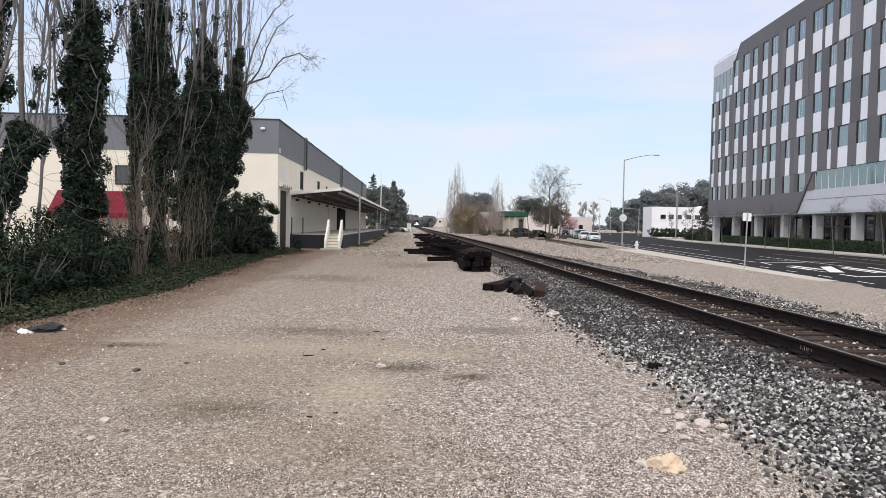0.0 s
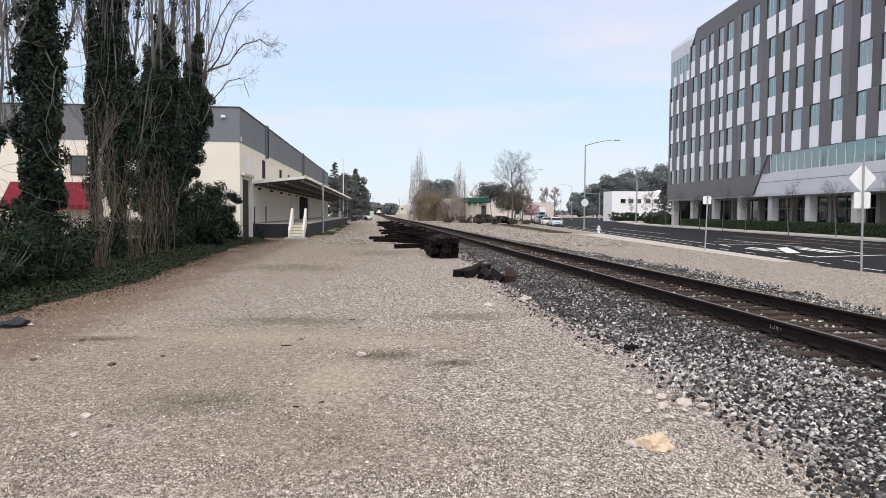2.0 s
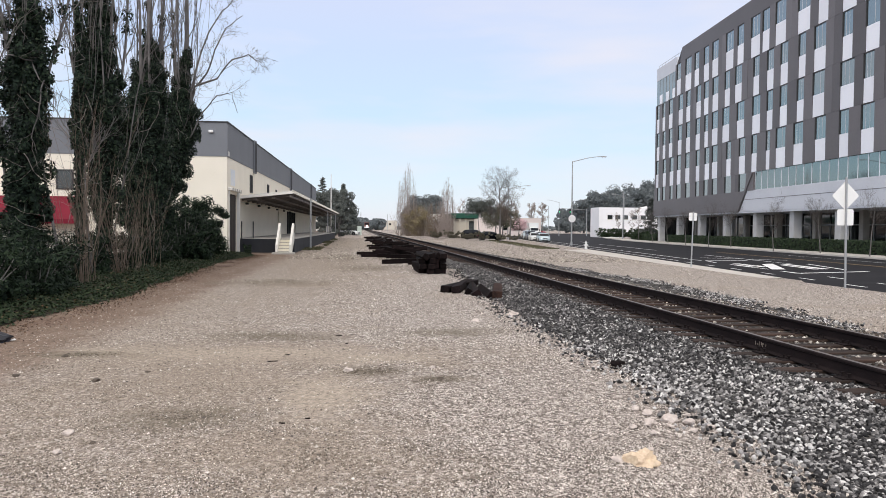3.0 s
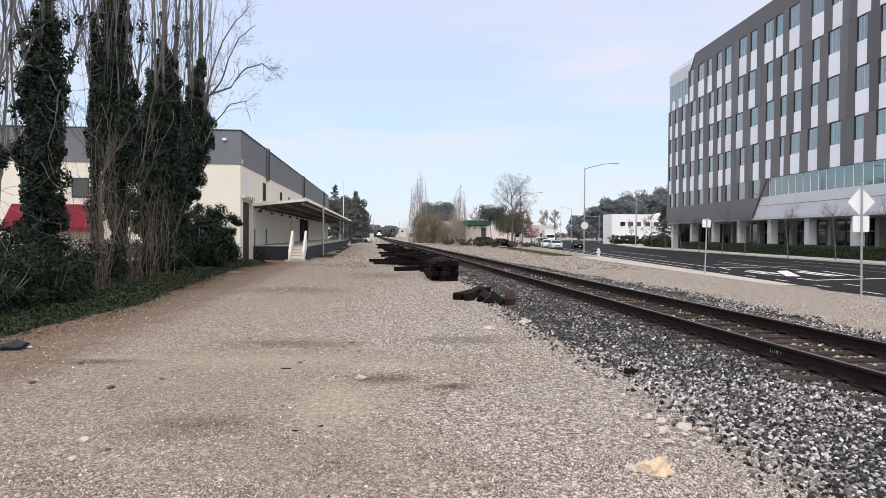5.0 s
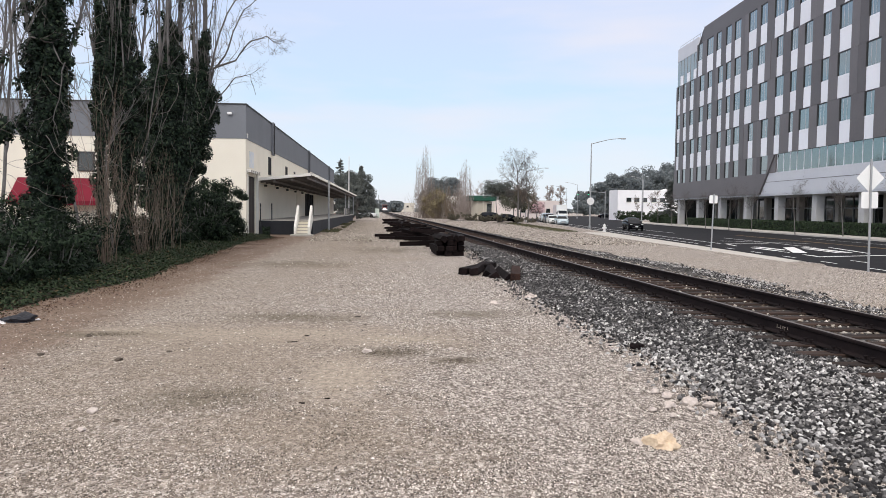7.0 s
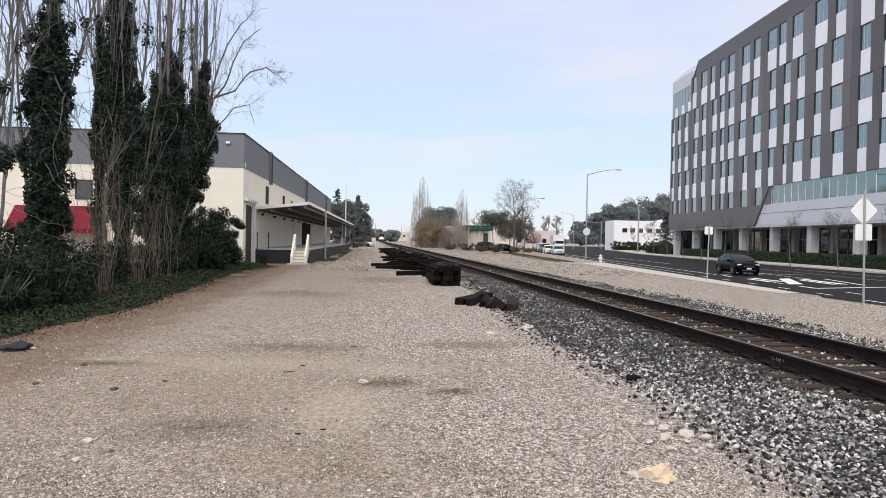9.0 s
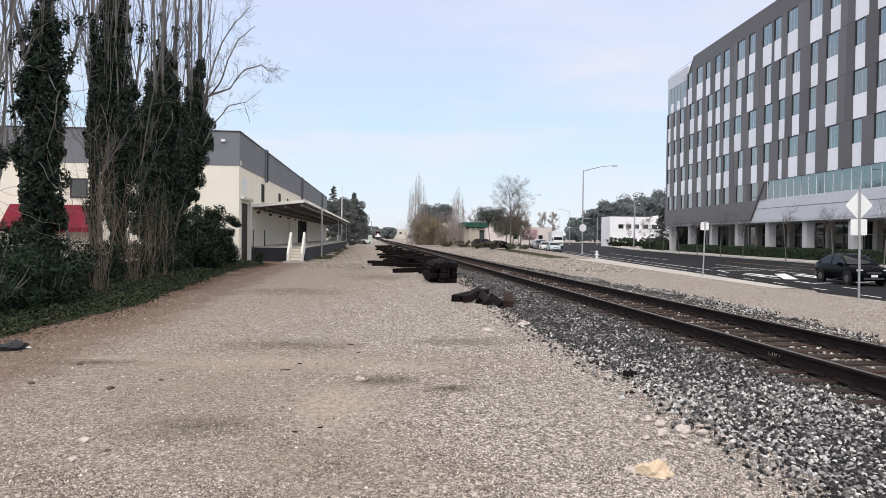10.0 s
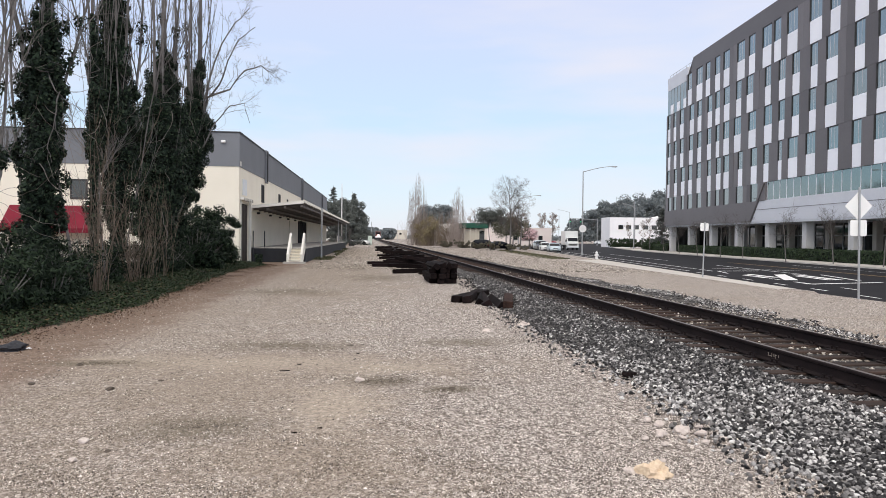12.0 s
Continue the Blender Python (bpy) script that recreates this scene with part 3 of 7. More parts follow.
for dy, z, w_, h_ in ((0.0, 0.073, 0.010, 0.046), (0.036, 0.062, 0.026, 0.009), (0.085, 0.077, 0.009, 0.052), (0.132, 0.079, 0.013, 0.036), (0.165, 0.066, 0.008, 0.05), (0.176, 0.085, 0.022, 0.010), (0.238, 0.078, 0.010, 0.033)):
    boxed("chalk_mark", (RAIL_X[0] - 0.0125, RAIL_X[0] - 0.010, 9.0 - dy - w_, 9.0 - dy, TIE_TOP + z - h_ / 2, TIE_TOP + z + h_ / 2), "chalk", track, "faded white mark on the rail side")
bm = bmesh.new()
box(bm, -1.3, 1.3, -0.115, 0.115, -0.17, 0.0, bevel=0.012)
for v in bm.verts:
    v.co += Vector((0.012, 0.012, 0.006)) * noise.noise(v.co * 7)
tie_me = bpy.data.meshes.new("tie")
bm.to_mesh(tie_me)
bm.free()
tie_me.materials.append(M["oldtie"])
bm = bmesh.new()
box(bm, -0.17, 0.17, -0.09, 0.09, 0, 0.012, bevel=0.004)
for sx in (-1, 1):
    for sy in (-0.055, 0.055):
        tube(bm, (sx * 0.085, sy, 0.01), (sx * 0.085, sy, 0.055), 0.011, 0.011, 6)
        box(bm, sx * 0.085 - 0.02, sx * 0.085 + 0.02, sy - 0.016, sy + 0.016, 0.045, 0.06)
plate_me = bpy.data.meshes.new("tie_plate")
bm.to_mesh(plate_me)
bm.free()
plate_me.materials.append(M["rust"])
rnd = random.Random(5)
for i in range(300):
    y = -4 + i * 0.53
    t = link("tie", tie_me, track, pose(5.89 + rnd.uniform(-0.05, 0.05), y + rnd.uniform(-0.02, 0.02), TIE_TOP - 0.002 + rnd.uniform(-0.012, 0.004), rnd.uniform(-1, 1), 0, rnd.uniform(-1.5, 1.5)))
    if 3 < y < 30:
        for rx in RAIL_X:
            link("tie_plate", plate_me, track, pose(rx, y, TIE_TOP - 0.004))
bm = bmesh.new()
for i in range(340):
    y = 155 + i * 1.06
    box(bm, 4.6, 7.2, y, y + 0.3, 0.0, TIE_TOP)
part("far_tie_run", bm, "oldtie", track)["kind"] = "stuff"


# ballast bed and its loose stones
def ballast_z(x, y):
    return lerp_steps(x, [(2.7, -0.03), (3.3, 0.0), (4.5, 0.105), (4.85, 0.088), (7.0, 0.088), (7.5, 0.10), (9.0, -0.150), (10.2, -0.205), (11.0, -0.235), (12.0, -0.262), (13.5, -0.285)]) + 0.012 * noise.noise((x * 2.3, y * 2.3, 0))


def ballast_left(y):
    return 3.15 + 0.25 * noise.noise((0.0, y * 0.45, 4.0)) + 0.10 * noise.noise((0.0, y * 1.9, 1.0)) + min(0.9, max(0.0, (y - 14) * 0.055))


def ballast_right(y):
    return lerp_steps(y, [(0, 9.1), (14, 9.35), (20, 10.0), (25, 10.4), (32, 10.1), (40, 9.7), (60, 9.2), (120, 9.0)]) + 0.5 * noise.noise((3.0, y * 0.35, 0)) + 0.2 * noise.noise((8.0, y * 1.3, 0))


bed = sheet("ballast_bed", [0, 0.1, 0.2, 0.3, 0.45, 0.6, 0.75, 0.9, 1], [-40, -10] + [0.4 * i for i in range(100)] + [40 + 4 * i for i in range(60)] + [300, 400, 540],
            lambda x, y: ballast_z(x, y) + 0.004, "ballast", lambda u, y: ballast_left(y) + u * (ballast_right(y) - ballast_left(y)))
tagged(bed, "dark grey crushed stone ballast under the track", "ballast", kind="structure")

ICO = bmesh.new()
bmesh.ops.create_icosphere(ICO, subdivisions=1, radius=1.0)
ICO_V = np.array([v.co[:] for v in ICO.verts])
ICO_F = np.array([[v.index for v in f.verts] for f in ICO.faces])
ICO.free()


OCT_V = np.array([(1, 0, 0), (0, 1, 0), (-1, 0, 0), (0, -1, 0), (0, 0, 1), (0, 0, -1)], float)
OCT_F = np.array([(0, 1, 4), (1, 2, 4), (2, 3, 4), (3, 0, 4), (1, 0, 5), (2, 1, 5), (3, 2, 5), (0, 3, 5)])
# a chip half sunk in the ground: open below
CHIP_V = np.array([(1, 0.1, -0.35), (0.1, 1, -0.35), (-0.95, 0.1, -0.35), (0.1, -0.95, -0.35), (0.1, -0.1, 0.85)], float)
CHIP_F = np.array([(0, 1, 4), (1, 2, 4), (2, 3, 4), (3, 0, 4)])


def stones(name, places, size, material, label, category, flat=0.65, seed=1, ICO_V=ICO_V, ICO_F=ICO_F, tumble=0.6):
    """Loose angular stones in one mesh: places is an array of x, y, z; size the range of radii."""
    rs = np.random.RandomState(seed)
    n = len(places)
    r = rs.uniform(size[0], size[1], n) ** 1.0
    sc = r[:, None] * np.stack([rs.uniform(0.8, 1.35, n), rs.uniform(0.7, 1.1, n), rs.uniform(flat * 0.7, flat * 1.3, n)], 1)
    V = ICO_V[None] * (1 + rs.uniform(-0.28, 0.28, (n, len(ICO_V), 1)))
    V = V * sc[:, None, :]
    a, b = rs.uniform(0, 6.28, n), rs.uniform(-tumble, tumble, n)
    ca, sa, cb, sb = np.cos(a), np.sin(a), np.cos(b), np.sin(b)
    x, y, z = V[..., 0], V[..., 1], V[..., 2]
    y, z = y * cb[:, None] - z * sb[:, None], y * sb[:, None] + z * cb[:, None]
    x, y = x * ca[:, None] - y * sa[:, None], x * sa[:, None] + y * ca[:, None]
    V = np.stack([x, y, z], 2) + np.asarray(places)[:, None, :]
    F = ICO_F[None] + (np.arange(n) * len(ICO_V))[:, None, None]
    me = bpy.data.meshes.new(name)
    V, F = V.reshape(-1, 3), F.reshape(-1, 3)
    me.vertices.add(len(V))
    me.vertices.foreach_set("co", V.ravel())
    me.loops.add(F.size)
    me.loops.foreach_set("vertex_index", F.ravel().astype(np.int32))
    me.polygons.add(len(F))
    me.polygons.foreach_set("loop_start", np.arange(0, F.size, 3, dtype=np.int32))
    me.update(calc_edges=True)
    me.materials.append(M[material])
    return tagged(link(name, me), label, category, kind="stuff")


M["stone_dark"] = island_mat("dark ballast stones", [(0.0, (0.008, 0.0078, 0.0085)), (0.5, (0.048, 0.047, 0.049)), (0.85, (0.145, 0.141, 0.140)), (1.0, (0.36, 0.35, 0.345))], 0.85, 0.2, 70, relief=0.9)
M["stone_white"] = island_mat("white ballast stones", [(0.0, (0.15, 0.145, 0.143)), (0.5, (0.40, 0.39, 0.385)), (1.0, (0.80, 0.785, 0.77))], 0.85, 0.2, 70, relief=0.9)
M["stone_mixed"] = island_mat("mixed ballast stones", [(0.0, (0.025, 0.02, 0.017)), (0.45, (0.11, 0.085, 0.066)), (0.65, (0.30, 0.255, 0.21)), (1.0, (0.76, 0.72, 0.66))], 0.85, 0.2, 70, relief=0.9)
M["stone_mid"] = island_mat("verge gravel stones", [(0.0, (0.055, 0.045, 0.037)), (0.5, (0.22, 0.185, 0.152)), (0.85, (0.47, 0.41, 0.35)), (1.0, (0.80, 0.735, 0.66))], 0.9, 0.15, 90)
M["stone_verge"] = island_mat("mixed verge stones", [(0.0, (0.05, 0.043, 0.036)), (0.4, (0.22, 0.19, 0.158)), (0.7, (0.46, 0.41, 0.35)), (1.0, (0.76, 0.70, 0.62))], 0.9, 0.15, 90)
M["stone_pale"] = island_mat("gravel stones", [(0.0, (0.05, 0.043, 0.039)), (0.3, (0.16, 0.138, 0.122)), (0.55, (0.35, 0.308, 0.278)), (0.8, (0.63, 0.575, 0.53)), (1.0, (0.90, 0.85, 0.80))], 0.9, 0.15, 90)


def scatter(n, x0, x1, ynear, yfar, seed, power=2.0):
    """Places thinning out with distance."""
    rs = np.random.RandomState(seed)
    u = rs.uniform(0, 1, n)
    y = ynear + (yfar - ynear) * u ** power
    x = rs.uniform(x0, x1, n)
    return x, y


bx, by = scatter(58000, 2.4, 5.0, 3.9, 32, 3, 1.9)
dark_pl, pale_pl = [], []
for x, y in zip(bx, by):
    edge = ballast_left(y)
    on_tie = x > 4.62 and abs((y + 4 + 0.265) % 0.53 - 0.265) < 0.13
    fringe = rnd.random() ** 4 * 0.6
    if x > edge - fringe and not on_tie:
        top = max(ballast_z(x, y), ground_z(x, y))
        white = 0.06 + 0.29 * lerp_steps(y, [(4.0, 0.25), (5.0, 0.4), (6.0, 1.0), (8.2, 1.0), (10.5, 0.15), (14.0, 0.0)]) * (1.4 - 0.65 * max(0, x - 3.2)) + (0.35 if y < 9 else 0.18) * noise.noise((x * 1.1, y * 0.8, 3))
        (pale_pl if rnd.random() < white else dark_pl).append((x, y, top + 0.008))
for part_pl, nm, lab, sd in ((dark_pl, "stone_dark", "loose dark crushed ballast stones", 2), (pale_pl, "stone_white", "loose white crushed stones among the ballast", 12)):
    stones("ballast_stones", [p for p in part_pl if p[1] < 6.0], (0.010, 0.024), nm, lab, "ballast", flat=0.95, seed=sd, tumble=1.5)
    stones("ballast_stones", [p for p in part_pl if p[1] >= 6.0], (0.013, 0.034), nm, lab + " further along the track", "ballast", flat=0.85, seed=sd + 1, ICO_V=OCT_V, ICO_F=OCT_F, tumble=1.5)
bx, by = scatter(5000, 3.2, 5.0, -8.0, 2.6, 33, 1.0)
stones("ballast_stones", [(x, y, max(ballast_z(x, y), ground_z(x, y)) + 0.008) for x, y in zip(bx, by)], (0.014, 0.036), "stone_mixed", "loose mixed ballast stones along the track", "ballast", seed=34, ICO_V=OCT_V, ICO_F=OCT_F)
bx, by = scatter(16000, 5.25, 9.3, -6.0, 40, 4, 1.3)
pl = [(x, y, ballast_z(x, y) + 0.008) for x, y in zip(bx, by) if not 6.55 < x < 6.73 and (x > 7.2 or abs((y + 4 + 0.265) % 0.53 - 0.265) > 0.12 or noise.noise((x * 2.1, y * 1.3, 4.0)) > 0.22)]
stones("ballast_stones", pl, (0.018, 0.042), "stone_mixed", "loose ballast stones between and beyond the rails", "ballast", seed=6, ICO_V=OCT_V, ICO_F=OCT_F)


def patch_at(spots, x, y, lo=0.2, hi=1.6):
    """How far a spot of the yard lies within one of the patches, 0 to 1."""
    rag = 0.7 * noise.noise((x * 1.3, y * 1.3, 0.0)) + 0.4 * noise.noise((x * 4.1, y * 4.1, 3.0))
    best = 0.0
    for cx, cy, rx, ry in spots:
        d = math.hypot((x - cx) / rx, (y - cy) / ry) + rag
        best = max(best, min(1.0, max(0.0, (hi - d) / (hi - lo))))
    return best


# the trodden gravel: chips lie close on the gravel, thin out on the dirt and leave the bare dirt free
coarse, fine_pl, mid_pl = [], [], []
rq = np.random.RandomState(5)
for y0, y1, n in ((4.0, 5.6, 56000), (5.6, 8.0, 58000), (8.0, 12.0, 50000), (12.0, 20.0, 32000)):
    xs = rq.uniform(max(-5.6, -0.57 * y1 - 0.1), 3.6, n)
    ys = rq.uniform(y0, y1, n)
    for x, y, pick in zip(xs, ys, rq.uniform(0, 1, n)):
        if x < -0.57 * y - 0.1 or x < verge_line(y) + 0.1 or x > ballast_left(y) + 0.1:
            continue
        dirt, bare = patch_at(DIRT, x, y), patch_at(BARE, x, y)
        damp = patch_at(DAMP, x, y, 0.1, 1.7)
        if pick > (1.0 - 0.5 * dirt) * (1.0 - 0.55 * damp) * min(1.0, max(0.35, (x + 5.2) / 2.2)) * (1.0 - 0.9 * bare):
            continue
        (fine_pl if rq.uniform() < max(dirt * 1.3 - 0.1, min(0.95, (0.5 - x) * 0.33), damp * 1.2) else mid_pl if y > 8.5 else coarse).append((x, y, ground_z(x, y) + 0.001))
stones("gravel_stones", coarse, (0.004, 0.0095), "stone_pale", "loose pale gravel stones on the yard", "gravel", flat=0.95, seed=7, ICO_V=CHIP_V, ICO_F=CHIP_F)
stones("gravel_stones", mid_pl, (0.006, 0.014), "stone_pale", "pale gravel further along the yard", "gravel", flat=0.95, seed=8, ICO_V=CHIP_V, ICO_F=CHIP_F)
stones("gravel_stones", fine_pl, (0.003, 0.0085), "stone_mid", "fine gravel on the dirt of the yard", "gravel", flat=0.95, seed=9, ICO_V=CHIP_V, ICO_F=CHIP_F)
bx, by = scatter(1500, -4.5, 3.4, 4.2, 20, 11, 1.2)
stones("gravel_stones", [(x, y, ground_z(x, y) + 0.002) for x, y in zip(bx, by)], (0.008, 0.020), "stone_pale", "larger pale stones strewn on the yard", "gravel", flat=0.8, seed=10, ICO_V=CHIP_V, ICO_F=CHIP_F)
bx, by = scatter(22000, -5.0, 3.6, 14.0, 48, 25, 1.5)
stones("gravel_stones", [(x, y, ground_z(x, y) + 0.001) for x, y in zip(bx, by) if y > 14 and rnd.random() < (0.02 + 0.18 * (x + 3) + 0.6 * noise.noise((x * 0.35, y * 0.2, 7.7)))], (0.007, 0.024), "stone_pale", "scattered pale gravel further along the yard", "gravel", flat=0.95, seed=27, ICO_V=CHIP_V, ICO_F=CHIP_F)
bx, by = scatter(15000, -5.0, 0.5, 3.0, 42, 28, 1.4)
stones("gravel_stones", [(x, y, ground_z(x, y) + 0.001) for x, y in zip(bx, by) if y > 12], (0.007, 0.018), "stone_mid", "small stones lying on the dirt", "gravel", flat=0.95, seed=29, ICO_V=CHIP_V, ICO_F=CHIP_F)
rw = np.random.RandomState(44)
# damp dark patches of fine dirt on the yard
M["stone_damp"] = island_mat("damp dirt crumbs", [(0.0, (0.07, 0.058, 0.047)), (0.6, (0.15, 0.125, 0.10)), (1.0, (0.30, 0.255, 0.21))], 0.95, 0.1, 90)
damp_pl = []
for cx, cy, rx, ry, n in ((-1.25, 11.3, 0.9, 0.4, 700), (0.2, 8.45, 0.4, 0.3, 600), (0.95, 7.95, 0.3, 0.15, 300), (-1.45, 6.5, 0.6, 0.4, 700), (-3.4, 9.75, 0.6, 0.2, 400), (-2.7, 8.14, 0.25, 0.1, 120), (-3.6, 9.0, 0.3, 0.3, 150)):
    for _ in range(n):
        x, y = cx + rw.normal(0, rx * 0.5), cy + rw.normal(0, ry * 0.5)
        if noise.noise((x * 2.0, y * 2.0, 6.0)) > -0.15:
            damp_pl.append((x, y, ground_z(x, y) + 0.002))
stones("dirt_crumbs", damp_pl, (0.003, 0.010), "stone_damp", "dark damp crumbs of dirt on the yard", "dirt", flat=0.6, seed=66, ICO_V=OCT_V, ICO_F=OCT_F)
bx, by = scatter(24000, 8.8, 17.0, 8, 50, 15, 1.4)
shoulder = []
for y in 9 + 36 * rw.uniform(0, 1, 7000) ** 1.2:
    x = rw.uniform(7.3, ballast_right(y) + 0.25)
    shoulder.append((x, y, max(ballast_z(x, y), ground_z(x, y)) + 0.008))
stones("ballast_stones", shoulder, (0.016, 0.042), "stone_dark", "loose dark stones on the shoulder beyond the track", "ballast", seed=46, ICO_V=OCT_V, ICO_F=OCT_F)
ridge = [(lerp_steps(y, [(9, 8.8), (14, 9.2), (18, 9.8), (26, 10.3), (34, 10.0)]) + rw.normal(0, 0.34), y) for y in rw.uniform(11, 33, 5200)]
ridge = [(x, y, max(ballast_z(x, y), ground_z(x, y)) + 0.012) for x, y in ridge if noise.noise((x * 0.8, y * 0.45, 2.0)) > -0.05]
stones("ballast_stones", ridge[::2], (0.016, 0.04), "stone_white", "loose white stones strewn beyond the track", "ballast", seed=45, ICO_V=OCT_V, ICO_F=OCT_F, tumble=1.5)
stones("ballast_stones", ridge[1::2], (0.016, 0.045), "stone_dark", "loose dark stones strewn beyond the track", "ballast", seed=46, ICO_V=OCT_V, ICO_F=OCT_F, tumble=1.5)
stones("gravel_stones", [(x, y, ground_z(x, y) + 0.004) for x, y in zip(bx, by) if x < kerb_back(y) - 0.1], (0.006, 0.019), "stone_verge", "loose pale gravel on the road verge", "gravel", flat=0.95, seed=8, ICO_V=CHIP_V, ICO_F=CHIP_F)

bx, by = scatter(7000, 8.8, 24.0, 42, 125, 61, 1.5)
stones("gravel_stones", [(x, y, ground_z(x, y) + 0.006) for x, y in zip(bx, by) if x < kerb_back(y) - 0.3], (0.02, 0.07), "stone_verge", "coarse stones further along the verge", "gravel", seed=62, ICO_V=OCT_V, ICO_F=OCT_F)
bx, by = scatter(5000, -3.5, 2.6, 38, 115, 63, 1.5)
stones("gravel_stones", [(x, y, ground_z(x, y) + 0.004) for x, y in zip(bx, by)], (0.016, 0.05), "stone_verge", "coarse stones further along the yard", "gravel", seed=64, ICO_V=OCT_V, ICO_F=OCT_F)

# ---- warehouse ----
M["door_brown"] = mat("dark brown door boards", (0.055, 0.045, 0.042), (0.03, 0.025, 0.024), 0.7, scale=3, fine=40, stretch=(1, 1, 0.2))
M["sign_blue"] = mat("faded pale blue paint", (0.66, 0.72, 0.80), (0.80, 0.80, 0.78), 0.8, scale=3, fine=20)
WH = pose(-7.4, 43.5, 0, 0, 0, -0.8)
M["dock_top"] = mat("worn dock deck", (0.46, 0.44, 0.41), (0.34, 0.32, 0.30), 0.9, scale=1, fine=30)
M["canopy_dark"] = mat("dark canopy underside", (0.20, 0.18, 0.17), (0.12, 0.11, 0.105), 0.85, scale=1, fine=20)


def warehouse():
    w = tagged(empty("warehouse", WH), "long cream and grey concrete warehouse with a loading dock", "warehouse")
    L, D, T, Z1 = 72.5, 60.0, 7.55, 5.62
    # side wall with its doorways cut through (local x = 0 is the outer face)
    cuts = [(0.6, 3.3, 0.0, 3.55), (24.2, 24.9, 0.86, 3.0), (31.5, 41.0, 0.86, 3.2)]
    y = 0.0
    for a, b, z0, z1 in cuts:
        boxed("wall", (-0.3, 0, y, a, -0.3, Z1), "wall_cream", w, "cream painted side wall")
        if z0 > 0:
            boxed("wall", (-0.3, 0, a, b, -0.3, z0), "wall_cream", w, "cream painted side wall")
        boxed("wall", (-0.3, 0, a, b, z1, Z1), "wall_cream", w, "cream painted side wall")
        y = b
    boxed("wall", (-0.3, 0, y, L, -0.3, Z1), "wall_cream", w, "cream painted side wall")
    bm = bmesh.new()
    box(bm, -D, -0.3, 0.0, 0.3, -0.3, Z1)
    part("wall", bm, "wall_cream", w, "cream painted end wall")
    bm = bmesh.new()
    box(bm, -0.32, 0.03, -0.03, L, Z1, T)
    part("wall", bm, "wall_grey", w, "grey painted upper wall")
    bm = bmesh.new()
    box(bm, -D, -0.32, -0.03, 0.3, Z1, T)
    part("wall", bm, "wall_grey", w, "grey painted upper wall")
    boxed("wall", (-D, 0, L - 0.3, L, -0.3, T - 0.01), "wall_grey", w)
    boxed("wall", (-D, -D + 0.3, 0.3, L - 0.3, -0.3, T - 0.01), "wall_grey", w)
    boxed("roof", (-D + 0.3, -0.33, 0.31, L - 0.31, T - 0.5, T - 0.3), "concrete", w, "flat roof behind the parapet")
    boxed("coping", (-D, 0.07, -0.07, L, T, T + 0.07), "dark_steel", w)
    for yy in (9.5, 34.0, 61.5):
        bm = bmesh.new()
        box(bm, 0.03, 0.17, yy, yy + 0.75, Z1 - 0.25, T + 0.12, bevel=0.02)
        part("pilaster", bm, "wall_grey", w)
        boxed("downpipe", (0.17, 0.25, yy + 0.05, yy + 0.16, Z1 - 0.2, T), "dark_steel", w)
    # small windows on the side wall
    for yy, z0, z1, ww in ((8.2, 4.0, 5.1, 0.95), (16.9, 4.25, 4.95, 0.9), (22.3, 4.3, 4.8, 0.7)):
        win = boxed("window", (-0.02, 0.025, yy, yy + ww, z0, z1), "black_void", w)
        for dims in ((0.0, 0.05, yy - 0.06, yy, z0 - 0.06, z1 + 0.06), (0.0, 0.05, yy + ww, yy + ww + 0.06, z0 - 0.06, z1 + 0.06), (0.0, 0.05, yy, yy + ww, z1, z1 + 0.06), (0.0, 0.07, yy, yy + ww, z0 - 0.06, z0)):
            boxed("frame", dims, "dark_steel", win)
    boxed("panel", (0.0, 0.03, 1.1, 2.4, 4.05, 5.0), "sign_blue", w, "small white sign board with no legible text")
    # rolling door and its dark tracks
    door = boxed("door", (-0.22, -0.14, 0.6, 3.3, 0, 3.55), "dark_steel", w, "tall dark roll-up door")
    for i in range(4):
        boxed("leaf", (-0.14, -0.08, 0.66 + i * 0.66, 1.26 + i * 0.66, 0.05, 3.5), "door_brown", door)
    boxed("door_frame", (-0.02, 0.14, 3.3, 3.52, 0, 3.7), "white_paint", w)
    boxed("door_frame", (-0.02, 0.05, 0.44, 0.6, 0, 3.7), "white_paint", w)
    boxed("awning", (0.0, 0.22, 0.3, 3.5, 3.72, 3.88), "white_paint", w, "white sliding rail box over the door", bevel=0.02)
    for i in range(5):
        boxed("bracket", (0.22, 0.27, 0.5 + i * 0.68, 0.58 + i * 0.68, 3.66, 3.86), "concrete", w)
    boxed("panel", (0.0, 0.04, 0.2, 0.55, 5.68, 5.95), "white_paint", w, "small white plate on the grey wall")
    boxed("door", (-0.28, -0.2, 24.2, 24.9, 0.86, 3.0), "dark_steel", w, "dark dock door")
    door = boxed("door", (-0.28, -0.22, 31.5, 41.0, 0.86, 3.2), "black_void", w, "wide dark dock doors")
    for i in range(5):
        boxed("door_frame", (-0.22, -0.1, 31.5 + i * 2.3, 31.65 + i * 2.3, 0.86, 3.2), "dark_steel", w)
    # canopy over the dock, rising outward from the wall
    c0, c1 = 3.7, 73.5
    CX, ZI, ZO = 3.3, 3.40, 3.76

    def roof_at(x):
        return ZI + (ZO - ZI) * x / CX

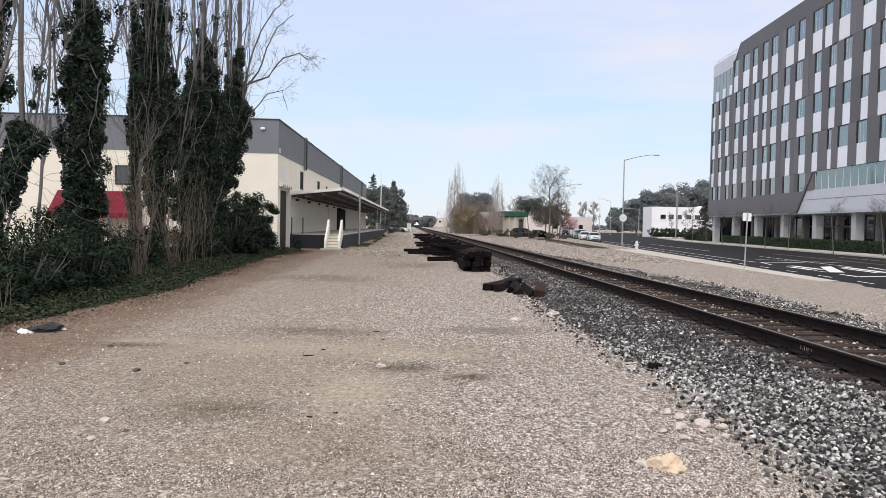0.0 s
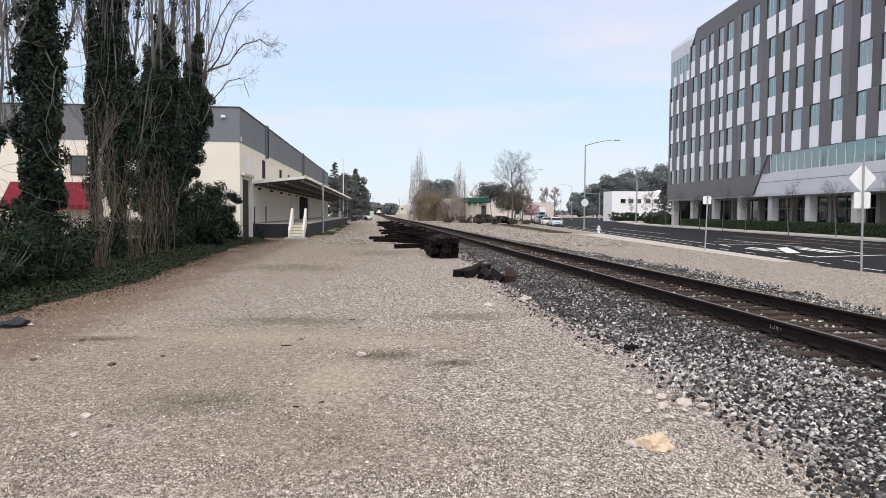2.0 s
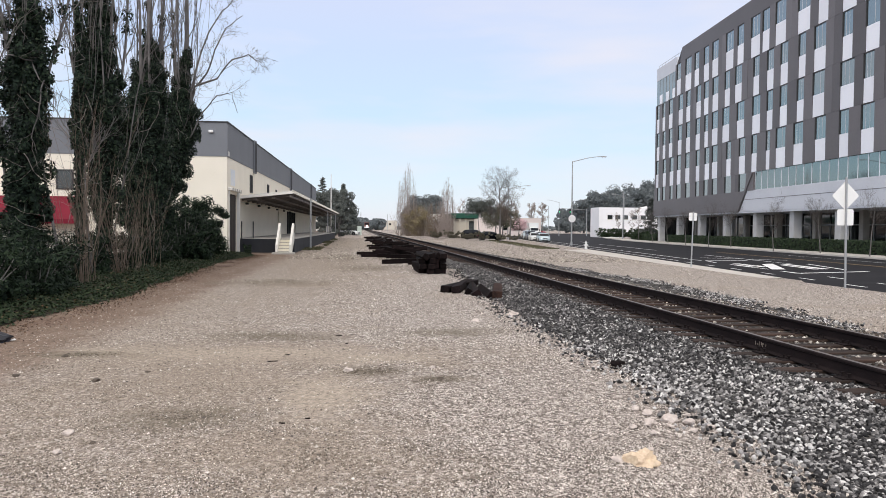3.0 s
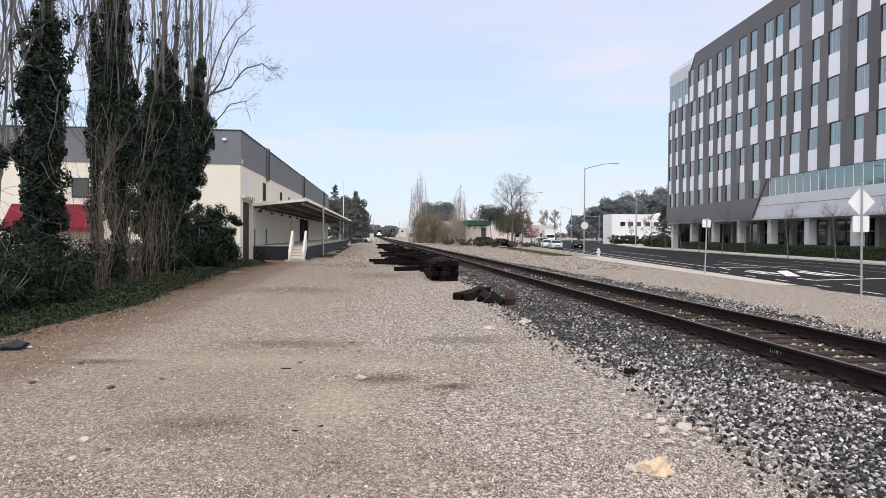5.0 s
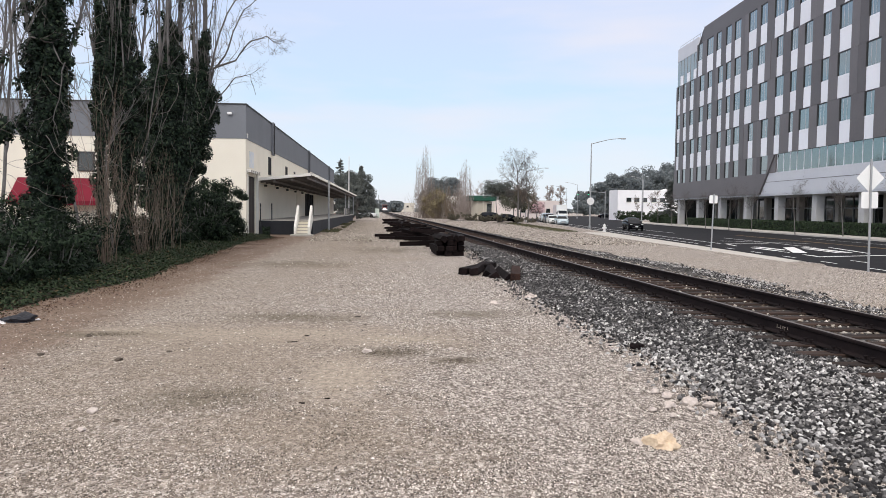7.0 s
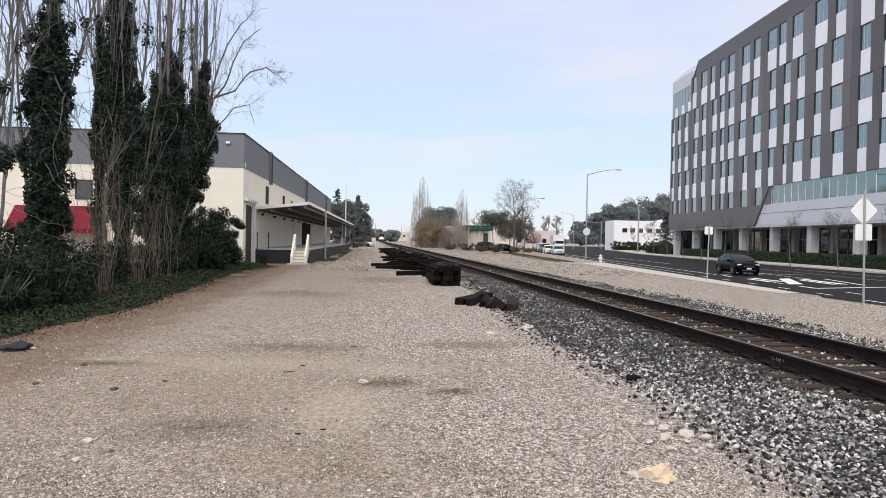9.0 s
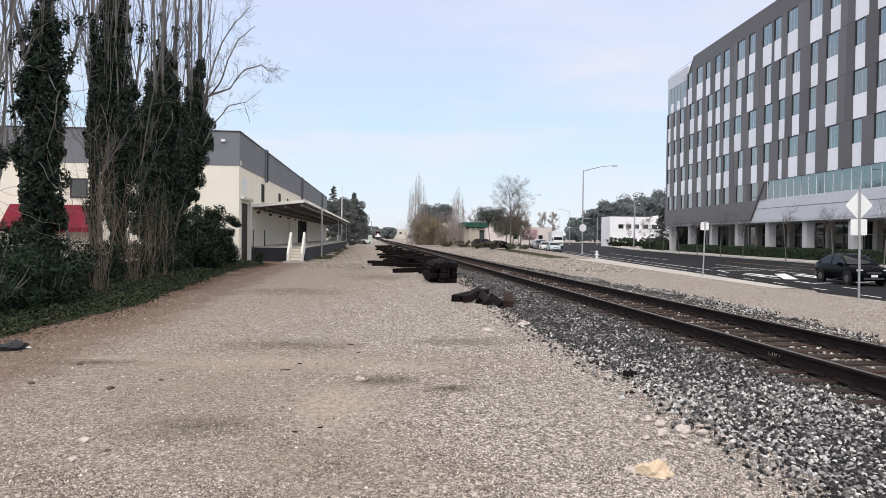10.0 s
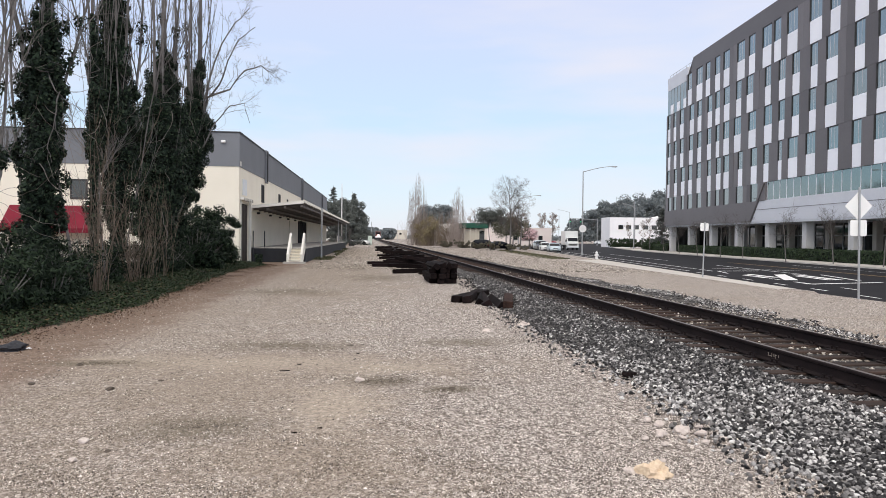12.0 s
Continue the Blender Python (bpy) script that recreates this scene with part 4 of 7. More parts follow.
    def slab(name, x0, x1, y0, y1, lo, hi, material, label=""):
        bm = bmesh.new()
        prism(bm, [(x0, roof_at(x0) + lo), (x1, roof_at(x1) + lo), (x1, roof_at(x1) + hi), (x0, roof_at(x0) + hi)], "y", y0, y1)
        return part(name, bm, material, w, label)

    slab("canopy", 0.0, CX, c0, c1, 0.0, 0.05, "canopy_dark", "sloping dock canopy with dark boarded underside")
    slab("canopy_top", 0.0, CX, c0, c1, 0.05, 0.10, "concrete")
    slab("fascia", 0.0, CX + 0.05, c0 - 0.06, c0, -0.05, 0.14, "white_paint", "white canopy edge board")
    boxed("fascia", (CX, CX + 0.05, c0, c1, ZO + 0.02, ZO + 0.14), "white_paint", w, "white canopy edge board")
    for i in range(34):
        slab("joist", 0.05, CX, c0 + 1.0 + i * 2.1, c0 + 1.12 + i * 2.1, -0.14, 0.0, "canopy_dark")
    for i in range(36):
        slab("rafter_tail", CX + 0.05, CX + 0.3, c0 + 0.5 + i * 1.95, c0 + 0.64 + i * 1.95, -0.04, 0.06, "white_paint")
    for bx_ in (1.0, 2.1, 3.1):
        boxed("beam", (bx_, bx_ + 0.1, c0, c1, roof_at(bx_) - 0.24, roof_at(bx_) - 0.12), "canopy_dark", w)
    boxed("conduit", (0.0, 0.05, c0, 60, 3.16, 3.21), "white_paint", w)
    for i in range(6):
        bm = bmesh.new()
        box(bm, 0.05, 0.26, 6 + i * 5.4, 6.16 + i * 5.4, 3.06, 3.2, bevel=0.03)
        part("wall_lamp", bm, "dark_steel", w)
    for yy in (11.7,):
        bm = bmesh.new()
        tube(bm, (3.85, yy, -0.2), (3.85, yy, 3.75), 0.07, 0.07, 10)
        part("post", bm, "galv", w, "grey steel canopy post")
    for yy in (48.0, 70.0):
        boxed("post", (3.1, 3.2, yy, yy + 0.1, 0.8, 3.6), "galv", w, "grey steel canopy post")
    # dock
    boxed("dock_side", (0.0, 3.48, 3.54, 61.0, -0.3, 0.86), "dock_dark", w, "dark painted concrete loading dock")
    boxed("dock_deck", (0.0, 3.52, 3.525, 61.0, 0.86, 0.92), "dock_top", w, "worn concrete dock deck")
    boxed("white_box", (2.6, 3.3, 55.0, 55.6, 0.92, 1.75), "white_paint", w)
    for yy in (3.5, 3.9):
        bm = bmesh.new()
        tube(bm, (0.25 + (yy - 3.5) * 1.6, yy - 0.05, 0.5), (0.25 + (yy - 3.5) * 1.6, yy - 0.05, 1.95), 0.035, 0.035, 8)
        part("guard_post", bm, "dark_steel", w)
    for i in range(7):
        bm = bmesh.new()
        tube(bm, (3.3, 48 + i * 1.4, 0.92), (3.3, 48 + i * 1.4, 1.75), 0.025, 0.025, 6)
        part("railing_post", bm, "dark_steel", w)
    bm = bmesh.new()
    tube(bm, (3.3, 48, 1.75), (3.3, 56.4, 1.75), 0.025, 0.025, 6)
    part("railing", bm, "dark_steel", w)
    # stairs up to the dock from the near end
    for i in range(5):
        # darker strip on each step edge, put in for the tread shading
        boxed("tread_shade", (2.66, 3.34, 1.60 + i * 0.34, 1.655 + i * 0.34, 0.135 + i * 0.172, 0.174 + i * 0.172), "concrete", w)
        boxed("step", (2.65, 3.35, 1.65 + i * 0.34, 3.53, 0.0 + i * 0.172, 0.172 + i * 0.172), "wall_cream", w, "cream painted concrete step")
    boxed("landing", (2.4, 3.7, 0.9, 1.66, -0.2, 0.10), "concrete", w, "low concrete pad before the steps")
    for xx in (2.53, 3.35):
        bm = bmesh.new()
        prism(bm, [(1.6, 0.0), (1.95, 0.0), (3.4, 0.80), (3.4, 1.75), (3.25, 1.85), (3.1, 1.75), (1.6, 0.55)], "x", xx, xx + 0.13)
        part("stair_side", bm, "white_paint", w, "solid white stair balustrade")
    # red awning and window on the end wall
    bm = bmesh.new()
    prism(bm, [(-0.02, 3.24), (-1.3, 1.95), (-1.3, 1.7), (-0.02, 1.7)], "x", -12.6, -7.9)
    part("red_awning", bm, "red", w, "dark red cloth awning")
    win = boxed("window", (-9.26, -8.46, -0.03, 0.02, 3.7, 4.66), "glass_dark", w)
    boxed("frame", (-9.34, -8.38, -0.05, -0.03, 4.66, 4.74), "dark_steel", win)
    boxed("frame", (-9.34, -8.38, -0.05, -0.03, 3.62, 3.7), "dark_steel", win)
    boxed("frame", (-9.34, -9.26, -0.05, -0.03, 3.7, 4.66), "dark_steel", win)
    boxed("frame", (-8.46, -8.38, -0.05, -0.03, 3.7, 4.66), "dark_steel", win)
    bm = bmesh.new()
    box(bm, -1.0, -0.75, -0.2, -0.03, 6.95, 7.1, bevel=0.03)
    part("floodlight", bm, "white", w)
    return w


warehouse()

# ---- office block ----
OFFICE = Matrix.Translation((49.3, 118.0, 0)) @ Matrix.Rotation(math.atan2(-0.9968, -0.0801), 4, "Z")


def office():
    """Local x runs along the street front towards the viewer, local y points into the building (front face at y = 0)."""
    o = tagged(empty("office_block", OFFICE), "six storey office block with dark grey metal cladding and staggered windows", "office building")
    LEN, DEEP = 92.0, 40.0
    lv = [8.55, 13.0, 17.5, 22.1, 26.95]
    # near-black block behind the windows, painted as the unlit interior
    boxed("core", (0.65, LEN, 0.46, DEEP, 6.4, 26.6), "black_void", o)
    boxed("roof", (0.6, LEN, 0.42, DEEP, 26.6, 28.2), "clad_mid", o)
    # parapet and the long dark frame along the roof, cut slanting at the corner
    bm = bmesh.new()
    prism(bm, [(8.4, 24.6), (9.4, 24.6), (9.4, 26.95), (LEN, 26.95), (LEN, 29.1), (11.6, 29.1)], "y", 0.0, 0.6)
    part("parapet", bm, "clad_dark", o, "dark cladding along the roof edge")
    boxed("corner_cornice", (0.0, 9.3, 0.0, 12.0, 26.15, 28.2), "clad_mid", o, "silver grey corner cornice")
    boxed("corner_cornice", (9.3, 12.0, 0.62, 12.0, 26.6, 28.2), "clad_mid", o, "silver grey corner cornice")
    rail = boxed("roof_rail", (0.3, 11.0, 0.25, 0.29, 28.66, 28.70), "galv", o, "thin steel roof rail")
    for i in range(8):
        boxed("baluster", (0.3 + i * 1.5, 0.33 + i * 1.5, 0.25, 0.29, 28.2, 28.66), "galv", rail)
    for i in range(6):
        boxed("pane", (0.05 + i * 1.5, 1.5 + i * 1.5, 0.04, 0.10, 22.1, 26.15), "glass", o)
        boxed("mullion", (1.5 + i * 1.5, 1.55 + i * 1.5, 0.0, 0.10, 22.1, 26.15), "galv", o)
        if i % 2:
            boxed("spandrel", (0.1 + i * 1.5, 1.3 + i * 1.5, -0.02, 0.04, 22.15, 23.6), "clad_light", o)
    # lower dark band with its slanting end, and the pale band beyond
    bm = bmesh.new()
    prism(bm, [(0.0, 3.95), (32.2, 3.95), (36.0, 8.45), (35.0, 8.45), (33.9, 6.4), (0.0, 6.4)], "y", -0.25, 0.6)
    part("band", bm, "clad_dark", o, "dark metal band over the open ground floor")
    bm = bmesh.new()
    prism(bm, [(32.3, 3.95), (LEN, 3.95), (LEN, 6.45), (34.4, 6.45)], "y", -0.05, 0.6)
    part("band", bm, "clad_mid", o, "silver grey metal band over the open ground floor")
    boxed("band_joint", (33.4, LEN, -0.07, -0.05, 5.35, 5.40), "clad_dark", o)
    boxed("soffit", (0.0, LEN, 0.0, 12.0, 3.75, 3.95), "clad_mid", o)
    boxed("end_face", (-0.02, 0.6, 0.3, DEEP, 3.95, 26.6), "clad_mid", o)
    # ground floor: columns and recessed dark glass
    for i in range(11):
        u = i * 8.65
        boxed("column", (u, u + 0.95, 0.6, 1.5, -0.5, 3.75), "column", o, "thick square concrete column", bevel=0.03)
        boxed("column", (u - 2.0, u - 1.3, 4.2, 4.9, -0.5, 3.75), "concrete", o, "square concrete column inside the arcade", bevel=0.03)
    boxed("lobby_glass", (1, LEN, 7.0, 7.1, -0.5, 3.75), "glass_dark", o, "dark recessed lobby glazing")
    for i in range(45):
        boxed("mullion", (2 + i * 2.0, 2.08 + i * 2.0, 6.9, 7.0, -0.5, 3.75), "galv", o)
    boxed("rail_line", (18, LEN, 6.85, 6.9, 2.3, 2.42), "galv", o)
    # added panel: hides the bright view where dark planting should show
    boxed("end_filler", (0.3, 0.4, 1.6, 12.0, -0.5, 3.75), "glass_dark", o, "dark panel added to close the arcade end")
    boxed("floor_slab", (-1, LEN, -1.0, 12, -0.7, -0.2), "concrete", o)
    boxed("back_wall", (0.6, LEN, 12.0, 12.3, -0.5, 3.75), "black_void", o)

    # second storey: single windows near the corner, then a ribbon of glass
    opens = {0: [(1.4, 2.8), (3.9, 5.2), (7.4, 8.7), (10.3, 12.1), (14.1, 15.8), (18.0, 19.4), (21.0, 22.4), (23.9, 25.5), (27.9, 29.8), (32.1, 34.0)],
             1: [(0.7, 1.9), (4.0, 5.4), (7.2, 8.8), (10.4, 12.0), (13.9, 15.5), (18.0, 19.3), (21.2, 22.8), (23.7, 25.5), (28.3, 29.6), (32.0, 33.7), (35.4, 36.7), (39.0, 39.9), (41.3, 43.4), (45.1, 47.0), (49.3, 51.2), (53.5, 55.0)],
             2: [(0.8, 2.0), (3.7, 5.0), (6.6, 8.2), (10.6, 12.2), (14.0, 15.6), (17.7, 19.3), (20.9, 22.1), (23.5, 25.4), (26.9, 29.0), (31.2, 33.2), (35.4, 37.4), (39.0, 40.4), (42.0, 43.6), (45.6, 47.0), (48.7, 50.8), (53.5, 55.7)],
             3: [(0.7, 1.9), (3.4, 4.7), (6.4, 8.1), (10.7, 12.5), (13.9, 15.5), (17.8, 19.4), (20.6, 22.1), (23.5, 25.4), (27.4, 29.0), (30.5, 32.4), (35.5, 37.0), (38.9, 40.4), (42.0, 43.6), (45.8, 47.2), (48.8, 50.9), (53.7, 55.3)],
             4: [(9.7, 11.4), (13.3, 15.6), (16.9, 18.5), (20.3, 22.1), (23.2, 25.2), (27.6, 29.8), (31.0, 32.7), (34.7, 37.0), (37.6, 39.3), (40.7, 43.0), (45.5, 47.9), (49.4, 51.2), (53.6, 55.8)]}
    rr = random.Random(11)
    zlo = [6.4] + lv[:-1]
    for k in range(5):
        z0, z1 = zlo[k], lv[k]
        row = list(opens[k])
        end = 36.0 if k == 0 else LEN
        if k:
            while row[-1][1] < LEN - 4:
                a = row[-1][0] + rr.choice((3.4, 3.6, 4.4))
                row.append((a, a + rr.choice((1.5, 1.9, 2.1))))
        start = 0.0 if k < 4 else 9.0
        u = start
        for a, b in row + [(end, end)]:
            # dark cladding up to the next opening, in two sheets with a fine joint
            if a - u > 0.05:
                sub = 1 if a - u < 2.3 else 2
                for s in range(sub):
                    s0, s1 = u + (a - u) * s / sub, u + (a - u) * (s + 1) / sub
                    off = rr.choice((0.0, 0.0, 0.03))
                    boxed("cladding_panel", (s0 + 0.01, s1 - 0.01, off - 0.12, 0.4, z0 + 0.01, z1 - 0.01), "clad_dark", o)
            if b > a:
                if k == 0:
                    boxed("pane", (a, b, -0.05, 0.08, z0, z1), "glass", o)
                else:
                    mid = z0 + (z1 - z0) * 0.49
                    boxed("pane", (a, b, -0.05, 0.08, mid, z1 - 0.05), "glass", o)
                    boxed("head", (a, b, -0.105, 0.08, z1 - 0.11, z1), "dark_steel", o)
                    boxed("spandrel", (a + 0.02, b, -0.085, 0.34, z0 + 0.02, mid), "clad_light", o)
                    boxed("mullion", (a + (b - a) * 0.62, a + (b - a) * 0.62 + 0.035, -0.062, -0.05, mid, z1 - 0.11), "clad_mid", o)
                    if rr.random() < 0.5:
                        boxed("mullion", (a + (b - a) * 0.3, a + (b - a) * 0.3 + 0.035, -0.062, -0.05, mid, z1 - 0.11), "clad_mid", o)
                boxed("fin", (a - 0.05, a + 0.03, -0.14, -0.02, mid if k else z0, z1 - 0.02), "dark_steel", o)
            u = b
    i, u = 0, 36.2
    while u < LEN:
        boxed("pane", (u + 0.03, u + 1.52, 0.06, 0.12, 6.45, 8.55), "glass_teal", o)
        boxed("mullion", (u - 0.03, u + 0.03, 0.03, 0.12, 6.45, 8.55), "clad_light", o)
        u += 1.55
    return o


office()


# ---- trees and plants ----
class Wood:
    """Gathers limbs, each a row of points with radii, into one mesh of tapered tubes."""

    def __init__(self):
        self.v, self.f = [], []

    def limb(self, pts, radii, seg=5):
        k0 = len(self.v)
        n = len(pts)
        for i, (p, r) in enumerate(zip(pts, radii)):
            d = (pts[min(i + 1, n - 1)] - pts[max(i - 1, 0)]).normalized()
            a = d.orthogonal().normalized()
            b = d.cross(a)
            for s in range(seg):
                w = 2 * math.pi * s / seg
                self.v.append(p + (a * math.cos(w) + b * math.sin(w)) * r)
        for i in range(n - 1):
            for s in range(seg):
                a, b = k0 + i * seg + s, k0 + i * seg + (s + 1) % seg
                self.f.append((a, b, b + seg, a + seg))

    def obj(self, name, material, parent=None, label="", m=None):
        return raw(name, self.v, self.f, material, parent, label, m, smooth=True)


def wander(rg, start, direction, length, steps, wob, lift):
    """The points of a limb that wanders and turns upward (lift > 0) or droops."""
    pts, p, d = [Vector(start)], Vector(start), Vector(direction).normalized()
    for _ in range(steps):
        d = (d + Vector((rg.uniform(-wob, wob), rg.uniform(-wob, wob), rg.uniform(-wob, wob) + lift))).normalized()
        p = p + d * (length / steps)
        pts.append(p.copy())
    return pts


def taper(r0, r1, n):
    return [r0 + (r1 - r0) * i / (n - 1) for i in range(n)]


def branch_out(wood, rg, pts, r0, depth, count, length, spread, lift, wob=0.18, span=(0.25, 1.0), seg=4, rmin=0.005):
    """Side limbs along a limb, and theirs in turn."""
    n = len(pts)
    for _ in range(count):
        t = rg.uniform(*span) * (n - 1)
        i = min(int(t), n - 2)
        p = pts[i].lerp(pts[i + 1], t - i)
        d = (pts[i + 1] - pts[i]).normalized()
        a = rg.uniform(0, 2 * math.pi)
        side = d.orthogonal().normalized()
        side = (Matrix.Rotation(a, 3, d) @ side)
        way = d * math.cos(spread) + side * math.sin(spread)
        ln = length * rg.uniform(0.5, 1.1) * (1.15 - 0.5 * t / (n - 1))
        q = wander(rg, p, way, ln, 5 if depth else 4, wob, lift)
        rr = max(rmin, r0 * (1 - 0.6 * t / (n - 1)) * 0.5)
        wood.limb(q, taper(rr, max(rmin * 0.7, rr * 0.35), len(q)), seg if depth else 3)
        if depth:
            branch_out(wood, rg, q, rr, depth - 1, max(2, int(count * 0.6)), length * 0.5, spread * 1.05, lift, wob, (0.2, 1.0), 3, rmin)


def leaves(places, normals, size, rs, curl=0.25, long=1.2):
    """Small bent leaves at the places, facing roughly along the normals: the points and faces of one mesh."""
    n = len(places)
    places, normals = np.asarray(places, float), np.asarray(normals, float)
    normals = normals + rs.normal(0, 0.45, normals.shape)
    normals /= np.linalg.norm(normals, axis=1)[:, None] + 1e-9
    t = rs.normal(0, 1, (n, 3))
    t -= (t * normals).sum(1)[:, None] * normals
    t /= np.linalg.norm(t, axis=1)[:, None] + 1e-9
    b = np.cross(normals, t)
    s = (size * rs.uniform(0.6, 1.3, n))[:, None]
    tip, root = places + t * s * long, places - t * s * long * 0.8
    l = places + b * s * 0.75 - normals * s * curl
    r = places - b * s * 0.75 - normals * s * curl
    V = np.stack([root, r, tip, l], 1).reshape(-1, 3)
    F = (np.arange(n) * 4)[:, None, None] + np.array([[0, 1, 2], [0, 2, 3]])[None]
    return V, F.reshape(-1, 3)


def leaf_obj(name, V, F, material, parent=None, label="", m=None):
    me = bpy.data.meshes.new(name)
    me.vertices.add(len(V))
    me.vertices.foreach_set("co", np.asarray(V, np.float32).ravel())
    me.loops.add(F.size)
    me.loops.foreach_set("vertex_index", F.ravel().astype(np.int32))
    me.polygons.add(len(F))
    me.polygons.foreach_set("loop_start", np.arange(0, F.size, 3, dtype=np.int32))
    me.update(calc_edges=True)
    me.materials.append(M[material])
    ob = link(name, me, parent, m)
    if label:
        ob["label"] = label
    return ob


def crown_cloud(rs, clumps, per, size, shell=0.75, long=1.2):
    """Leaves over clumps, each (centre, radii)."""
    P, N = [], []
    for c, r in clumps:
        d = rs.normal(0, 1, (per, 3))
        d /= np.linalg.norm(d, axis=1)[:, None]
        k = rs.uniform(shell, 1.05, per)[:, None]
        P.append(np.asarray(c) + d * np.asarray(r) * k)
        N.append(d + np.array([0, 0, 0.4]))
    return leaves(np.concatenate(P), np.concatenate(N), size, rs, long=long)


def ivy_tree(name, x, y, profile, seed, stems, height, ivy_n, label, twigs=1.0, girth_low=0.27, limbs=()):
    """A tall poplar with a bare fan of upright limbs, its trunk wrapped in ragged ivy; profile: (height, sideways shift, radius of the ivy); limbs: bent limbs as (radius, twig count, points across and up)."""
    rg, rs = random.Random(seed), np.random.RandomState(seed)
    t = tagged(empty(name, pose(x, y, 0.0)), label, "tree")
    shift = [(p[0], p[1]) for p in profile]
    girth = [(p[0], p[2]) for p in profile]
    wide = max(p[2] for p in profile)
    low, high = profile[0][0], profile[-1][0]

    def heart(z):
        return Vector((lerp_steps(z, shift) + 0.05 * noise.noise((z * 0.5, seed, 0)), 0.12 * noise.noise((z * 0.3, 3.0, seed)), z))

    axis = [heart(-0.2 + height * i / 18) for i in range(19)]
    w = Wood()
    w.limb(axis, taper(girth_low * 0.7, 0.03, len(axis)), 9)
    w.obj("trunk", "bark", t, "grey bark trunk")
    up = Wood()
    sleeves = []
    for s in range(stems):
        i = int(rg.uniform(0.08, 0.42) * 18)
        a = rg.uniform(0, 6.28)
        out = rg.uniform(0.04, 0.24)
        q = wander(rg, axis[i] + Vector((math.cos(a) * 0.2, math.sin(a) * 0.2, 0)), (math.cos(a) * out, math.sin(a) * out, 1), height * rg.uniform(0.5, 0.85), 14, 0.07, 0.06)
        r = rg.choice((0.025, 0.03, 0.045, 0.065))
        up.limb(q, taper(r, 0.012, len(q)), 6)
        if rg.random() < 0.6:
            sleeves.append((q[:rg.randint(5, 9)], r))
        branch_out(up, rg, q, r, 1, int(11 * twigs), 1.9, 0.38, 0.20, 0.17, (0.12, 1.0), 4, 0.0045)
    branch_out(up, rg, axis, 0.08, 2, int(9 * twigs), 2.1, 0.42, 0.18, 0.17, (0.32, 1.0), 4, 0.0045)
    for s in range(30):
        i = int(rg.uniform(0.42, 0.62) * 18)
        a = rg.uniform(0, 6.28)
        q = wander(rg, axis[i] + Vector((math.cos(a) * rg.uniform(0.1, 0.9), math.sin(a) * 0.5, 0)), (math.cos(a) * 0.12, math.sin(a) * 0.1, 1), rg.uniform(2.5, 6.0), 6, 0.09, 0.05)
        up.limb(q, taper(rg.uniform(0.006, 0.012), 0.004, len(q)), 3)
    for r, count, pts in limbs:
        q = [Vector((px - x, rg.uniform(-0.15, 0.15) - (0.55 if k else 0.2), pz)) for k, (px, pz) in enumerate(pts)]
        fine = []
        for a, b in zip(q, q[1:]):
            fine += [a.lerp(b, u) + Vector((rg.uniform(-0.03, 0.03), 0, rg.uniform(-0.03, 0.03))) for u in (0, 0.33, 0.67)]
        fine.append(q[-1])
        up.limb(fine, taper(r, r * 0.25, len(fine)), 6)
        if count:
            branch_out(up, rg, fine, r * 0.7, 2, max(3, int(count * 0.8)), 1.25, 0.70, 0.03, 0.28, (0.15, 1.0), 4, 0.004)
    up.obj("crown", "bark", t, "bare grey upright limbs and twigs")
    # near-black filler painted as the shade inside the ivy, then the leaves
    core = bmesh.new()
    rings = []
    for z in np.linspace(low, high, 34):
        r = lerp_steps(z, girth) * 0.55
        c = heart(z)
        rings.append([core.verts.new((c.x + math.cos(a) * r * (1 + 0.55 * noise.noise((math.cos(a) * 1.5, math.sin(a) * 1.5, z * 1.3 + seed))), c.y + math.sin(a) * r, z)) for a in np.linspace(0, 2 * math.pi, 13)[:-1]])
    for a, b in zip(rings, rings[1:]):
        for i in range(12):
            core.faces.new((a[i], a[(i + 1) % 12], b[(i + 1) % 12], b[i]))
    part("ivy_fill", core, M["inner_shade"], t, "near-black fill painted as the shade inside the ivy", smooth=True)
    P, N = [], []

    def lobe(c, r, count, face):
        d = rs.normal(0, 1, (count, 3)) + np.array(face) * 0.7
        d /= np.linalg.norm(d, axis=1)[:, None]
        k = rs.uniform(0.55, 1.1, count)[:, None]
        P.extend((np.asarray(c) + d * k * np.array([r, r, r * 1.25])).tolist())
        N.extend((d + np.array([0, 0, 0.3])).tolist())

    while len(P) < ivy_n:
        z = rs.uniform(low, high)
        r = lerp_steps(z, girth)
        if rs.uniform(0, 1) > (r / wide) ** 0.8:
            continue
        a = rs.uniform(0, 2 * math.pi)
        c = heart(z)
        k = r * rs.uniform(0.55, 0.86) * (1 + 0.35 * noise.noise((math.cos(a) * 2.1, math.sin(a) * 2.1, z * 1.9 + seed)))
        P.append((c.x + math.cos(a) * k, c.y + math.sin(a) * k, z))
        N.append((math.cos(a), math.sin(a), 0.35))
    lobes = max(40, ivy_n // 45)
    for _ in range(lobes):
        z = rs.uniform(low, high)
        r = lerp_steps(z, girth)
        if rs.uniform(0, 1) > (r / wide) ** 0.7:
            continue
        a = rs.uniform(0, 2 * math.pi)
        ragged = 1 + 0.45 * noise.noise((math.cos(a) * 1.3, math.sin(a) * 1.3, z * 1.1 + seed))
        c = heart(z)
        k = r * ragged * rs.uniform(0.45, 0.98)
        size = rs.uniform(0.12, 0.30) * (0.6 + 0.4 * min(1.0, r))
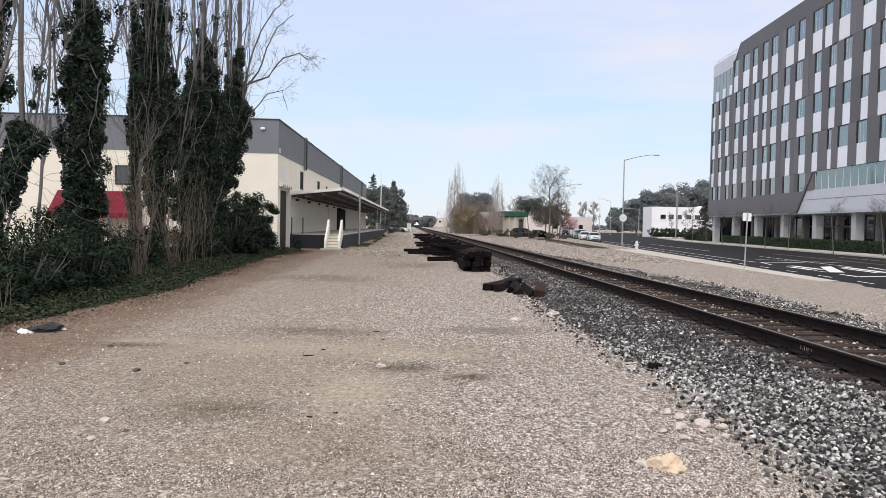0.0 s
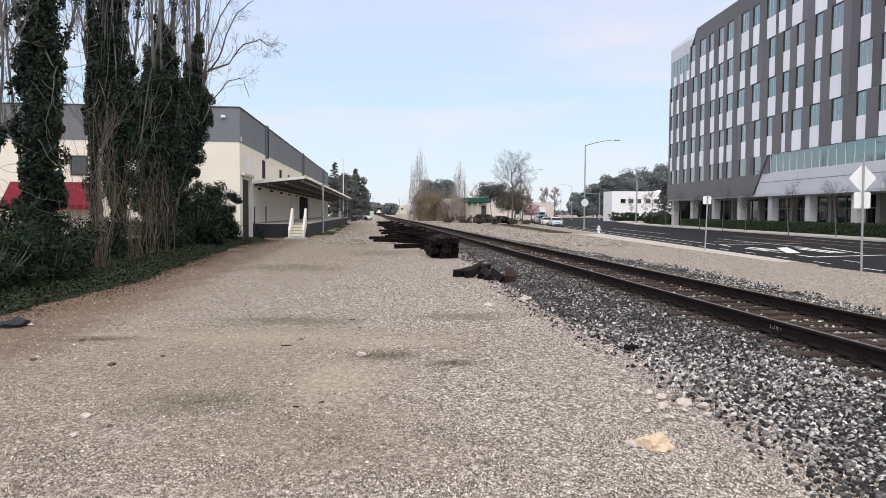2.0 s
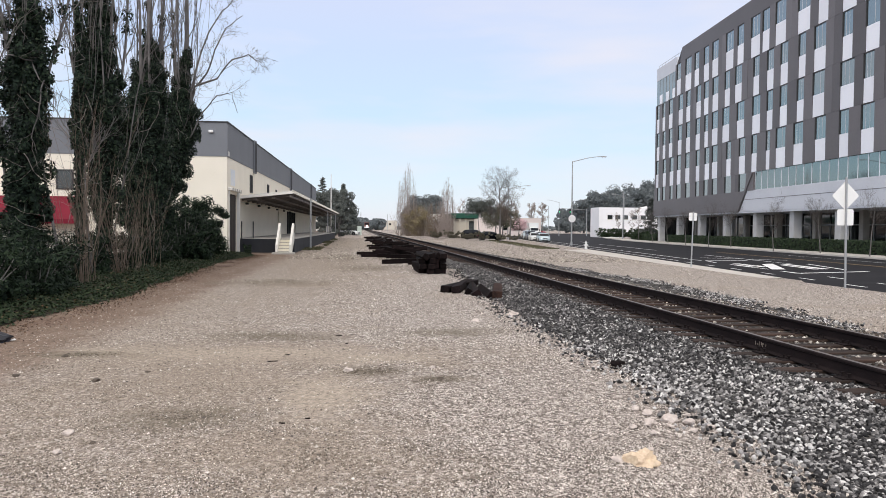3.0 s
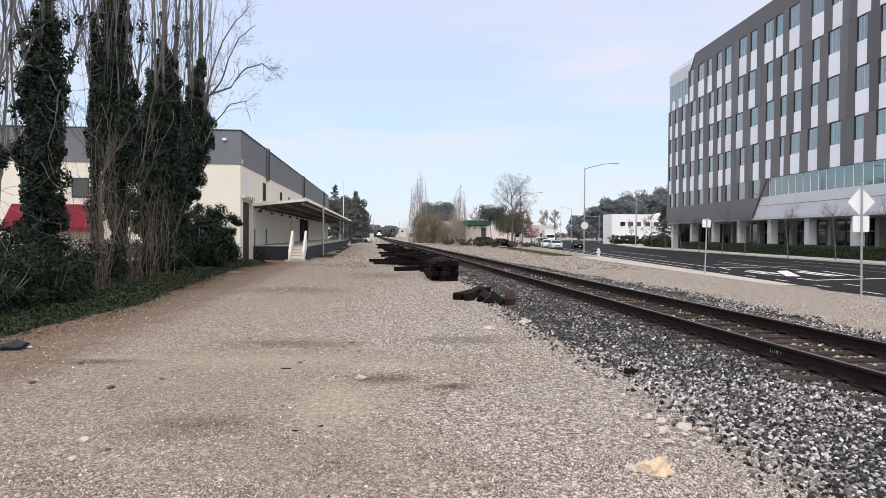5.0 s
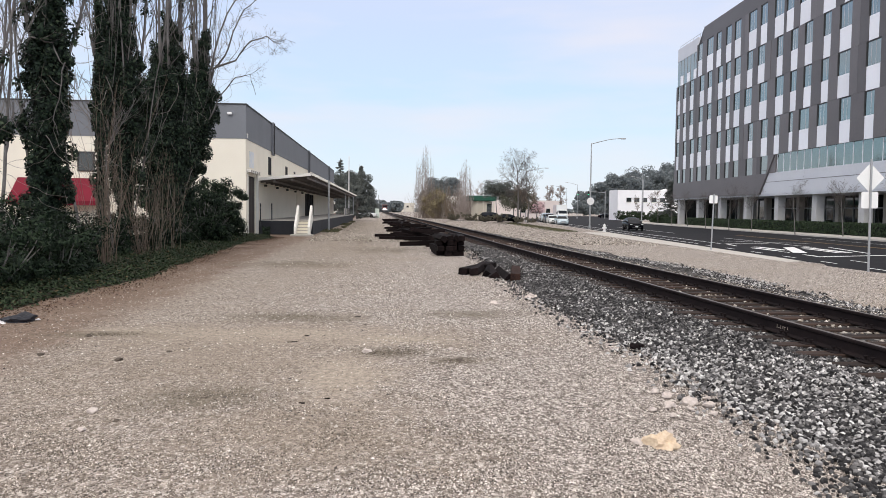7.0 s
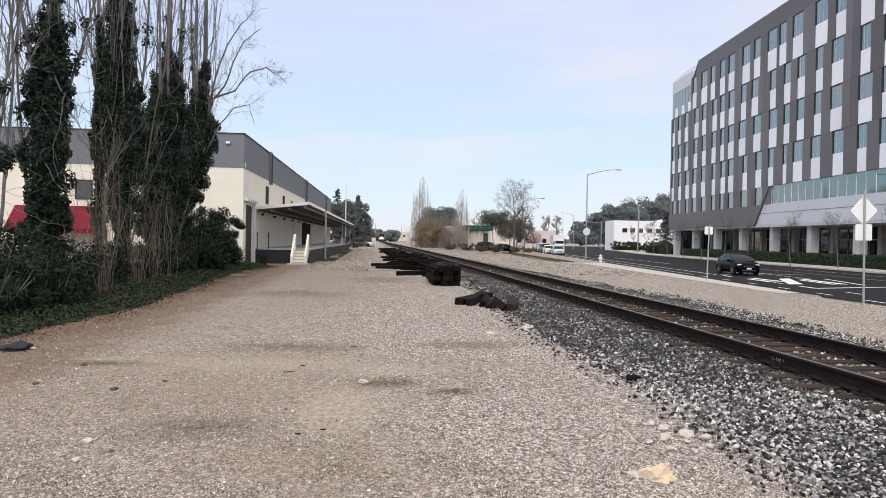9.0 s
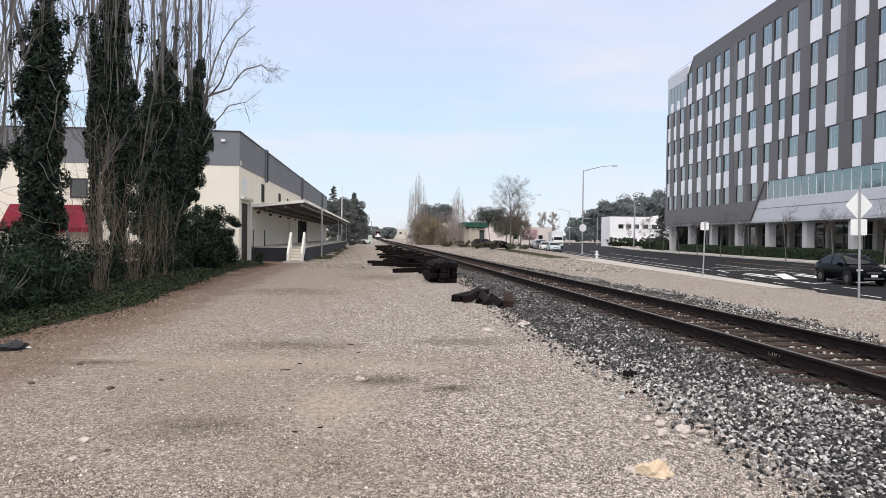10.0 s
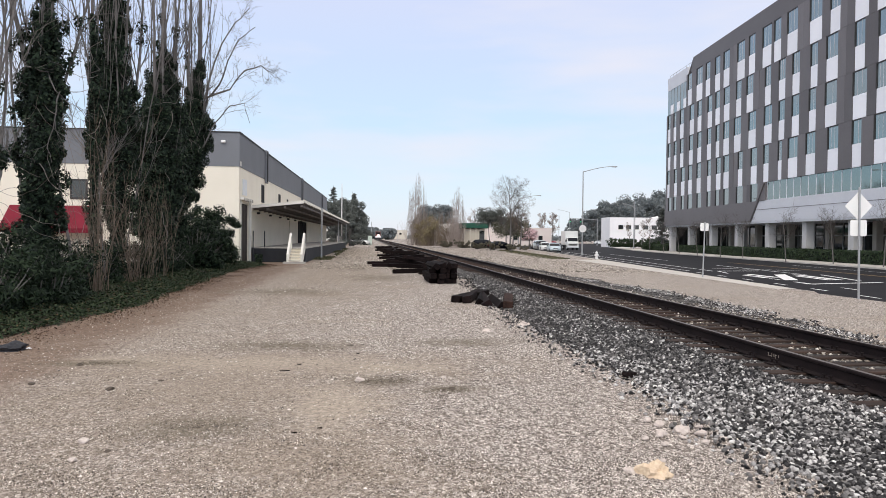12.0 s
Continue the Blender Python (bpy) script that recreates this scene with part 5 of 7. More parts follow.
        lobe((c.x + math.cos(a) * k, c.y + math.sin(a) * k, z), size, int(115 * size / 0.2), (math.cos(a), math.sin(a), -0.1))
    for q, r in sleeves:
        for a, b in zip(q, q[1:]):
            if rs.uniform() < 0.8:
                lobe(tuple(a.lerp(b, rs.uniform(0, 1))), r + rs.uniform(0.05, 0.16), 70, (0, -0.3, 0))
    V, F = leaves(P, N, 0.045, rs)
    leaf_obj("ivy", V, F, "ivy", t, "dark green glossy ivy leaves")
    # vines hanging loose and climbing over the ivy
    vine = Wood()
    for s in range(26):
        z = rg.uniform(low + 0.4, min(high, 9.0))
        r = lerp_steps(z, girth) * 1.1
        a = rg.uniform(-2.6, -0.2)
        c = heart(z)
        q = wander(rg, c + Vector((math.cos(a) * r, math.sin(a) * r, 0)), (rg.uniform(-0.5, 0.5), rg.uniform(-0.15, 0.05), rg.uniform(-1, 1)), rg.uniform(0.6, 2.6), 14, 0.36, 0.0)
        vine.limb(q, taper(rg.uniform(0.004, 0.011), 0.003, len(q)), 3)
    tagged(vine.obj("vine_tangle", "vine", t, "bare grey vine stems"), kind="stuff")
    return t


# near-black fill colour for the shaded inside of ivy and hedge
M["inner_shade"] = mat("near-black inner shade", (0.006, 0.010, 0.006), (0.003, 0.005, 0.003), 0.95, scale=6, fine=30, bump=0.6, bdist=0.05)
M["vine"] = mat("pale grey vine stems", (0.30, 0.27, 0.25), (0.17, 0.15, 0.14), 0.95, scale=6, fine=50, bump=0)
TREE_ROW = [
    (-8.9, 16.3, [(0.1, 0, 0.10), (3.4, 0.05, 0.16), (4.2, 0.1, 0.42), (5.4, 0.12, 0.50), (6.8, 0.2, 0.42), (8.4, 0.25, 0.24)], 20, 4, 13, 5000, 0.9, ()),
    (-8.3, 15.8, [(0.1, -0.3, 0.10), (1.8, 0.0, 0.16), (2.6, 0.34, 0.30), (3.2, 0.50, 0.36), (3.6, 0.5, 0.2)], 21, 3, 13, 3800, 0.9,
     ((0.06, 8, ((-8.55, 1.2), (-8.51, 2.3), (-8.39, 3.52), (-8.29, 4.42), (-8.03, 5.54), (-7.70, 6.24), (-7.35, 7.3), (-7.1, 8.8))), (0.03, 4, ((-8.29, 4.42), (-7.95, 4.5), (-7.69, 4.91))), (0.05, 8, ((-8.4, 2.6), (-8.02, 4.08), (-7.8, 4.7), (-7.71, 5.6), (-7.66, 6.47), (-7.6, 8.6))))),
    (-8.34, 20.0, [(0.1, -0.1, 0.34), (1.8, -0.1, 0.46), (3.0, -0.05, 0.52), (4.0, -0.02, 0.64), (5.3, 0.03, 0.60), (6.3, 0.07, 0.48), (7.0, 0.1, 0.38), (7.5, 0.12, 0.14)], 22, 6, 16, 9000, 0.9,
     ((0.028, 3, ((-8.88, 5.3), (-8.49, 5.82), (-8.05, 5.7), (-7.84, 5.26), (-7.5, 4.92), (-7.42, 4.42))), (0.02, 3, ((-7.84, 5.26), (-7.88, 4.55), (-7.98, 3.78), (-7.86, 3.4))))),
    (-8.15, 23.0, [(0.1, 0, 0.12), (3.6, 0.0, 0.18), (5.4, 0.02, 0.24), (6.8, 0.02, 0.20), (8.2, -0.05, 0.10)], 26, 1, 14, 2800, 0.9, ()),
    (-8.33, 25.3, [(0.1, 0.15, 0.26), (1.6, 0.12, 0.32), (2.9, 0.06, 0.66), (4.7, 0.10, 0.90), (6.0, 0.02, 0.80), (7.2, -0.02, 0.60), (9.3, -0.04, 0.46), (12.0, 0.05, 0.34)], 23, 4, 17, 12000, 1.0,
     ((0.075, 6, ((-8.6, 6.2), (-8.69, 7.2), (-9.0, 8.9), (-9.2, 11.0))),)),
    (-8.0, 29.5, [(0.1, -0.25, 0.50), (1.4, -0.25, 0.62), (3.0, -0.05, 1.15), (4.6, -0.08, 1.30), (5.9, -0.05, 1.18), (7.0, 0.08, 0.80), (8.0, 0.12, 0.48), (8.5, 0.12, 0.38), (8.9, 0.12, 0.12)], 24, 5, 18, 15000, 1.0,
     ((0.095, 10, ((-8.05, 5.0), (-8.02, 7.0), (-8.05, 8.6), (-8.1, 10.5), (-8.2, 14.0))), (0.07, 8, ((-7.8, 5.0), (-7.75, 7.5), (-7.7, 10.2), (-7.6, 14.0))), (0.06, 8, ((-8.8, 5.5), (-9.0, 8.5), (-9.1, 11.5))))),
    (-8.35, 33.5, [(0.1, -0.2, 0.60), (2.6, -0.15, 0.72), (4.2, 0.25, 0.92), (5.4, 0.50, 0.95), (6.7, 0.72, 0.74), (7.6, 0.74, 0.46), (8.6, 0.88, 0.26), (9.3, 0.95, 0.20)], 25, 6, 18, 12000, 1.1,
     ((0.06, 14, ((-7.3, 6.6), (-7.07, 7.48), (-6.78, 8.7), (-6.36, 9.92), (-5.77, 10.91), (-5.17, 11.54))), (0.055, 14, ((-7.2, 7.0), (-6.95, 7.6), (-6.0, 7.99), (-5.41, 8.86), (-4.69, 9.06), (-4.33, 8.83))), (0.04, 10, ((-7.3, 5.2), (-7.07, 5.66), (-6.6, 6.52), (-6.0, 7.27), (-5.41, 7.4), (-5.17, 6.56))), (0.05, 12, ((-6.95, 7.72), (-6.48, 8.22), (-6.12, 9.2), (-5.65, 10.19), (-4.93, 10.7))), (0.085, 10, ((-8.2, 5.0), (-8.25, 8.0), (-8.3, 11.4), (-8.3, 15.0))), (0.07, 10, ((-7.8, 6.0), (-7.75, 9.0), (-7.7, 11.4), (-7.5, 15.0))))),
]
for x, y, prof, seed, stems, hh, nv, tw, limbs in TREE_ROW:
    tagged(ivy_tree("ivy_tree", x, y, prof, seed, stems, hh, nv, "tall bare poplar wrapped in dark green ivy", tw, 0.10 if y < 17 or y == 23.0 else 0.25, limbs), group="row of ivy covered trees")
# slender stem between the first trees, and one beyond
for x, y, seed, hh in ((-8.1, 21.7, 31, 14), (-7.9, 23.4, 32, 13), (-9.2, 28.2, 33, 15), (-8.8, 18.3, 35, 13)):
    rg = random.Random(seed)
    t = tagged(empty("slender_tree", pose(x, y, 0)), "slender bare grey tree among the ivy covered trees", "tree", "slender bare trees")
    w = Wood()
    q = wander(rg, (0, 0, -0.1), (rg.uniform(-0.08, 0.08), 0, 1), hh, 16, 0.07, 0.05)
    w.limb(q, taper(0.045, 0.015, len(q)), 7)
    w.obj("trunk", "bark", t)
    w = Wood()
    branch_out(w, rg, q, 0.055, 2, 12, 2.2, 0.55, 0.12, 0.22, (0.2, 1.0), 4, 0.006)
    w.obj("crown", "bark", t)


def shoots(name, x, y, n, height, spread, seed, material, label, r=0.012, category="brush", base=0.25, side=6):
    """A clump of thin upright shoots from one stool."""
    rg = random.Random(seed)
    t = tagged(empty(name, pose(x, y, 0)), label, category)
    w = Wood()
    for _ in range(n):
        a = rg.uniform(0, 6.28)
        out = abs(rg.gauss(0, spread))
        q = wander(rg, (math.cos(a) * base * rg.random(), math.sin(a) * base * rg.random(), 0), (math.cos(a) * out, math.sin(a) * out, 1), height * rg.uniform(0.5, 1.1), 9, 0.11, 0.04)
        w.limb(q, taper(r * rg.uniform(0.7, 1.5), r * 0.35, len(q)), 4)
        branch_out(w, rg, q, r * 0.9, 0, side, height * 0.22, 0.45, 0.08, 0.2, (0.3, 1.0), 3, r * 0.35)
    w.obj("stem_clump", material, t)
    return t


shoots("sapling_clump", -6.93, 20.0, 30, 4.9, 0.17, 41, "twig", "clump of tall bare sapling shoots beside the ivy trees", 0.0075, side=6)
shoots("sapling_clump", -7.27, 24.0, 20, 3.7, 0.16, 42, "twig", "clump of tall bare sapling shoots beside the ivy trees", 0.0075, side=6)
for x, y, sd, hh in ((-7.3, 26.8, 43, 3.7), (-7.35, 25.6, 44, 3.2), (-7.4, 24.6, 46, 2.6)):
    shoots("brush_clump", x, y, 15, hh, 0.24, sd, "twig_brown", "thicket of brown leafless brush stems", 0.0065, base=0.5, side=9)
shoots("brush_clump", -6.5, 12.3, 12, 1.1, 0.3, 48, "twig_brown", "few brown dry stems at the verge", 0.006, base=0.4, side=3)


def shrub(name, x, y, rx, ry, h, n, seed, label, size=0.06, long=1.3, material="shrub", twigs=30, skirt=False):
    """A leafy shrub: a fan of stems carrying clumps of leaves, uneven in outline."""
    rg, rs = random.Random(seed), np.random.RandomState(seed)
    t = tagged(empty(name, pose(x, y, 0)), label, "shrub")
    w = Wood()
    clumps = []
    for i in range(twigs):
        a = rg.uniform(0, 6.28)
        k = rg.random() ** 0.5
        ez = h * (0.35 + 0.6 * rg.random() * (1 - 0.35 * k))
        end = Vector((math.cos(a) * rx * k, math.sin(a) * ry * k, ez))
        q = wander(rg, (end.x * 0.2, end.y * 0.2, 0), end + Vector((0, 0, 0.3)), end.length, 6, 0.15, 0.05)
        w.limb(q, taper(0.03, 0.008, len(q)), 4)
        r = rg.uniform(0.22, 0.42) * min(rx, h) * 0.75
        clumps.append((q[-1], (r, r, r * 0.8)))
        clumps.append((q[3], (r * 1.1, r * 1.1, r * 0.9)))
        if rg.random() < 0.5:
            clumps.append((q[2] * 0.9, (r * 1.1, r * 1.1, r)))
        if skirt:
            k = rg.uniform(0.5, 0.95)
            clumps.append((Vector((math.cos(a) * rx * k, math.sin(a) * ry * k, h * rg.uniform(0.08, 0.4))), (r, r, r * 0.9)))
    w.obj("branching", "bark", t)
    V, F = crown_cloud(rs, clumps, max(8, n // len(clumps)), size, 0.35, long)
    V[:, 2] = np.maximum(V[:, 2], 0.02)
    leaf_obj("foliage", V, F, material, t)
    return t


SH = "dense dark green shrub under the ivy trees"
for x, y, rx, h, n, sd in ((-7.3, 14.6, 1.2, 1.5, 7000, 51), (-8.1, 16.6, 1.4, 1.9, 7000, 52), (-7.0, 16.8, 0.9, 1.25, 5000, 53), (-7.6, 18.6, 1.0, 1.6, 5500, 54), (-8.9, 13.6, 1.4, 1.7, 5000, 55), (-6.9, 12.9, 0.7, 0.9, 3500, 56), (-8.3, 21.4, 0.9, 1.3, 3500, 57), (-8.6, 11.6, 1.5, 1.5, 4000, 59), (-10.5, 18.2, 1.6, 2.1, 4000, 61), (-8.3, 23.6, 1.0, 1.5, 4000, 64), (-8.2, 26.6, 1.0, 1.5, 4000, 65), (-8.2, 29.6, 1.1, 1.6, 4000, 66), (-8.4, 32.6, 1.1, 1.5, 3500, 67)):
    tagged(shrub("shrub", x, y, rx, rx * 1.1, h, int(n * 1.3), sd, SH, 0.025, 3.0, skirt=True), group="shrubs under the trees")
shrub("large_shrub", -8.1, 38.8, 1.5, 1.5, 3.55, 30000, 60, "large dark evergreen shrub beside the warehouse corner", 0.05, 1.3, twigs=44, skirt=True)
shrub("shrub", -8.45, 36.4, 1.4, 1.3, 2.7, 15000, 62, "dense dark green shrub beside the warehouse corner", 0.05, 1.3, skirt=True)
shrub("shrub", -7.65, 33.6, 1.25, 1.2, 2.5, 11000, 68, "dense dark green shrub beside the warehouse corner", 0.05, 1.3, skirt=True)
shrub("shrub", -6.3, 44.3, 0.5, 0.4, 0.6, 700, 63, "small green weed at the dock wall", 0.05, 1.4, twigs=9)



rs = np.random.RandomState(71)
P = []
while len(P) < 40000:
    y = 9 + 34 * rs.uniform(0, 1) ** 1.2
    x = verge_line(y) - abs(rs.normal(0, 1.5)) + rs.uniform(0, 0.3) * rs.uniform(0, 1)
    P.append((x, y, ground_z(x, y) + 0.04 + 0.10 * rs.uniform(0, 1) * min(1, (verge_line(y) - x) * 2)))
V, F = leaves(P, np.tile((0, 0, 1.0), (len(P), 1)), 0.031, rs, 0.2)
tagged(leaf_obj("ground_ivy", V, F, "groundivy"), "low ivy and leaf cover along the yard edge", "ivy", kind="stuff")
# dead leaves and litter along the bed's edge
M["litter"] = island_mat("dead leaf litter", [(0.0, (0.035, 0.022, 0.015)), (0.5, (0.09, 0.055, 0.035)), (1.0, (0.17, 0.11, 0.07))], 0.9, 0.1)
P = []
while len(P) < 15000:
    y = 9 + 34 * rs.uniform(0, 1)
    x = verge_line(y) + rs.normal(0.05, 0.45)
    if noise.noise((x * 0.8, y * 0.5, 4.0)) < rs.uniform(-0.5, 0.25):
        continue
    P.append((x, y, ground_z(x, y) + 0.012))
V, F = leaves(P, np.tile((0, 0, 1.0), (len(P), 1)), 0.015, rs, 0.2)
tagged(leaf_obj("leaf_litter", V, F, "litter"), "brown dead leaves along the ivy edge", "leaf litter", kind="stuff")
# dark soil under the ivy bed
M["soil"] = mat("dark leaf soil", (0.055, 0.042, 0.03), (0.028, 0.022, 0.017), 0.95, scale=3, fine=40, bump=0.5)
YS = [8 + 0.4 * i for i in range(90)]
tagged(sheet("soil", [0, 0.25, 0.5, 1], YS, lambda x, y: ground_z(x, y) + 0.012, "soil", lambda u, y: verge_line(y) + 0.05 - u * 6.5), "dark soil under the trees", "soil", kind="structure")
# grass at the dock and on the road verge
for nm, x0, x1, y0, y1, n, hgt, sd in (("grass", -3.9, -2.6, 52, 100, 5000, 0.16, 75), ("grass", 19.5, 25.5, 70, 120, 5000, 0.12, 76)):
    rs = np.random.RandomState(sd)
    P = []
    for _ in range(n):
        y = rs.uniform(y0, y1)
        x = rs.uniform(x0, x1) if sd == 75 else kerb_back(y) - abs(rs.normal(0, 0.9)) + 0.1
        if noise.noise((x * 0.7, y * 0.12, sd)) > (-0.05 if sd == 75 else -0.6):
            P.append((x, y, (0 if sd == 75 else -0.33) + 0.03))
    V, F = leaves(P, np.tile((0.0, -1.0, 0.2), (len(P), 1)), hgt * 0.5, rs, 0.2, 1.6)
    tagged(leaf_obj(nm, V, F, "grass"), "patchy green grass", "grass", kind="stuff")

# ---- discarded ties and small things on the yard ----
bm = bmesh.new()
box(bm, -0.115, 0.115, -1.3, 1.3, 0, 0.18, bevel=0.012)
bmesh.ops.subdivide_edges(bm, edges=[e for e in bm.edges if abs(e.verts[0].co.y - e.verts[1].co.y) > 1.5], cuts=5)
for v in bm.verts:
    v.co += Vector((0.014 * noise.noise(v.co * 3), 0, 0.012 * noise.noise(v.co * 3 + Vector((5, 0, 0)))))
old_me = bpy.data.meshes.new("railroad_tie")
bm.to_mesh(old_me)
bm.free()
old_me.materials.append(M["creosote"])


def old_tie(x, y, z, rx=0, ry=0, rz=0):
    ob = link("railroad_tie", old_me, None, pose(x, y, z, rx, ry, rz))
    return tagged(ob, "discarded dark creosoted wooden railroad tie beside the track", "railroad tie", "discarded railroad ties")


# the nearest handful
for xf, yf, z, rx, ry, rz in ((2.22, 18.5, 0.0, 0, 4, -26), (2.5, 18.3, 0.01, 0, -10, -14), (2.74, 18.0, -0.04, 0, 34, -10), (2.95, 17.6, -0.04, 0, -34, -6), (3.14, 17.1, -0.05, 0, 38, -4)):
    old_tie(xf - 1.3 * math.sin(radians(rz)), yf + 1.3 * math.cos(radians(rz)), z, rx, ry, rz)
weathered = old_tie(3.26 + 1.3 * math.sin(radians(11)), 16.9 + 1.3 * math.cos(radians(11)), 0.0, 0, 5, -11)
weathered.data = old_me.copy()
weathered.data.materials[0] = M["tie_brown"]
weathered["label"] = "discarded wooden railroad tie with a worn reddish brown face"
# the stack beyond
rt = random.Random(8)
for row in range(3):
    for i in range(4):
        old_tie(2.34 + i * 0.25 + rt.uniform(-0.05, 0.05) * (row > 0), 27.4 + rt.uniform(-0.45, 0.3), 0.0 + row * 0.19, 0, rt.uniform(-4, 4) * (1 + row), rt.uniform(-3, 3) * (row > 0))
for i, (ry, dz) in enumerate(((40, 0.54), (-14, 0.555), (33, 0.55), (3, 0.555))):
    old_tie(2.34 + i * 0.27, 27.3 + rt.uniform(-0.2, 0.2), dz, 0, ry, rt.uniform(-5, 5))
# the long jumble towards the distance
y = 31.5
while y < 112:
    k = rt.choice((1, 1, 2, 2, 3))
    for j in range(k):
        zz = 0.0 + 0.17 * j * rt.uniform(0.7, 1.1)
        old_tie(2.55 + rt.uniform(-0.45, 0.55), y + rt.uniform(-0.8, 0.8), zz, 0 if j == 0 else rt.uniform(-7, 7), rt.uniform(-12, 12), rt.choice((rt.uniform(75, 100), rt.uniform(50, 125), rt.uniform(-50, 50), rt.uniform(-50, 50))))
    y += rt.uniform(1.9, 3.3)
bpy.data.objects["railroad_tie.053"].location.z -= 0.13
old_tie(1.55, 40.6, 0.0, 0, 0, 84)
old_tie(1.3, 44.5, 0.0, 0, 0, 92)
old_tie(2.4, 36.5, 0.30, 9, 0, 48)
old_tie(2.7, 37.0, 0.42, -8, 0, -46)


def rock(name, x, y, z, r, material, label, seed, flat=0.6, category="rock"):
    bm = bmesh.new()
    bmesh.ops.create_icosphere(bm, subdivisions=3 if r > 0.1 else 2, radius=r)
    for v in bm.verts:
        n1 = noise.noise(v.co / r * 0.9 + Vector((seed, 0, 0)))
        n2 = noise.noise(v.co / r * 2.6 + Vector((0, seed, 0)))
        v.co *= 1 + 0.6 * n1 + 0.45 * n2
        v.co.z = max(-r * 0.35, round(v.co.z * flat / (0.22 * r)) * 0.22 * r * 0.35 + v.co.z * flat * 0.65)
    return tagged(part(name, bm, material, None, "", pose(x, y, z, 0, 0, seed * 40)), label, category)


M["rock_tan"] = mat("tan broken stone", (0.74, 0.62, 0.46), (0.56, 0.42, 0.30), 0.9, scale=8, fine=60, bump=0.6)
M["clod"] = mat("damp dirt clod", (0.13, 0.105, 0.085), (0.06, 0.05, 0.042), 0.95, scale=20, fine=90, bump=0.6)
M["rock_pink"] = mat("pale broken concrete", (0.66, 0.585, 0.54), (0.46, 0.40, 0.365), 0.9, scale=8, fine=60, bump=0.6)
rock("broken_stone", 2.04, 5.01, 0.02, 0.115, "rock_tan", "tan broken stone lying on the gravel", 1, 0.75)
rock("broken_stone", 1.86, 5.05, 0.01, 0.05, "rock_pink", "small pale stone beside the tan stone", 2)
for x, y, r, sd in ((2.5, 6.05, 0.05, 3), (2.70, 6.12, 0.075, 4), (2.3, 5.9, 0.035, 5), (2.60, 6.35, 0.045, 6), (2.4, 5.72, 0.03, 11), (2.82, 6.0, 0.05, 21), (2.62, 5.9, 0.03, 22), (2.9, 6.2, 0.04, 23), (2.45, 5.95, 0.025, 24), (2.75, 5.75, 0.03, 25), (2.55, 6.5, 0.035, 26), (2.95, 5.85, 0.028, 27), (2.2, 5.3, 0.028, 28), (2.96, 13.74, 0.13, 7), (2.1, 12.9, 0.07, 8), (-0.08, 8.5, 0.05, 9), (-2.22, 6.12, 0.045, 10), (-2.1, 5.6, 0.03, 12), (0.9, 8.6, 0.03, 13)):
    rock("pale_stone", x, y, 0.012 if y < 13 else 0.0, r, "rock_pink", "pale loose stone on the gravel", sd)
rock("dark_stone", 3.15, 8.6, 0.03, 0.08, M["creosote"], "dark brown stone at the ballast edge", 14)
for x, y, r, sd in ((-3.61, 8.43, 0.04, 31), (-2.7, 8.14, 0.045, 32), (-3.55, 9.62, 0.04, 33), (-2.3, 8.6, 0.028, 34), (0.93, 7.96, 0.038, 35), (-1.95, 5.85, 0.028, 36)):
    rock("dirt_clod", x, y, ground_z(x, y) + 0.005, r, M["clod"], "dark clod of dirt on the gravel", sd, 0.45, "dirt clod")
# bits of wood on the dirt
for x, y, ln, rz, sd in ((-0.99, 9.15, 0.13, 100, 1), (-0.39, 6.41, 0.045, 80, 2), (-0.24, 11.3, 0.09, 85, 3), (-0.12, 10.5, 0.05, 60, 4), (-0.59, 6.26, 0.05, 95, 5), (-0.85, 9.6, 0.06, 70, 6)):
    bm = bmesh.new()
    tube(bm, (0, -ln / 2, 0.002), (0, ln / 2, 0.003), 0.009, 0.004, 6)
    bmesh.ops.subdivide_edges(bm, edges=[e for e in bm.edges if e.calc_length() > ln * 0.8], cuts=3)
    for v in bm.verts:
        v.co += Vector((0.012, 0, 0.004)) * noise.noise((v.co.y * 30, sd, v.co.x * 40))
    tagged(part("wood_chip", bm, "creosote", None, "", pose(x, y, ground_z(x, y) + 0.005, 0, 0, rz)), "dark scrap of wood on the dirt", "wood scrap", "wood scraps")
# bag and rag at the verge
M["black_bag"] = mat("black crumpled plastic", (0.03, 0.032, 0.04), (0.018, 0.019, 0.024), 0.45, scale=8, fine=40, bump=0.6)
rock("crumpled_bag", -4.92, 10.85, 0.03, 0.20, "black_bag", "crumpled dark bag lying at the yard edge", 16, 0.45, "bag")
rock("white_rag", -5.12, 10.64, 0.02, 0.10, "white", "crumpled white rag beside the dark bag", 17, 0.5, "rag")
rock("white_rag", -4.76, 10.98, 0.01, 0.045, "white", "scrap of white paper beside the dark bag", 18, 0.5, "rag")


# ---- street furniture ----
def pole_tube(a, b, r0, r1=None, seg=10):
    bm = bmesh.new()
    tube(bm, a, b, r0, r1, seg)
    return bm


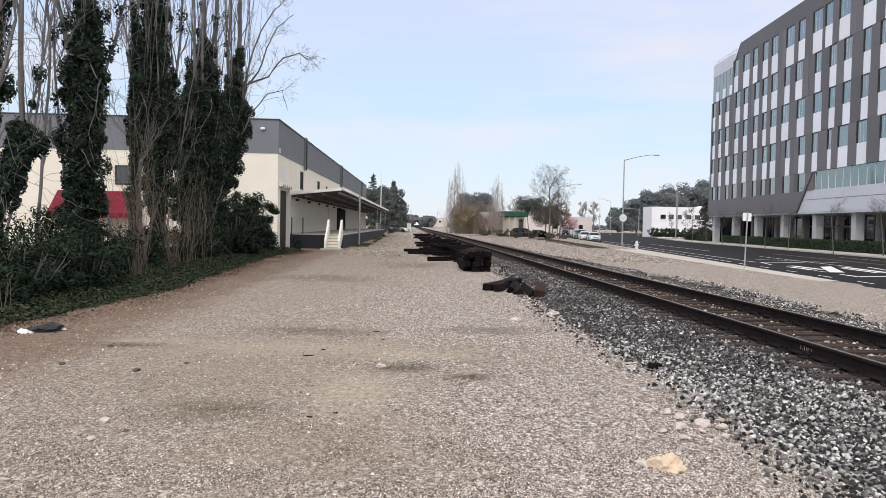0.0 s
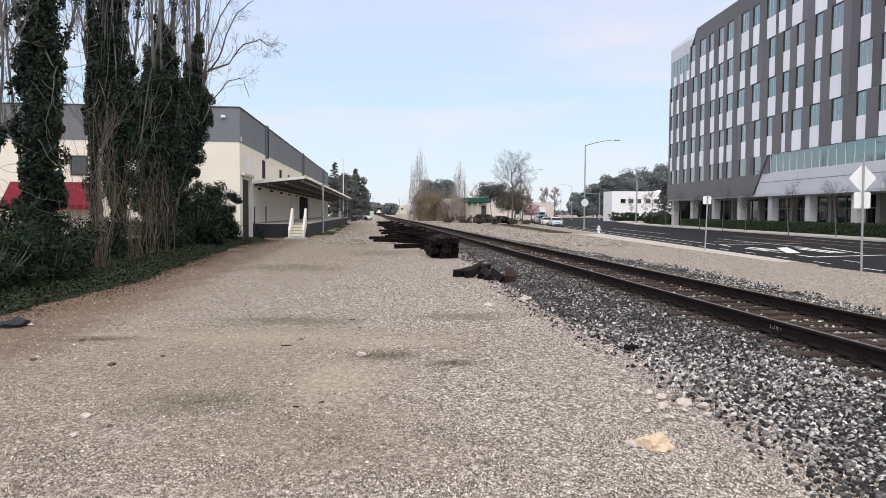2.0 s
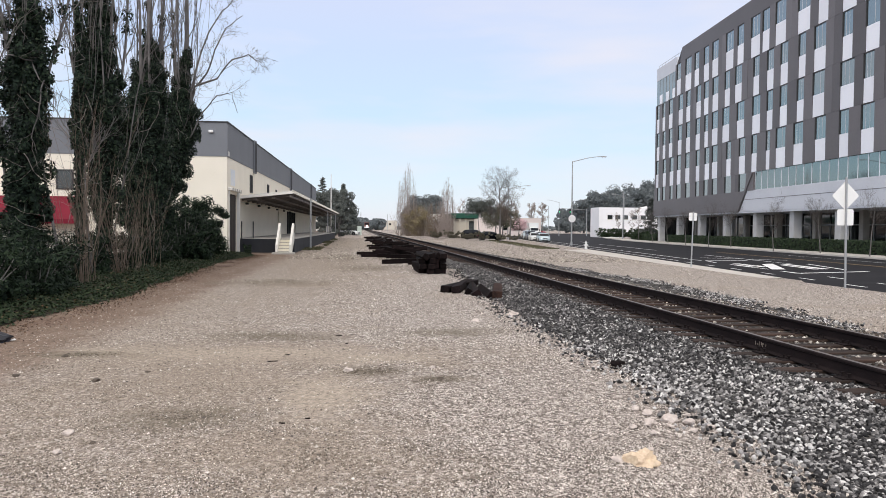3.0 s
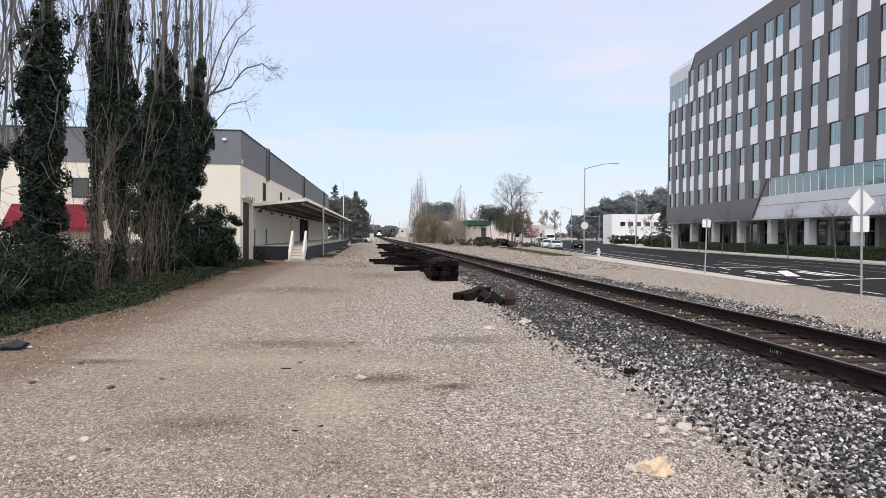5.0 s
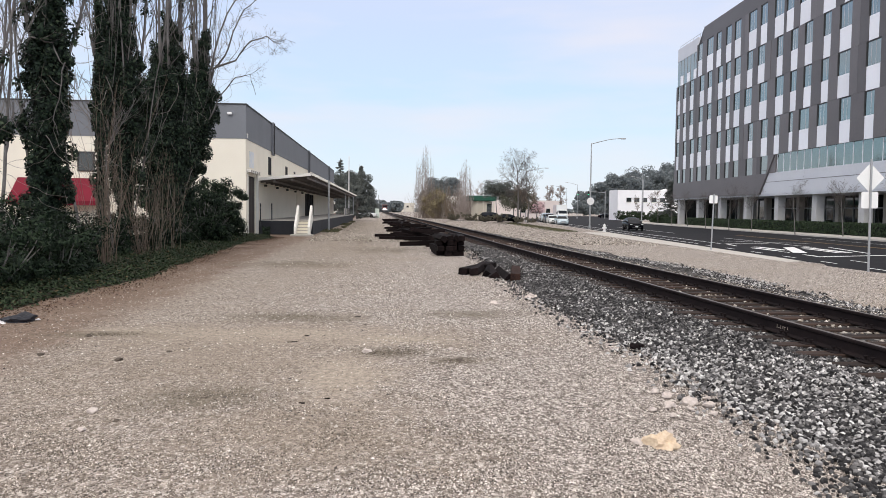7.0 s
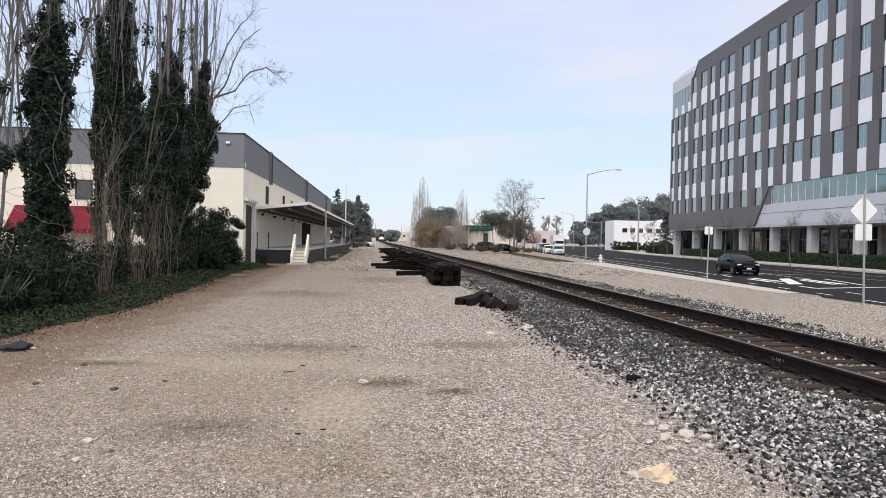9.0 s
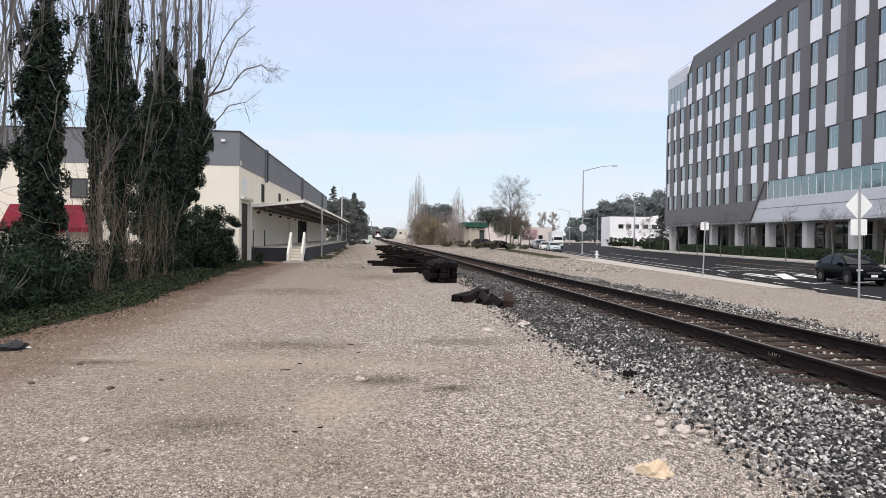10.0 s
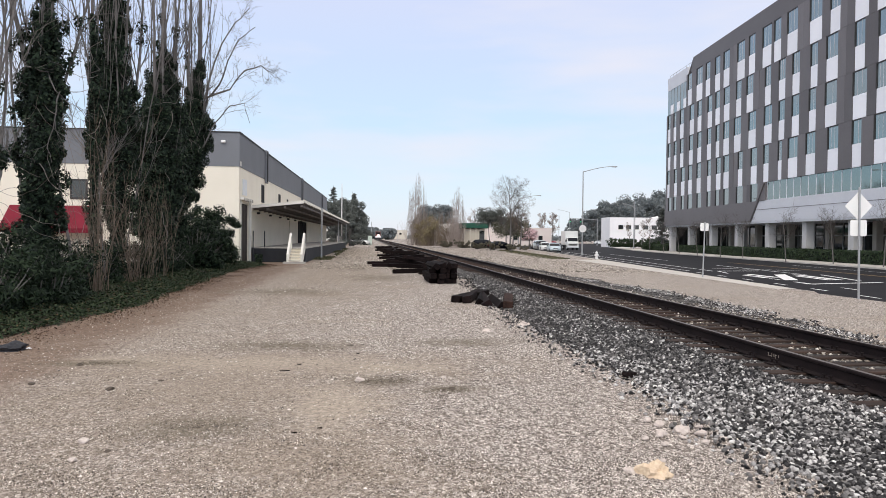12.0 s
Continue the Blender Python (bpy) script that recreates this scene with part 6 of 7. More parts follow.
def street_lamp(x, y, h, arm, rz=0.0, label="tall grey steel street lamp with a curved arm"):
    t = tagged(empty("street_lamp", pose(x, y, -0.36, 0, 0, rz)), label, "street lamp", "street lamps")
    part("base", pole_tube((0, 0, 0), (0, 0, 0.35), 0.16, 0.14), "galv", t)
    part("pole", pole_tube((0, 0, 0.3), (0, 0, h), 0.10, 0.06), "galv", t)
    w = Wood()
    pts = [Vector((arm * u, 0, h - 0.1 + 0.75 * math.sin(u * 1.45))) for u in [i / 10 for i in range(11)]]
    w.limb(pts, taper(0.05, 0.035, 11), 8)
    w.obj("arm", "galv", t)
    bm = bmesh.new()
    box(bm, arm - 0.05, arm + 0.65, -0.13, 0.13, h + 0.57, h + 0.69, bevel=0.04)
    head = part("lamp_head", bm, "galv", t)
    boxed("lens", (arm + 0.1, arm + 0.5, -0.09, 0.09, h + 0.54, h + 0.57), "clad_light", head)
    return t


lamp = street_lamp(26.58, 89.4, 10.45, 3.7)
bm = bmesh.new()
tube(bm, (0, -0.12, 3.3), (0, -0.15, 3.3), 0.46, 0.46, 28)
part("round_sign", bm, "white", lamp, "round white sign plate")
street_lamp(26.9, 130.0, 9.1, 3.4)
street_lamp(61.5, 165.0, 9.6, -3.0)
street_lamp(60.0, 215.0, 10.0, -3.6)
street_lamp(66.0, 250.0, 10.0, -3.6)
street_lamp(52.0, 140.0, 9.6, -2.6)


def sign_post(x, y, h, rx, ry, plates, label):
    t = tagged(empty("road_sign", pose(x, y, -0.42, rx, ry, 0)), label, "road sign", "road signs")
    boxed("post", (-0.03, 0.03, -0.03, 0.03, -0.1, h), "galv", t, bevel=0.008)
    for kind, z, s in plates:
        bm = bmesh.new()
        if kind == "diamond":
            box(bm, -s / 2, s / 2, 0.035, 0.042, -s / 2, s / 2, m=Matrix.Translation((0, 0, z)) @ Matrix.Rotation(radians(45), 4, "Y"))
        else:
            box(bm, -s / 2, s / 2, 0.035, 0.042, z - s * 0.46, z + s * 0.46)
        bmesh.ops.bevel(bm, geom=[e for e in bm.edges if abs(e.verts[0].co.y - e.verts[1].co.y) > 0.005], offset=0.025, segments=2, affect="EDGES")
        pl = part("plate", bm, "plate_back", t, "pale bare metal back of a sign plate")
        for dz in (-0.15, 0.15):
            bm = bmesh.new()
            tube(bm, (0, -0.045, z + dz), (0, 0.036, z + dz), 0.012, 0.012, 6)
            part("bolt", bm, "galv", pl)
    return t


M["plate_back"] = mat("bright aluminium sign back", (0.88, 0.88, 0.86), (0.80, 0.80, 0.78), 0.5, 0.0, scale=2, fine=30, bump=0.02)
sign_post(16.86, 23.8, 3.95, 0, -0.6, [("diamond", 3.30, 0.72), ("square", 2.55, 0.61)], "steel sign post with a diamond and a square plate")
sign_post(17.77, 37.6, 3.05, 0, 1.6, [("square", 2.78, 0.46)], "leaning steel sign post with a small square plate")


def hydrant(x, y):
    t = tagged(empty("fire_hydrant", pose(x, y, -0.33)), "white painted fire hydrant on the road verge", "fire hydrant")
    part("base", pole_tube((0, 0, 0), (0, 0, 0.08), 0.17, 0.17, 14), "white", t)
    part("barrel", pole_tube((0, 0, 0.06), (0, 0, 0.62), 0.12, 0.11, 14), "white", t)
    bm = bmesh.new()
    bmesh.ops.create_uvsphere(bm, u_segments=14, v_segments=8, radius=0.14)
    for v in bm.verts:
        v.co.z = max(v.co.z, 0) * 1.1 + 0.62
    part("bonnet", bm, "white", t)
    part("nut", pole_tube((0, 0, 0.75), (0, 0, 0.83), 0.035, 0.035, 5), "white", t)
    for a, b in (((-0.21, 0, 0.42), (0.21, 0, 0.42)), ((0, -0.22, 0.40), (0, 0, 0.40))):
        part("outlet", pole_tube(a, b, 0.07, 0.07, 12), "white", t)
    return t


hydrant(22.34, 70.2)

# painted lines on the road
lane_line("lane_line", 3.35, 47.5, 150)
lane_line("lane_line", 1.72, 47.5, 110, 0.12)
lane_line("lane_line", 7.3, 71, 98)
lane_line("lane_line", 7.9, 108, 116)
lane_line("lane_line", 7.7, 43.0, 58.5)
lane_line("lane_line", 11.6, -20, 66, 0.12, "mark_yellow")
lane_line("lane_line", 11.9, -20, 66, 0.12, "mark_yellow")
lane_line("lane_line", 15.1, 30, 60, 0.1)
for i in range(12):
    lane_line("lane_dash", 1.55, 45.6 - i * 3.8 - 1.35, 45.6 - i * 3.8, 0.13)
    lane_line("lane_dash", 3.3, 42.3 - i * 3.75 - 1.4, 42.3 - i * 3.75, 0.13)


def road_quad(name, pts):
    bm = bmesh.new()
    bm.faces.new([bm.verts.new((x, y, -0.412)) for x, y in pts])
    bmesh.ops.recalc_face_normals(bm, faces=bm.faces)
    for f in bm.faces:
        if f.normal.z < 0:
            f.normal_flip()
    return part(name, bm, "mark", road)


def bar(a, b, w):
    a, b = Vector(a), Vector(b)
    n = (b - a).orthogonal().normalized() * w / 2
    return [(a + n)[:], (b + n)[:], (b - n)[:], (a - n)[:]]


for a, b, w in (((23.5, 47.5), (26.8, 48.1), 0.30), ((23.5, 47.5), (22.6, 44.3), 0.16), ((21.3, 33.6), (26.2, 35.2), 0.30), ((21.6, 35.4), (21.3, 33.5), 0.2), ((28.0, 43.1), (26.0, 36.6), 0.2), ((25.5, 52.5), (30.0, 48.5), 0.22)):
    road_quad("road_mark", bar(a, b, w))
# the broad arrow and the worn letters round it
road_quad("road_arrow", [(24.8, 42.8), (25.9, 43.5), (22.8, 37.0), (22.0, 37.0)])
for a, b, w in (((23.4, 43.4), (23.1, 39.6), 0.5), ((22.5, 42.0), (22.2, 38.9), 0.4), ((26.3, 43.0), (25.4, 37.4), 0.5), ((25.4, 41.5), (24.7, 37.2), 0.35), ((22.2, 40.6), (23.6, 41.0), 0.3)):
    road_quad("road_arrow", bar(a, b, w))


# hedge and small street trees before the office
def hedge(y0, y1, seed):
    rs = np.random.RandomState(seed)
    t = tagged(empty("hedge", pose(0, 0, 0)), "clipped dark green hedge before the office columns", "hedge")
    bm = bmesh.new()
    prev = None
    ys = np.arange(y0, y1, 3.0)
    for y in ys:
        f = road_far(y)
        row = [bm.verts.new((f + dx, y, z)) for dx, z in ((2.75, -0.3), (2.75, 0.6), (3.0, 0.75), (4.3, 0.75), (4.6, 0.6), (4.6, -0.3))]
        if prev:
            for i in range(5):
                bm.faces.new((prev[i], prev[i + 1], row[i + 1], row[i]))
        prev = row
    bmesh.ops.recalc_face_normals(bm, faces=bm.faces)
    # near-black filler painted as the shade inside the hedge
    part("hedge_core", bm, "inner_shade", t)
    P, N = [], []
    for _ in range(int((y1 - y0) * 260)):
        y = rs.uniform(y0, y1)
        f = road_far(y)
        lump = 0.10 * noise.noise((y * 0.9, 0, 1)) + 0.05 * noise.noise((y * 2.7, 3, 1))
        if rs.uniform() < 0.6:
            P.append((f + 2.72 + rs.uniform(-0.08, 0.1), y, -0.28 + rs.uniform(0, 1.1 + lump)))
            N.append((-1, 0, 0.4))
        else:
            P.append((f + rs.uniform(2.7, 4.4), y, 0.82 + lump + rs.uniform(-0.06, 0.06)))
            N.append((-0.2, 0, 1))
    V, F = leaves(P, N, 0.10, rs)
    leaf_obj("foliage", V, F, "hedge", t)


hedge(10, 112, 81)
hedge(118, 140, 82)


def bare_tree(name, x, y, z, h, seed, label, trunk=0.05, spread=0.75, clear=0.35, count=12, depth=2, lean=0.0, length=1.6, group="", rmin=0.008, material="twig", lift=0.10):
    rg = random.Random(seed)
    t = tagged(empty(name, pose(x, y, z)), label, "tree", group)
    w = Wood()
    q = wander(rg, (0, 0, -0.1), (lean, 0, 1), h, 10, 0.05, 0.05)
    w.limb(q, taper(trunk, trunk * 0.25, len(q)), 7)
    w.obj("trunk", "bark", t)
    w = Wood()
    branch_out(w, rg, q, trunk * 0.9, depth, count, length, spread, lift, 0.2, (clear, 1.0), 4, rmin)
    w.obj("crown", material, t)
    return t


for i, (x, y, ln) in enumerate(((39.2, 52.5, 0.1), (40.23, 60.1, -0.03), (40.6, 68.0, -0.08), (42.3, 79.5, -0.05), (42.4, 85.0, -0.1), (43.2, 93.0, -0.08), (45.0, 102.7, -0.1), (46.5, 112.0, -0.08))):
    bare_tree("street_tree", x, y, -0.28, 4.2, 90 + i, "young bare street tree before the hedge", 0.055, 0.80, 0.40, 11, 2, ln, 2.3, "young street trees", 0.006, "twig_dark")

# ---- vehicles ----
M["tyre"] = mat("tyre rubber", (0.02, 0.02, 0.021), (0.014, 0.014, 0.015), 0.85)
M["rim"] = mat("alloy rim", (0.16, 0.16, 0.165), (0.10, 0.10, 0.105), 0.4, 0.5)
M["paint_dark"] = mat("dark blue black car paint", (0.0025, 0.003, 0.005), (0.002, 0.0025, 0.004), 0.2, bump=0, spec=0.05, coat=0.0)
M["paint_silver"] = mat("pale silver car paint", (0.56, 0.66, 0.72), (0.52, 0.62, 0.67), 0.3, 0.2, bump=0, coat=0.5)
M["paint_white"] = mat("white car paint", (0.74, 0.76, 0.76), (0.70, 0.72, 0.72), 0.3, bump=0, coat=0.5)
M["paint_blue"] = mat("dark blue car paint", (0.05, 0.07, 0.11), (0.04, 0.06, 0.10), 0.3, bump=0, coat=0.5)
M["paint_red"] = mat("red car paint", (0.25, 0.02, 0.03), (0.2, 0.015, 0.025), 0.3, bump=0, coat=0.5)
M["carglass"] = glass_mat("car window glass", (0.006, 0.009, 0.014), 0.03, 0.22, 0.0)
M["headlight"] = mat("clear headlamp", (0.65, 0.68, 0.70), (0.55, 0.58, 0.60), 0.15, 0.3, bump=0, spec=0.8)


def loft(bm, stations):
    """Rings of equal length joined into a closed skin."""
    rings = [[bm.verts.new(p) for p in ring] for ring in stations]
    k = len(rings[0])
    for a, b in zip(rings, rings[1:]):
        for i in range(k):
            bm.faces.new((a[i], a[(i + 1) % k], b[(i + 1) % k], b[i]))
    bm.faces.new(rings[0][::-1])
    bm.faces.new(rings[-1])
    bmesh.ops.recalc_face_normals(bm, faces=bm.faces)


def car(name, paint, label, suv=False, length=4.55, group="", wide=1.0):
    """A car at the origin, on z = 0, its front towards -y."""
    t = tagged(empty(name), label, "car", group)
    hl = length / 2
    up = 0.22 if suv else 0.0
    body = [(0.0, 0.60, 0.36, 0.60 + up), (0.05, 0.72, 0.26, 0.70 + up), (0.16, 0.80, 0.22, 0.78 + up), (0.40, 0.855, 0.20, 0.86 + up), (0.8, 0.875, 0.20, 0.92 + up), (1.15, 0.88, 0.19, 0.965 + up), (1.8, 0.885, 0.19, 0.985 + up), (2.6, 0.885, 0.19, 1.0 + up), (3.5, 0.88, 0.19, 1.02 + up),
            (4.0, 0.86, 0.20, (1.02 if not suv else 1.04) + up), (4.3, 0.82, 0.24, (1.0 if not suv else 1.03) + up), (4.46, 0.76, 0.28, 0.88 + up), (4.55, 0.68, 0.36, 0.70 + up)]
    st = []
    for s, w, z0, z1 in body:
        y = s / 4.55 * length - hl
        zm = z0 + (z1 - z0) * 0.55
        right = [(w * 0.90, z0), (w * 0.985, z0 + 0.08), (w, zm), (w * 0.965, z1 - 0.07), (w * 0.86, z1), (w * 0.4, z1 + 0.025)]
        st.append([(x, y, z) for x, z in right] + [(-x, y, z) for x, z in reversed(right)])
    bm = bmesh.new()
    loft(bm, st)
    bd = part("body", bm, paint, t, smooth=True)
    # greenhouse: glass and painted roof, pillars between them
    line = ((0.98, 0.0), (1.22, 0.17), (1.5, 0.31), (1.8, 0.43), (2.1, 0.49), (2.5, 0.51), (2.9, 0.495), (3.25, 0.44), (3.55, 0.33), (3.8, 0.19), (4.05, 0.03)) if not suv else ((0.98, 0.0), (1.25, 0.2), (1.6, 0.42), (1.95, 0.52), (2.4, 0.55), (3.0, 0.55), (3.6, 0.53), (4.0, 0.46), (4.2, 0.3), (4.4, 0.03))
    w0, w1 = (1.74, 3.22) if not suv else (1.72, 3.98)
    n = 36
    rows = []
    for i in range(n + 1):
        s = line[0][0] + (line[-1][0] - line[0][0]) * i / n
        h = sum(lerp_steps(s + d, line) for d in (-0.14, -0.07, 0.0, 0.07, 0.14)) / 5
        y = s / 4.55 * length - hl
        z0 = 0.955 + up
        k = min(1.0, h / 0.5)
        half = [(0.845, z0), (0.845 - 0.06 * k, z0 + 0.45 * h), (0.845 - 0.135 * k, z0 + 0.80 * h), (0.80 - 0.20 * k, z0 + 0.93 * h), (0.60 - 0.16 * k, z0 + 0.985 * h), (0.24, z0 + h)]
        rows.append((s, [(x, y, z) for x, z in half] + [(-x, y, z) for x, z in reversed(half)]))
    skins = {"window": bmesh.new(), "roof": bmesh.new()}
    for (s, ra), (sb, rb) in zip(rows, rows[1:]):
        for j in range(11):
            jj = min(j, 10 - j)
            painted = jj == 2 or (w0 < s < w1 and jj >= 2) or (jj < 2 and (2.42 < s < 2.54 or s < 1.16 or s > (3.52 if not suv else 4.0)))
            bm = skins["roof" if painted else "window"]
            bm.faces.new([bm.verts.new(p) for p in (ra[j], ra[j + 1], rb[j + 1], rb[j])])
    for nm, bm in skins.items():
        bmesh.ops.remove_doubles(bm, verts=bm.verts, dist=0.0005)
        bmesh.ops.recalc_face_normals(bm, faces=bm.faces)
        part(nm, bm, "carglass" if nm == "window" else paint, t, "dark tinted car glass" if nm == "window" else "", smooth=True)
    for sx in (-1, 1):
        bm = bmesh.new()
        box(bm, sx * 0.90 - 0.09, sx * 0.90 + 0.09, -hl + 1.42, -hl + 1.56, 0.92 + up, 1.05 + up, bevel=0.03)
        part("mirror", bm, paint, t)
        bm = bmesh.new()
        box(bm, sx * 0.62 - 0.15, sx * 0.62 + 0.15, -hl + 0.06, -hl + 0.30, 0.66 + up * 0.8, 0.765 + up * 0.8, bevel=0.03)
        part("headlight", bm, "headlight", t, "clear headlight")
        bm = bmesh.new()
        box(bm, sx * 0.62 - 0.14, sx * 0.62 + 0.14, hl - 0.16, hl - 0.02, 0.70 + up, 0.84 + up, bevel=0.02)
        part("tail_light", bm, "red", t, "red tail light")
        for s in (0.86, 3.56):
            y = s / 4.55 * length - hl
            r = 0.32 if not suv else 0.36
            bm = bmesh.new()
            tube(bm, (sx * 0.70, y, r), (sx * 0.889, y, r), r, r, 20)
            wh = part("wheel", bm, "tyre", t, "black rubber tyre")
            # near-black disc painted as the shaded gap round the tyre
            bm = bmesh.new()
            tube(bm, (sx * 0.72, y, r + 0.03), (sx * 0.8855, y, r + 0.03), r + 0.055, r + 0.055, 24)
            part("arch_shade", bm, "black_void", t)
            bm = bmesh.new()
            tube(bm, (sx * 0.86, y, r), (sx * 0.899, y, r), r * 0.58, r * 0.54, 16)
            part("rim", bm, "rim", wh)
    boxed("grille", (-0.36, 0.36, -hl - 0.012, -hl + 0.06, 0.56 + up, 0.66 + up), "dark_steel", t, bevel=0.01)
    boxed("bumper_intake", (-0.5, 0.5, -hl - 0.006, -hl + 0.1, 0.30, 0.40), "dark_steel", t, bevel=0.01)
    boxed("licence_plate", (-0.16, 0.16, -hl - 0.03, -hl - 0.01, 0.42 + up * 0.5, 0.53 + up * 0.5), "white", t)
    if wide != 1.0:
        for o in t.children_recursive:
            for v in o.data.vertices:
                v.co.x *= wide
    return t


HEAD = -6.7
dark_sedan = car("sedan", "paint_dark", "dark blue black sedan driving along the road", length=4.2, wide=0.94)


def place_car(ob, off, y, heading=HEAD):
    ob.matrix_basis = pose(road_edge(y) + off, y, -0.42, 0, 0, heading)
    return ob


place_car(car("sedan", "paint_silver", "pale silver sedan parked at the kerb", group="parked cars"), 1.25, 111)
place_car(car("sedan", "paint_white", "white sedan parked at the kerb", group="parked cars"), 0.9, 119)
place_car(car("suv", "paint_blue", "dark blue suv parked at the kerb", True, 4.7, "parked cars"), 1.3, 127)
place_car(car("suv", "paint_silver", "pale silver suv parked at the kerb", True, 4.7, "parked cars"), 1.7, 135)
place_car(car("sedan", "paint_dark", "dark sedan parked at the kerb", group="parked cars"), 2.4, 143)
place_car(car("sedan", "paint_white", "white sedan parked at the kerb", group="parked cars"), 3.2, 152)
# cars in the lots further off
for x, y, pt, hd, sv in ((20.3, 127, "paint_dark", 85, True), (22.5, 124, "paint_dark", 95, False), (-1.75, 150, "paint_white", 70, False), (66, 262, "paint_red", 75, True), (58, 270, "paint_white", 80, False), (52, 245, "paint_white", 0, False), (56, 232, "paint_silver", -10, True), (47, 250, "paint_dark", 0, False)):
    c = car("suv" if sv else "sedan", pt, "%s parked in the distance" % {"paint_dark": "dark car", "paint_silver": "silver car", "paint_white": "white car", "paint_red": "red car"}[pt], sv, 4.6, "distant cars")
    c.matrix_basis = pose(x, y, -0.40 if x > 24 else ground_z(x, y), 0, 0, hd)
cross_car = car("suv", "paint_white", "white suv crossing at the junction", True, 4.7)
cross_dark = car("sedan", "paint_dark", "dark sedan crossing at the junction", False, 4.7)


def box_truck():
    t = tagged(empty("box_truck"), "white box truck with a tall cargo body", "truck")
    boxed("cargo_box", (-1.2, 1.2, -1.3, 4.2, 0.95, 3.55), "paint_white", t, bevel=0.04)
    bm = bmesh.new()
    st = []
    for y, z0, z1, w in ((-3.2, 0.45, 1.35, 1.02), (-3.0, 0.42, 1.65, 1.06), (-2.55, 0.42, 2.30, 1.02), (-2.2, 0.42, 2.42, 1.0), (-1.42, 0.42, 2.42, 1.0)):
        st.append([(w, y, z0), (w, y, z0 + (z1 - z0) * 0.6), (w * 0.94, y, z1), (-w * 0.94, y, z1), (-w, y, z0 + (z1 - z0) * 0.6), (-w, y, z0)])
    loft(bm, st)
    cab = part("cab", bm, "paint_white", t)
    bm = bmesh.new()
    prism(bm, [(-3.05, 1.62), (-2.58, 2.28), (-2.54, 2.26), (-3.0, 1.60)], "x", -0.9, 0.9)
    part("windscreen", bm, "carglass", cab)
    boxed("grille", (-0.7, 0.7, -3.24, -3.18, 0.85, 1.10), "dark_steel", cab)
    boxed("bumper", (-1.05, 1.05, -3.3, -3.15, 0.42, 0.68), "clad_mid", t, bevel=0.03)
    for sx in (-1, 1):
        boxed("headlight", (sx * 0.83 - 0.15, sx * 0.83 + 0.15, -3.23, -3.12, 0.88, 1.08), "headlight", cab)
        boxed("side_window", (sx * 1.0 - 0.03, sx * 1.0 + 0.03, -2.6, -1.7, 1.6, 2.15), "carglass", cab)
        boxed("mirror", (sx * 1.25 - 0.1, sx * 1.25 + 0.1, -2.75, -2.68, 1.5, 1.95), "dark_steel", cab)
        for y in (-2.2, 2.7):
            bm = bmesh.new()
            tube(bm, (sx * 0.75, y, 0.42), (sx * 1.02, y, 0.42), 0.42, 0.42, 18)
            wh = part("wheel", bm, "tyre", t)
            bm = bmesh.new()
            tube(bm, (sx * 1.0, y, 0.42), (sx * 1.03, y, 0.42), 0.24, 0.22, 14)
            part("rim", bm, "white", wh)
    boxed("chassis", (-0.5, 0.5, -2.6, 4.0, 0.55, 0.95), "dark_steel", t)
    return t


truck = box_truck()
M["train_red"] = mat("red locomotive paint", (0.10, 0.045, 0.04), (0.075, 0.032, 0.03), 0.5)
M["lamp_glow"] = glow_mat("locomotive headlight", (1.0, 0.90, 0.78), 60.0)


def locomotive():
    t = tagged(empty("locomotive"), "red and white locomotive with its headlight lit", "train")
    bm = bmesh.new()
    prism(bm, [(0.0, 0.9), (-0.2, 2.4), (1.3, 2.6), (2.0, 4.2), (2.4, 4.5), (18, 4.5), (18, 0.9)], "x", -1.5, 1.5)
    part("body", bm, "train_red", t)
    boxed("nose_band", (-1.52, 1.52, -0.28, -0.02, 1.0, 1.7), "white", t)
    boxed("windscreen", (-1.2, 1.2, 1.35, 1.9, 3.1, 3.9), "carglass", t, m=pose(0, -0.02, 0))
    boxed("frame", (-1.45, 1.45, 0.0, 18, 0.35, 0.9), "dark_steel", t)
    for sx in (-0.28, 0.28):
        bm = bmesh.new()
        tube(bm, (sx, -0.30, 2.15), (sx, -0.22, 2.15), 0.19, 0.19, 16)
        part("headlight", bm, "lamp_glow", t, "lit headlight")
    for y in (2.0, 4.0, 6.0, 12.5, 14.5, 16.5):
        for sx in (-1, 1):
            bm = bmesh.new()
            tube(bm, (sx * 0.70, y, 0.46), (sx * 0.82, y, 0.46), 0.46, 0.46, 16)
            part("wheel", bm, "dark_steel", t)
    return t


train = locomotive()


# ---- distance ----
def simple_building(name, x0, x1, y0, y1, z0, z1, wall, label, roof="concrete", windows=(), parapet=0.3, rz=0.0):
    """A building seen from afar: walls, a roof, and windows given as (u, z, width, height) on its near face."""
    t = tagged(empty(name, pose(x0, y0, 0, 0, 0, rz)), label, "building")
    w, d = x1 - x0, y1 - y0
    boxed("wall", (0, w, 0, 0.3, z0, z1), wall, t)
    boxed("wall", (0, w, d - 0.3, d, z0, z1), wall, t)
    boxed("wall", (0, 0.3, 0.3, d - 0.3, z0, z1), wall, t)
    boxed("wall", (w - 0.3, w, 0.3, d - 0.3, z0, z1), wall, t)
    boxed("roof", (0.3, w - 0.3, 0.3, d - 0.3, z1 - parapet - 0.2, z1 - parapet), roof, t)
    for u, z, ww, hh in windows:
        win = boxed("window", (u, u + ww, -0.02, 0.05, z, z + hh), "glass_dark", t)
        boxed("sill", (u - 0.1, u + ww + 0.1, -0.12, -0.02, z - 0.12, z), "white_paint", win)
    return t


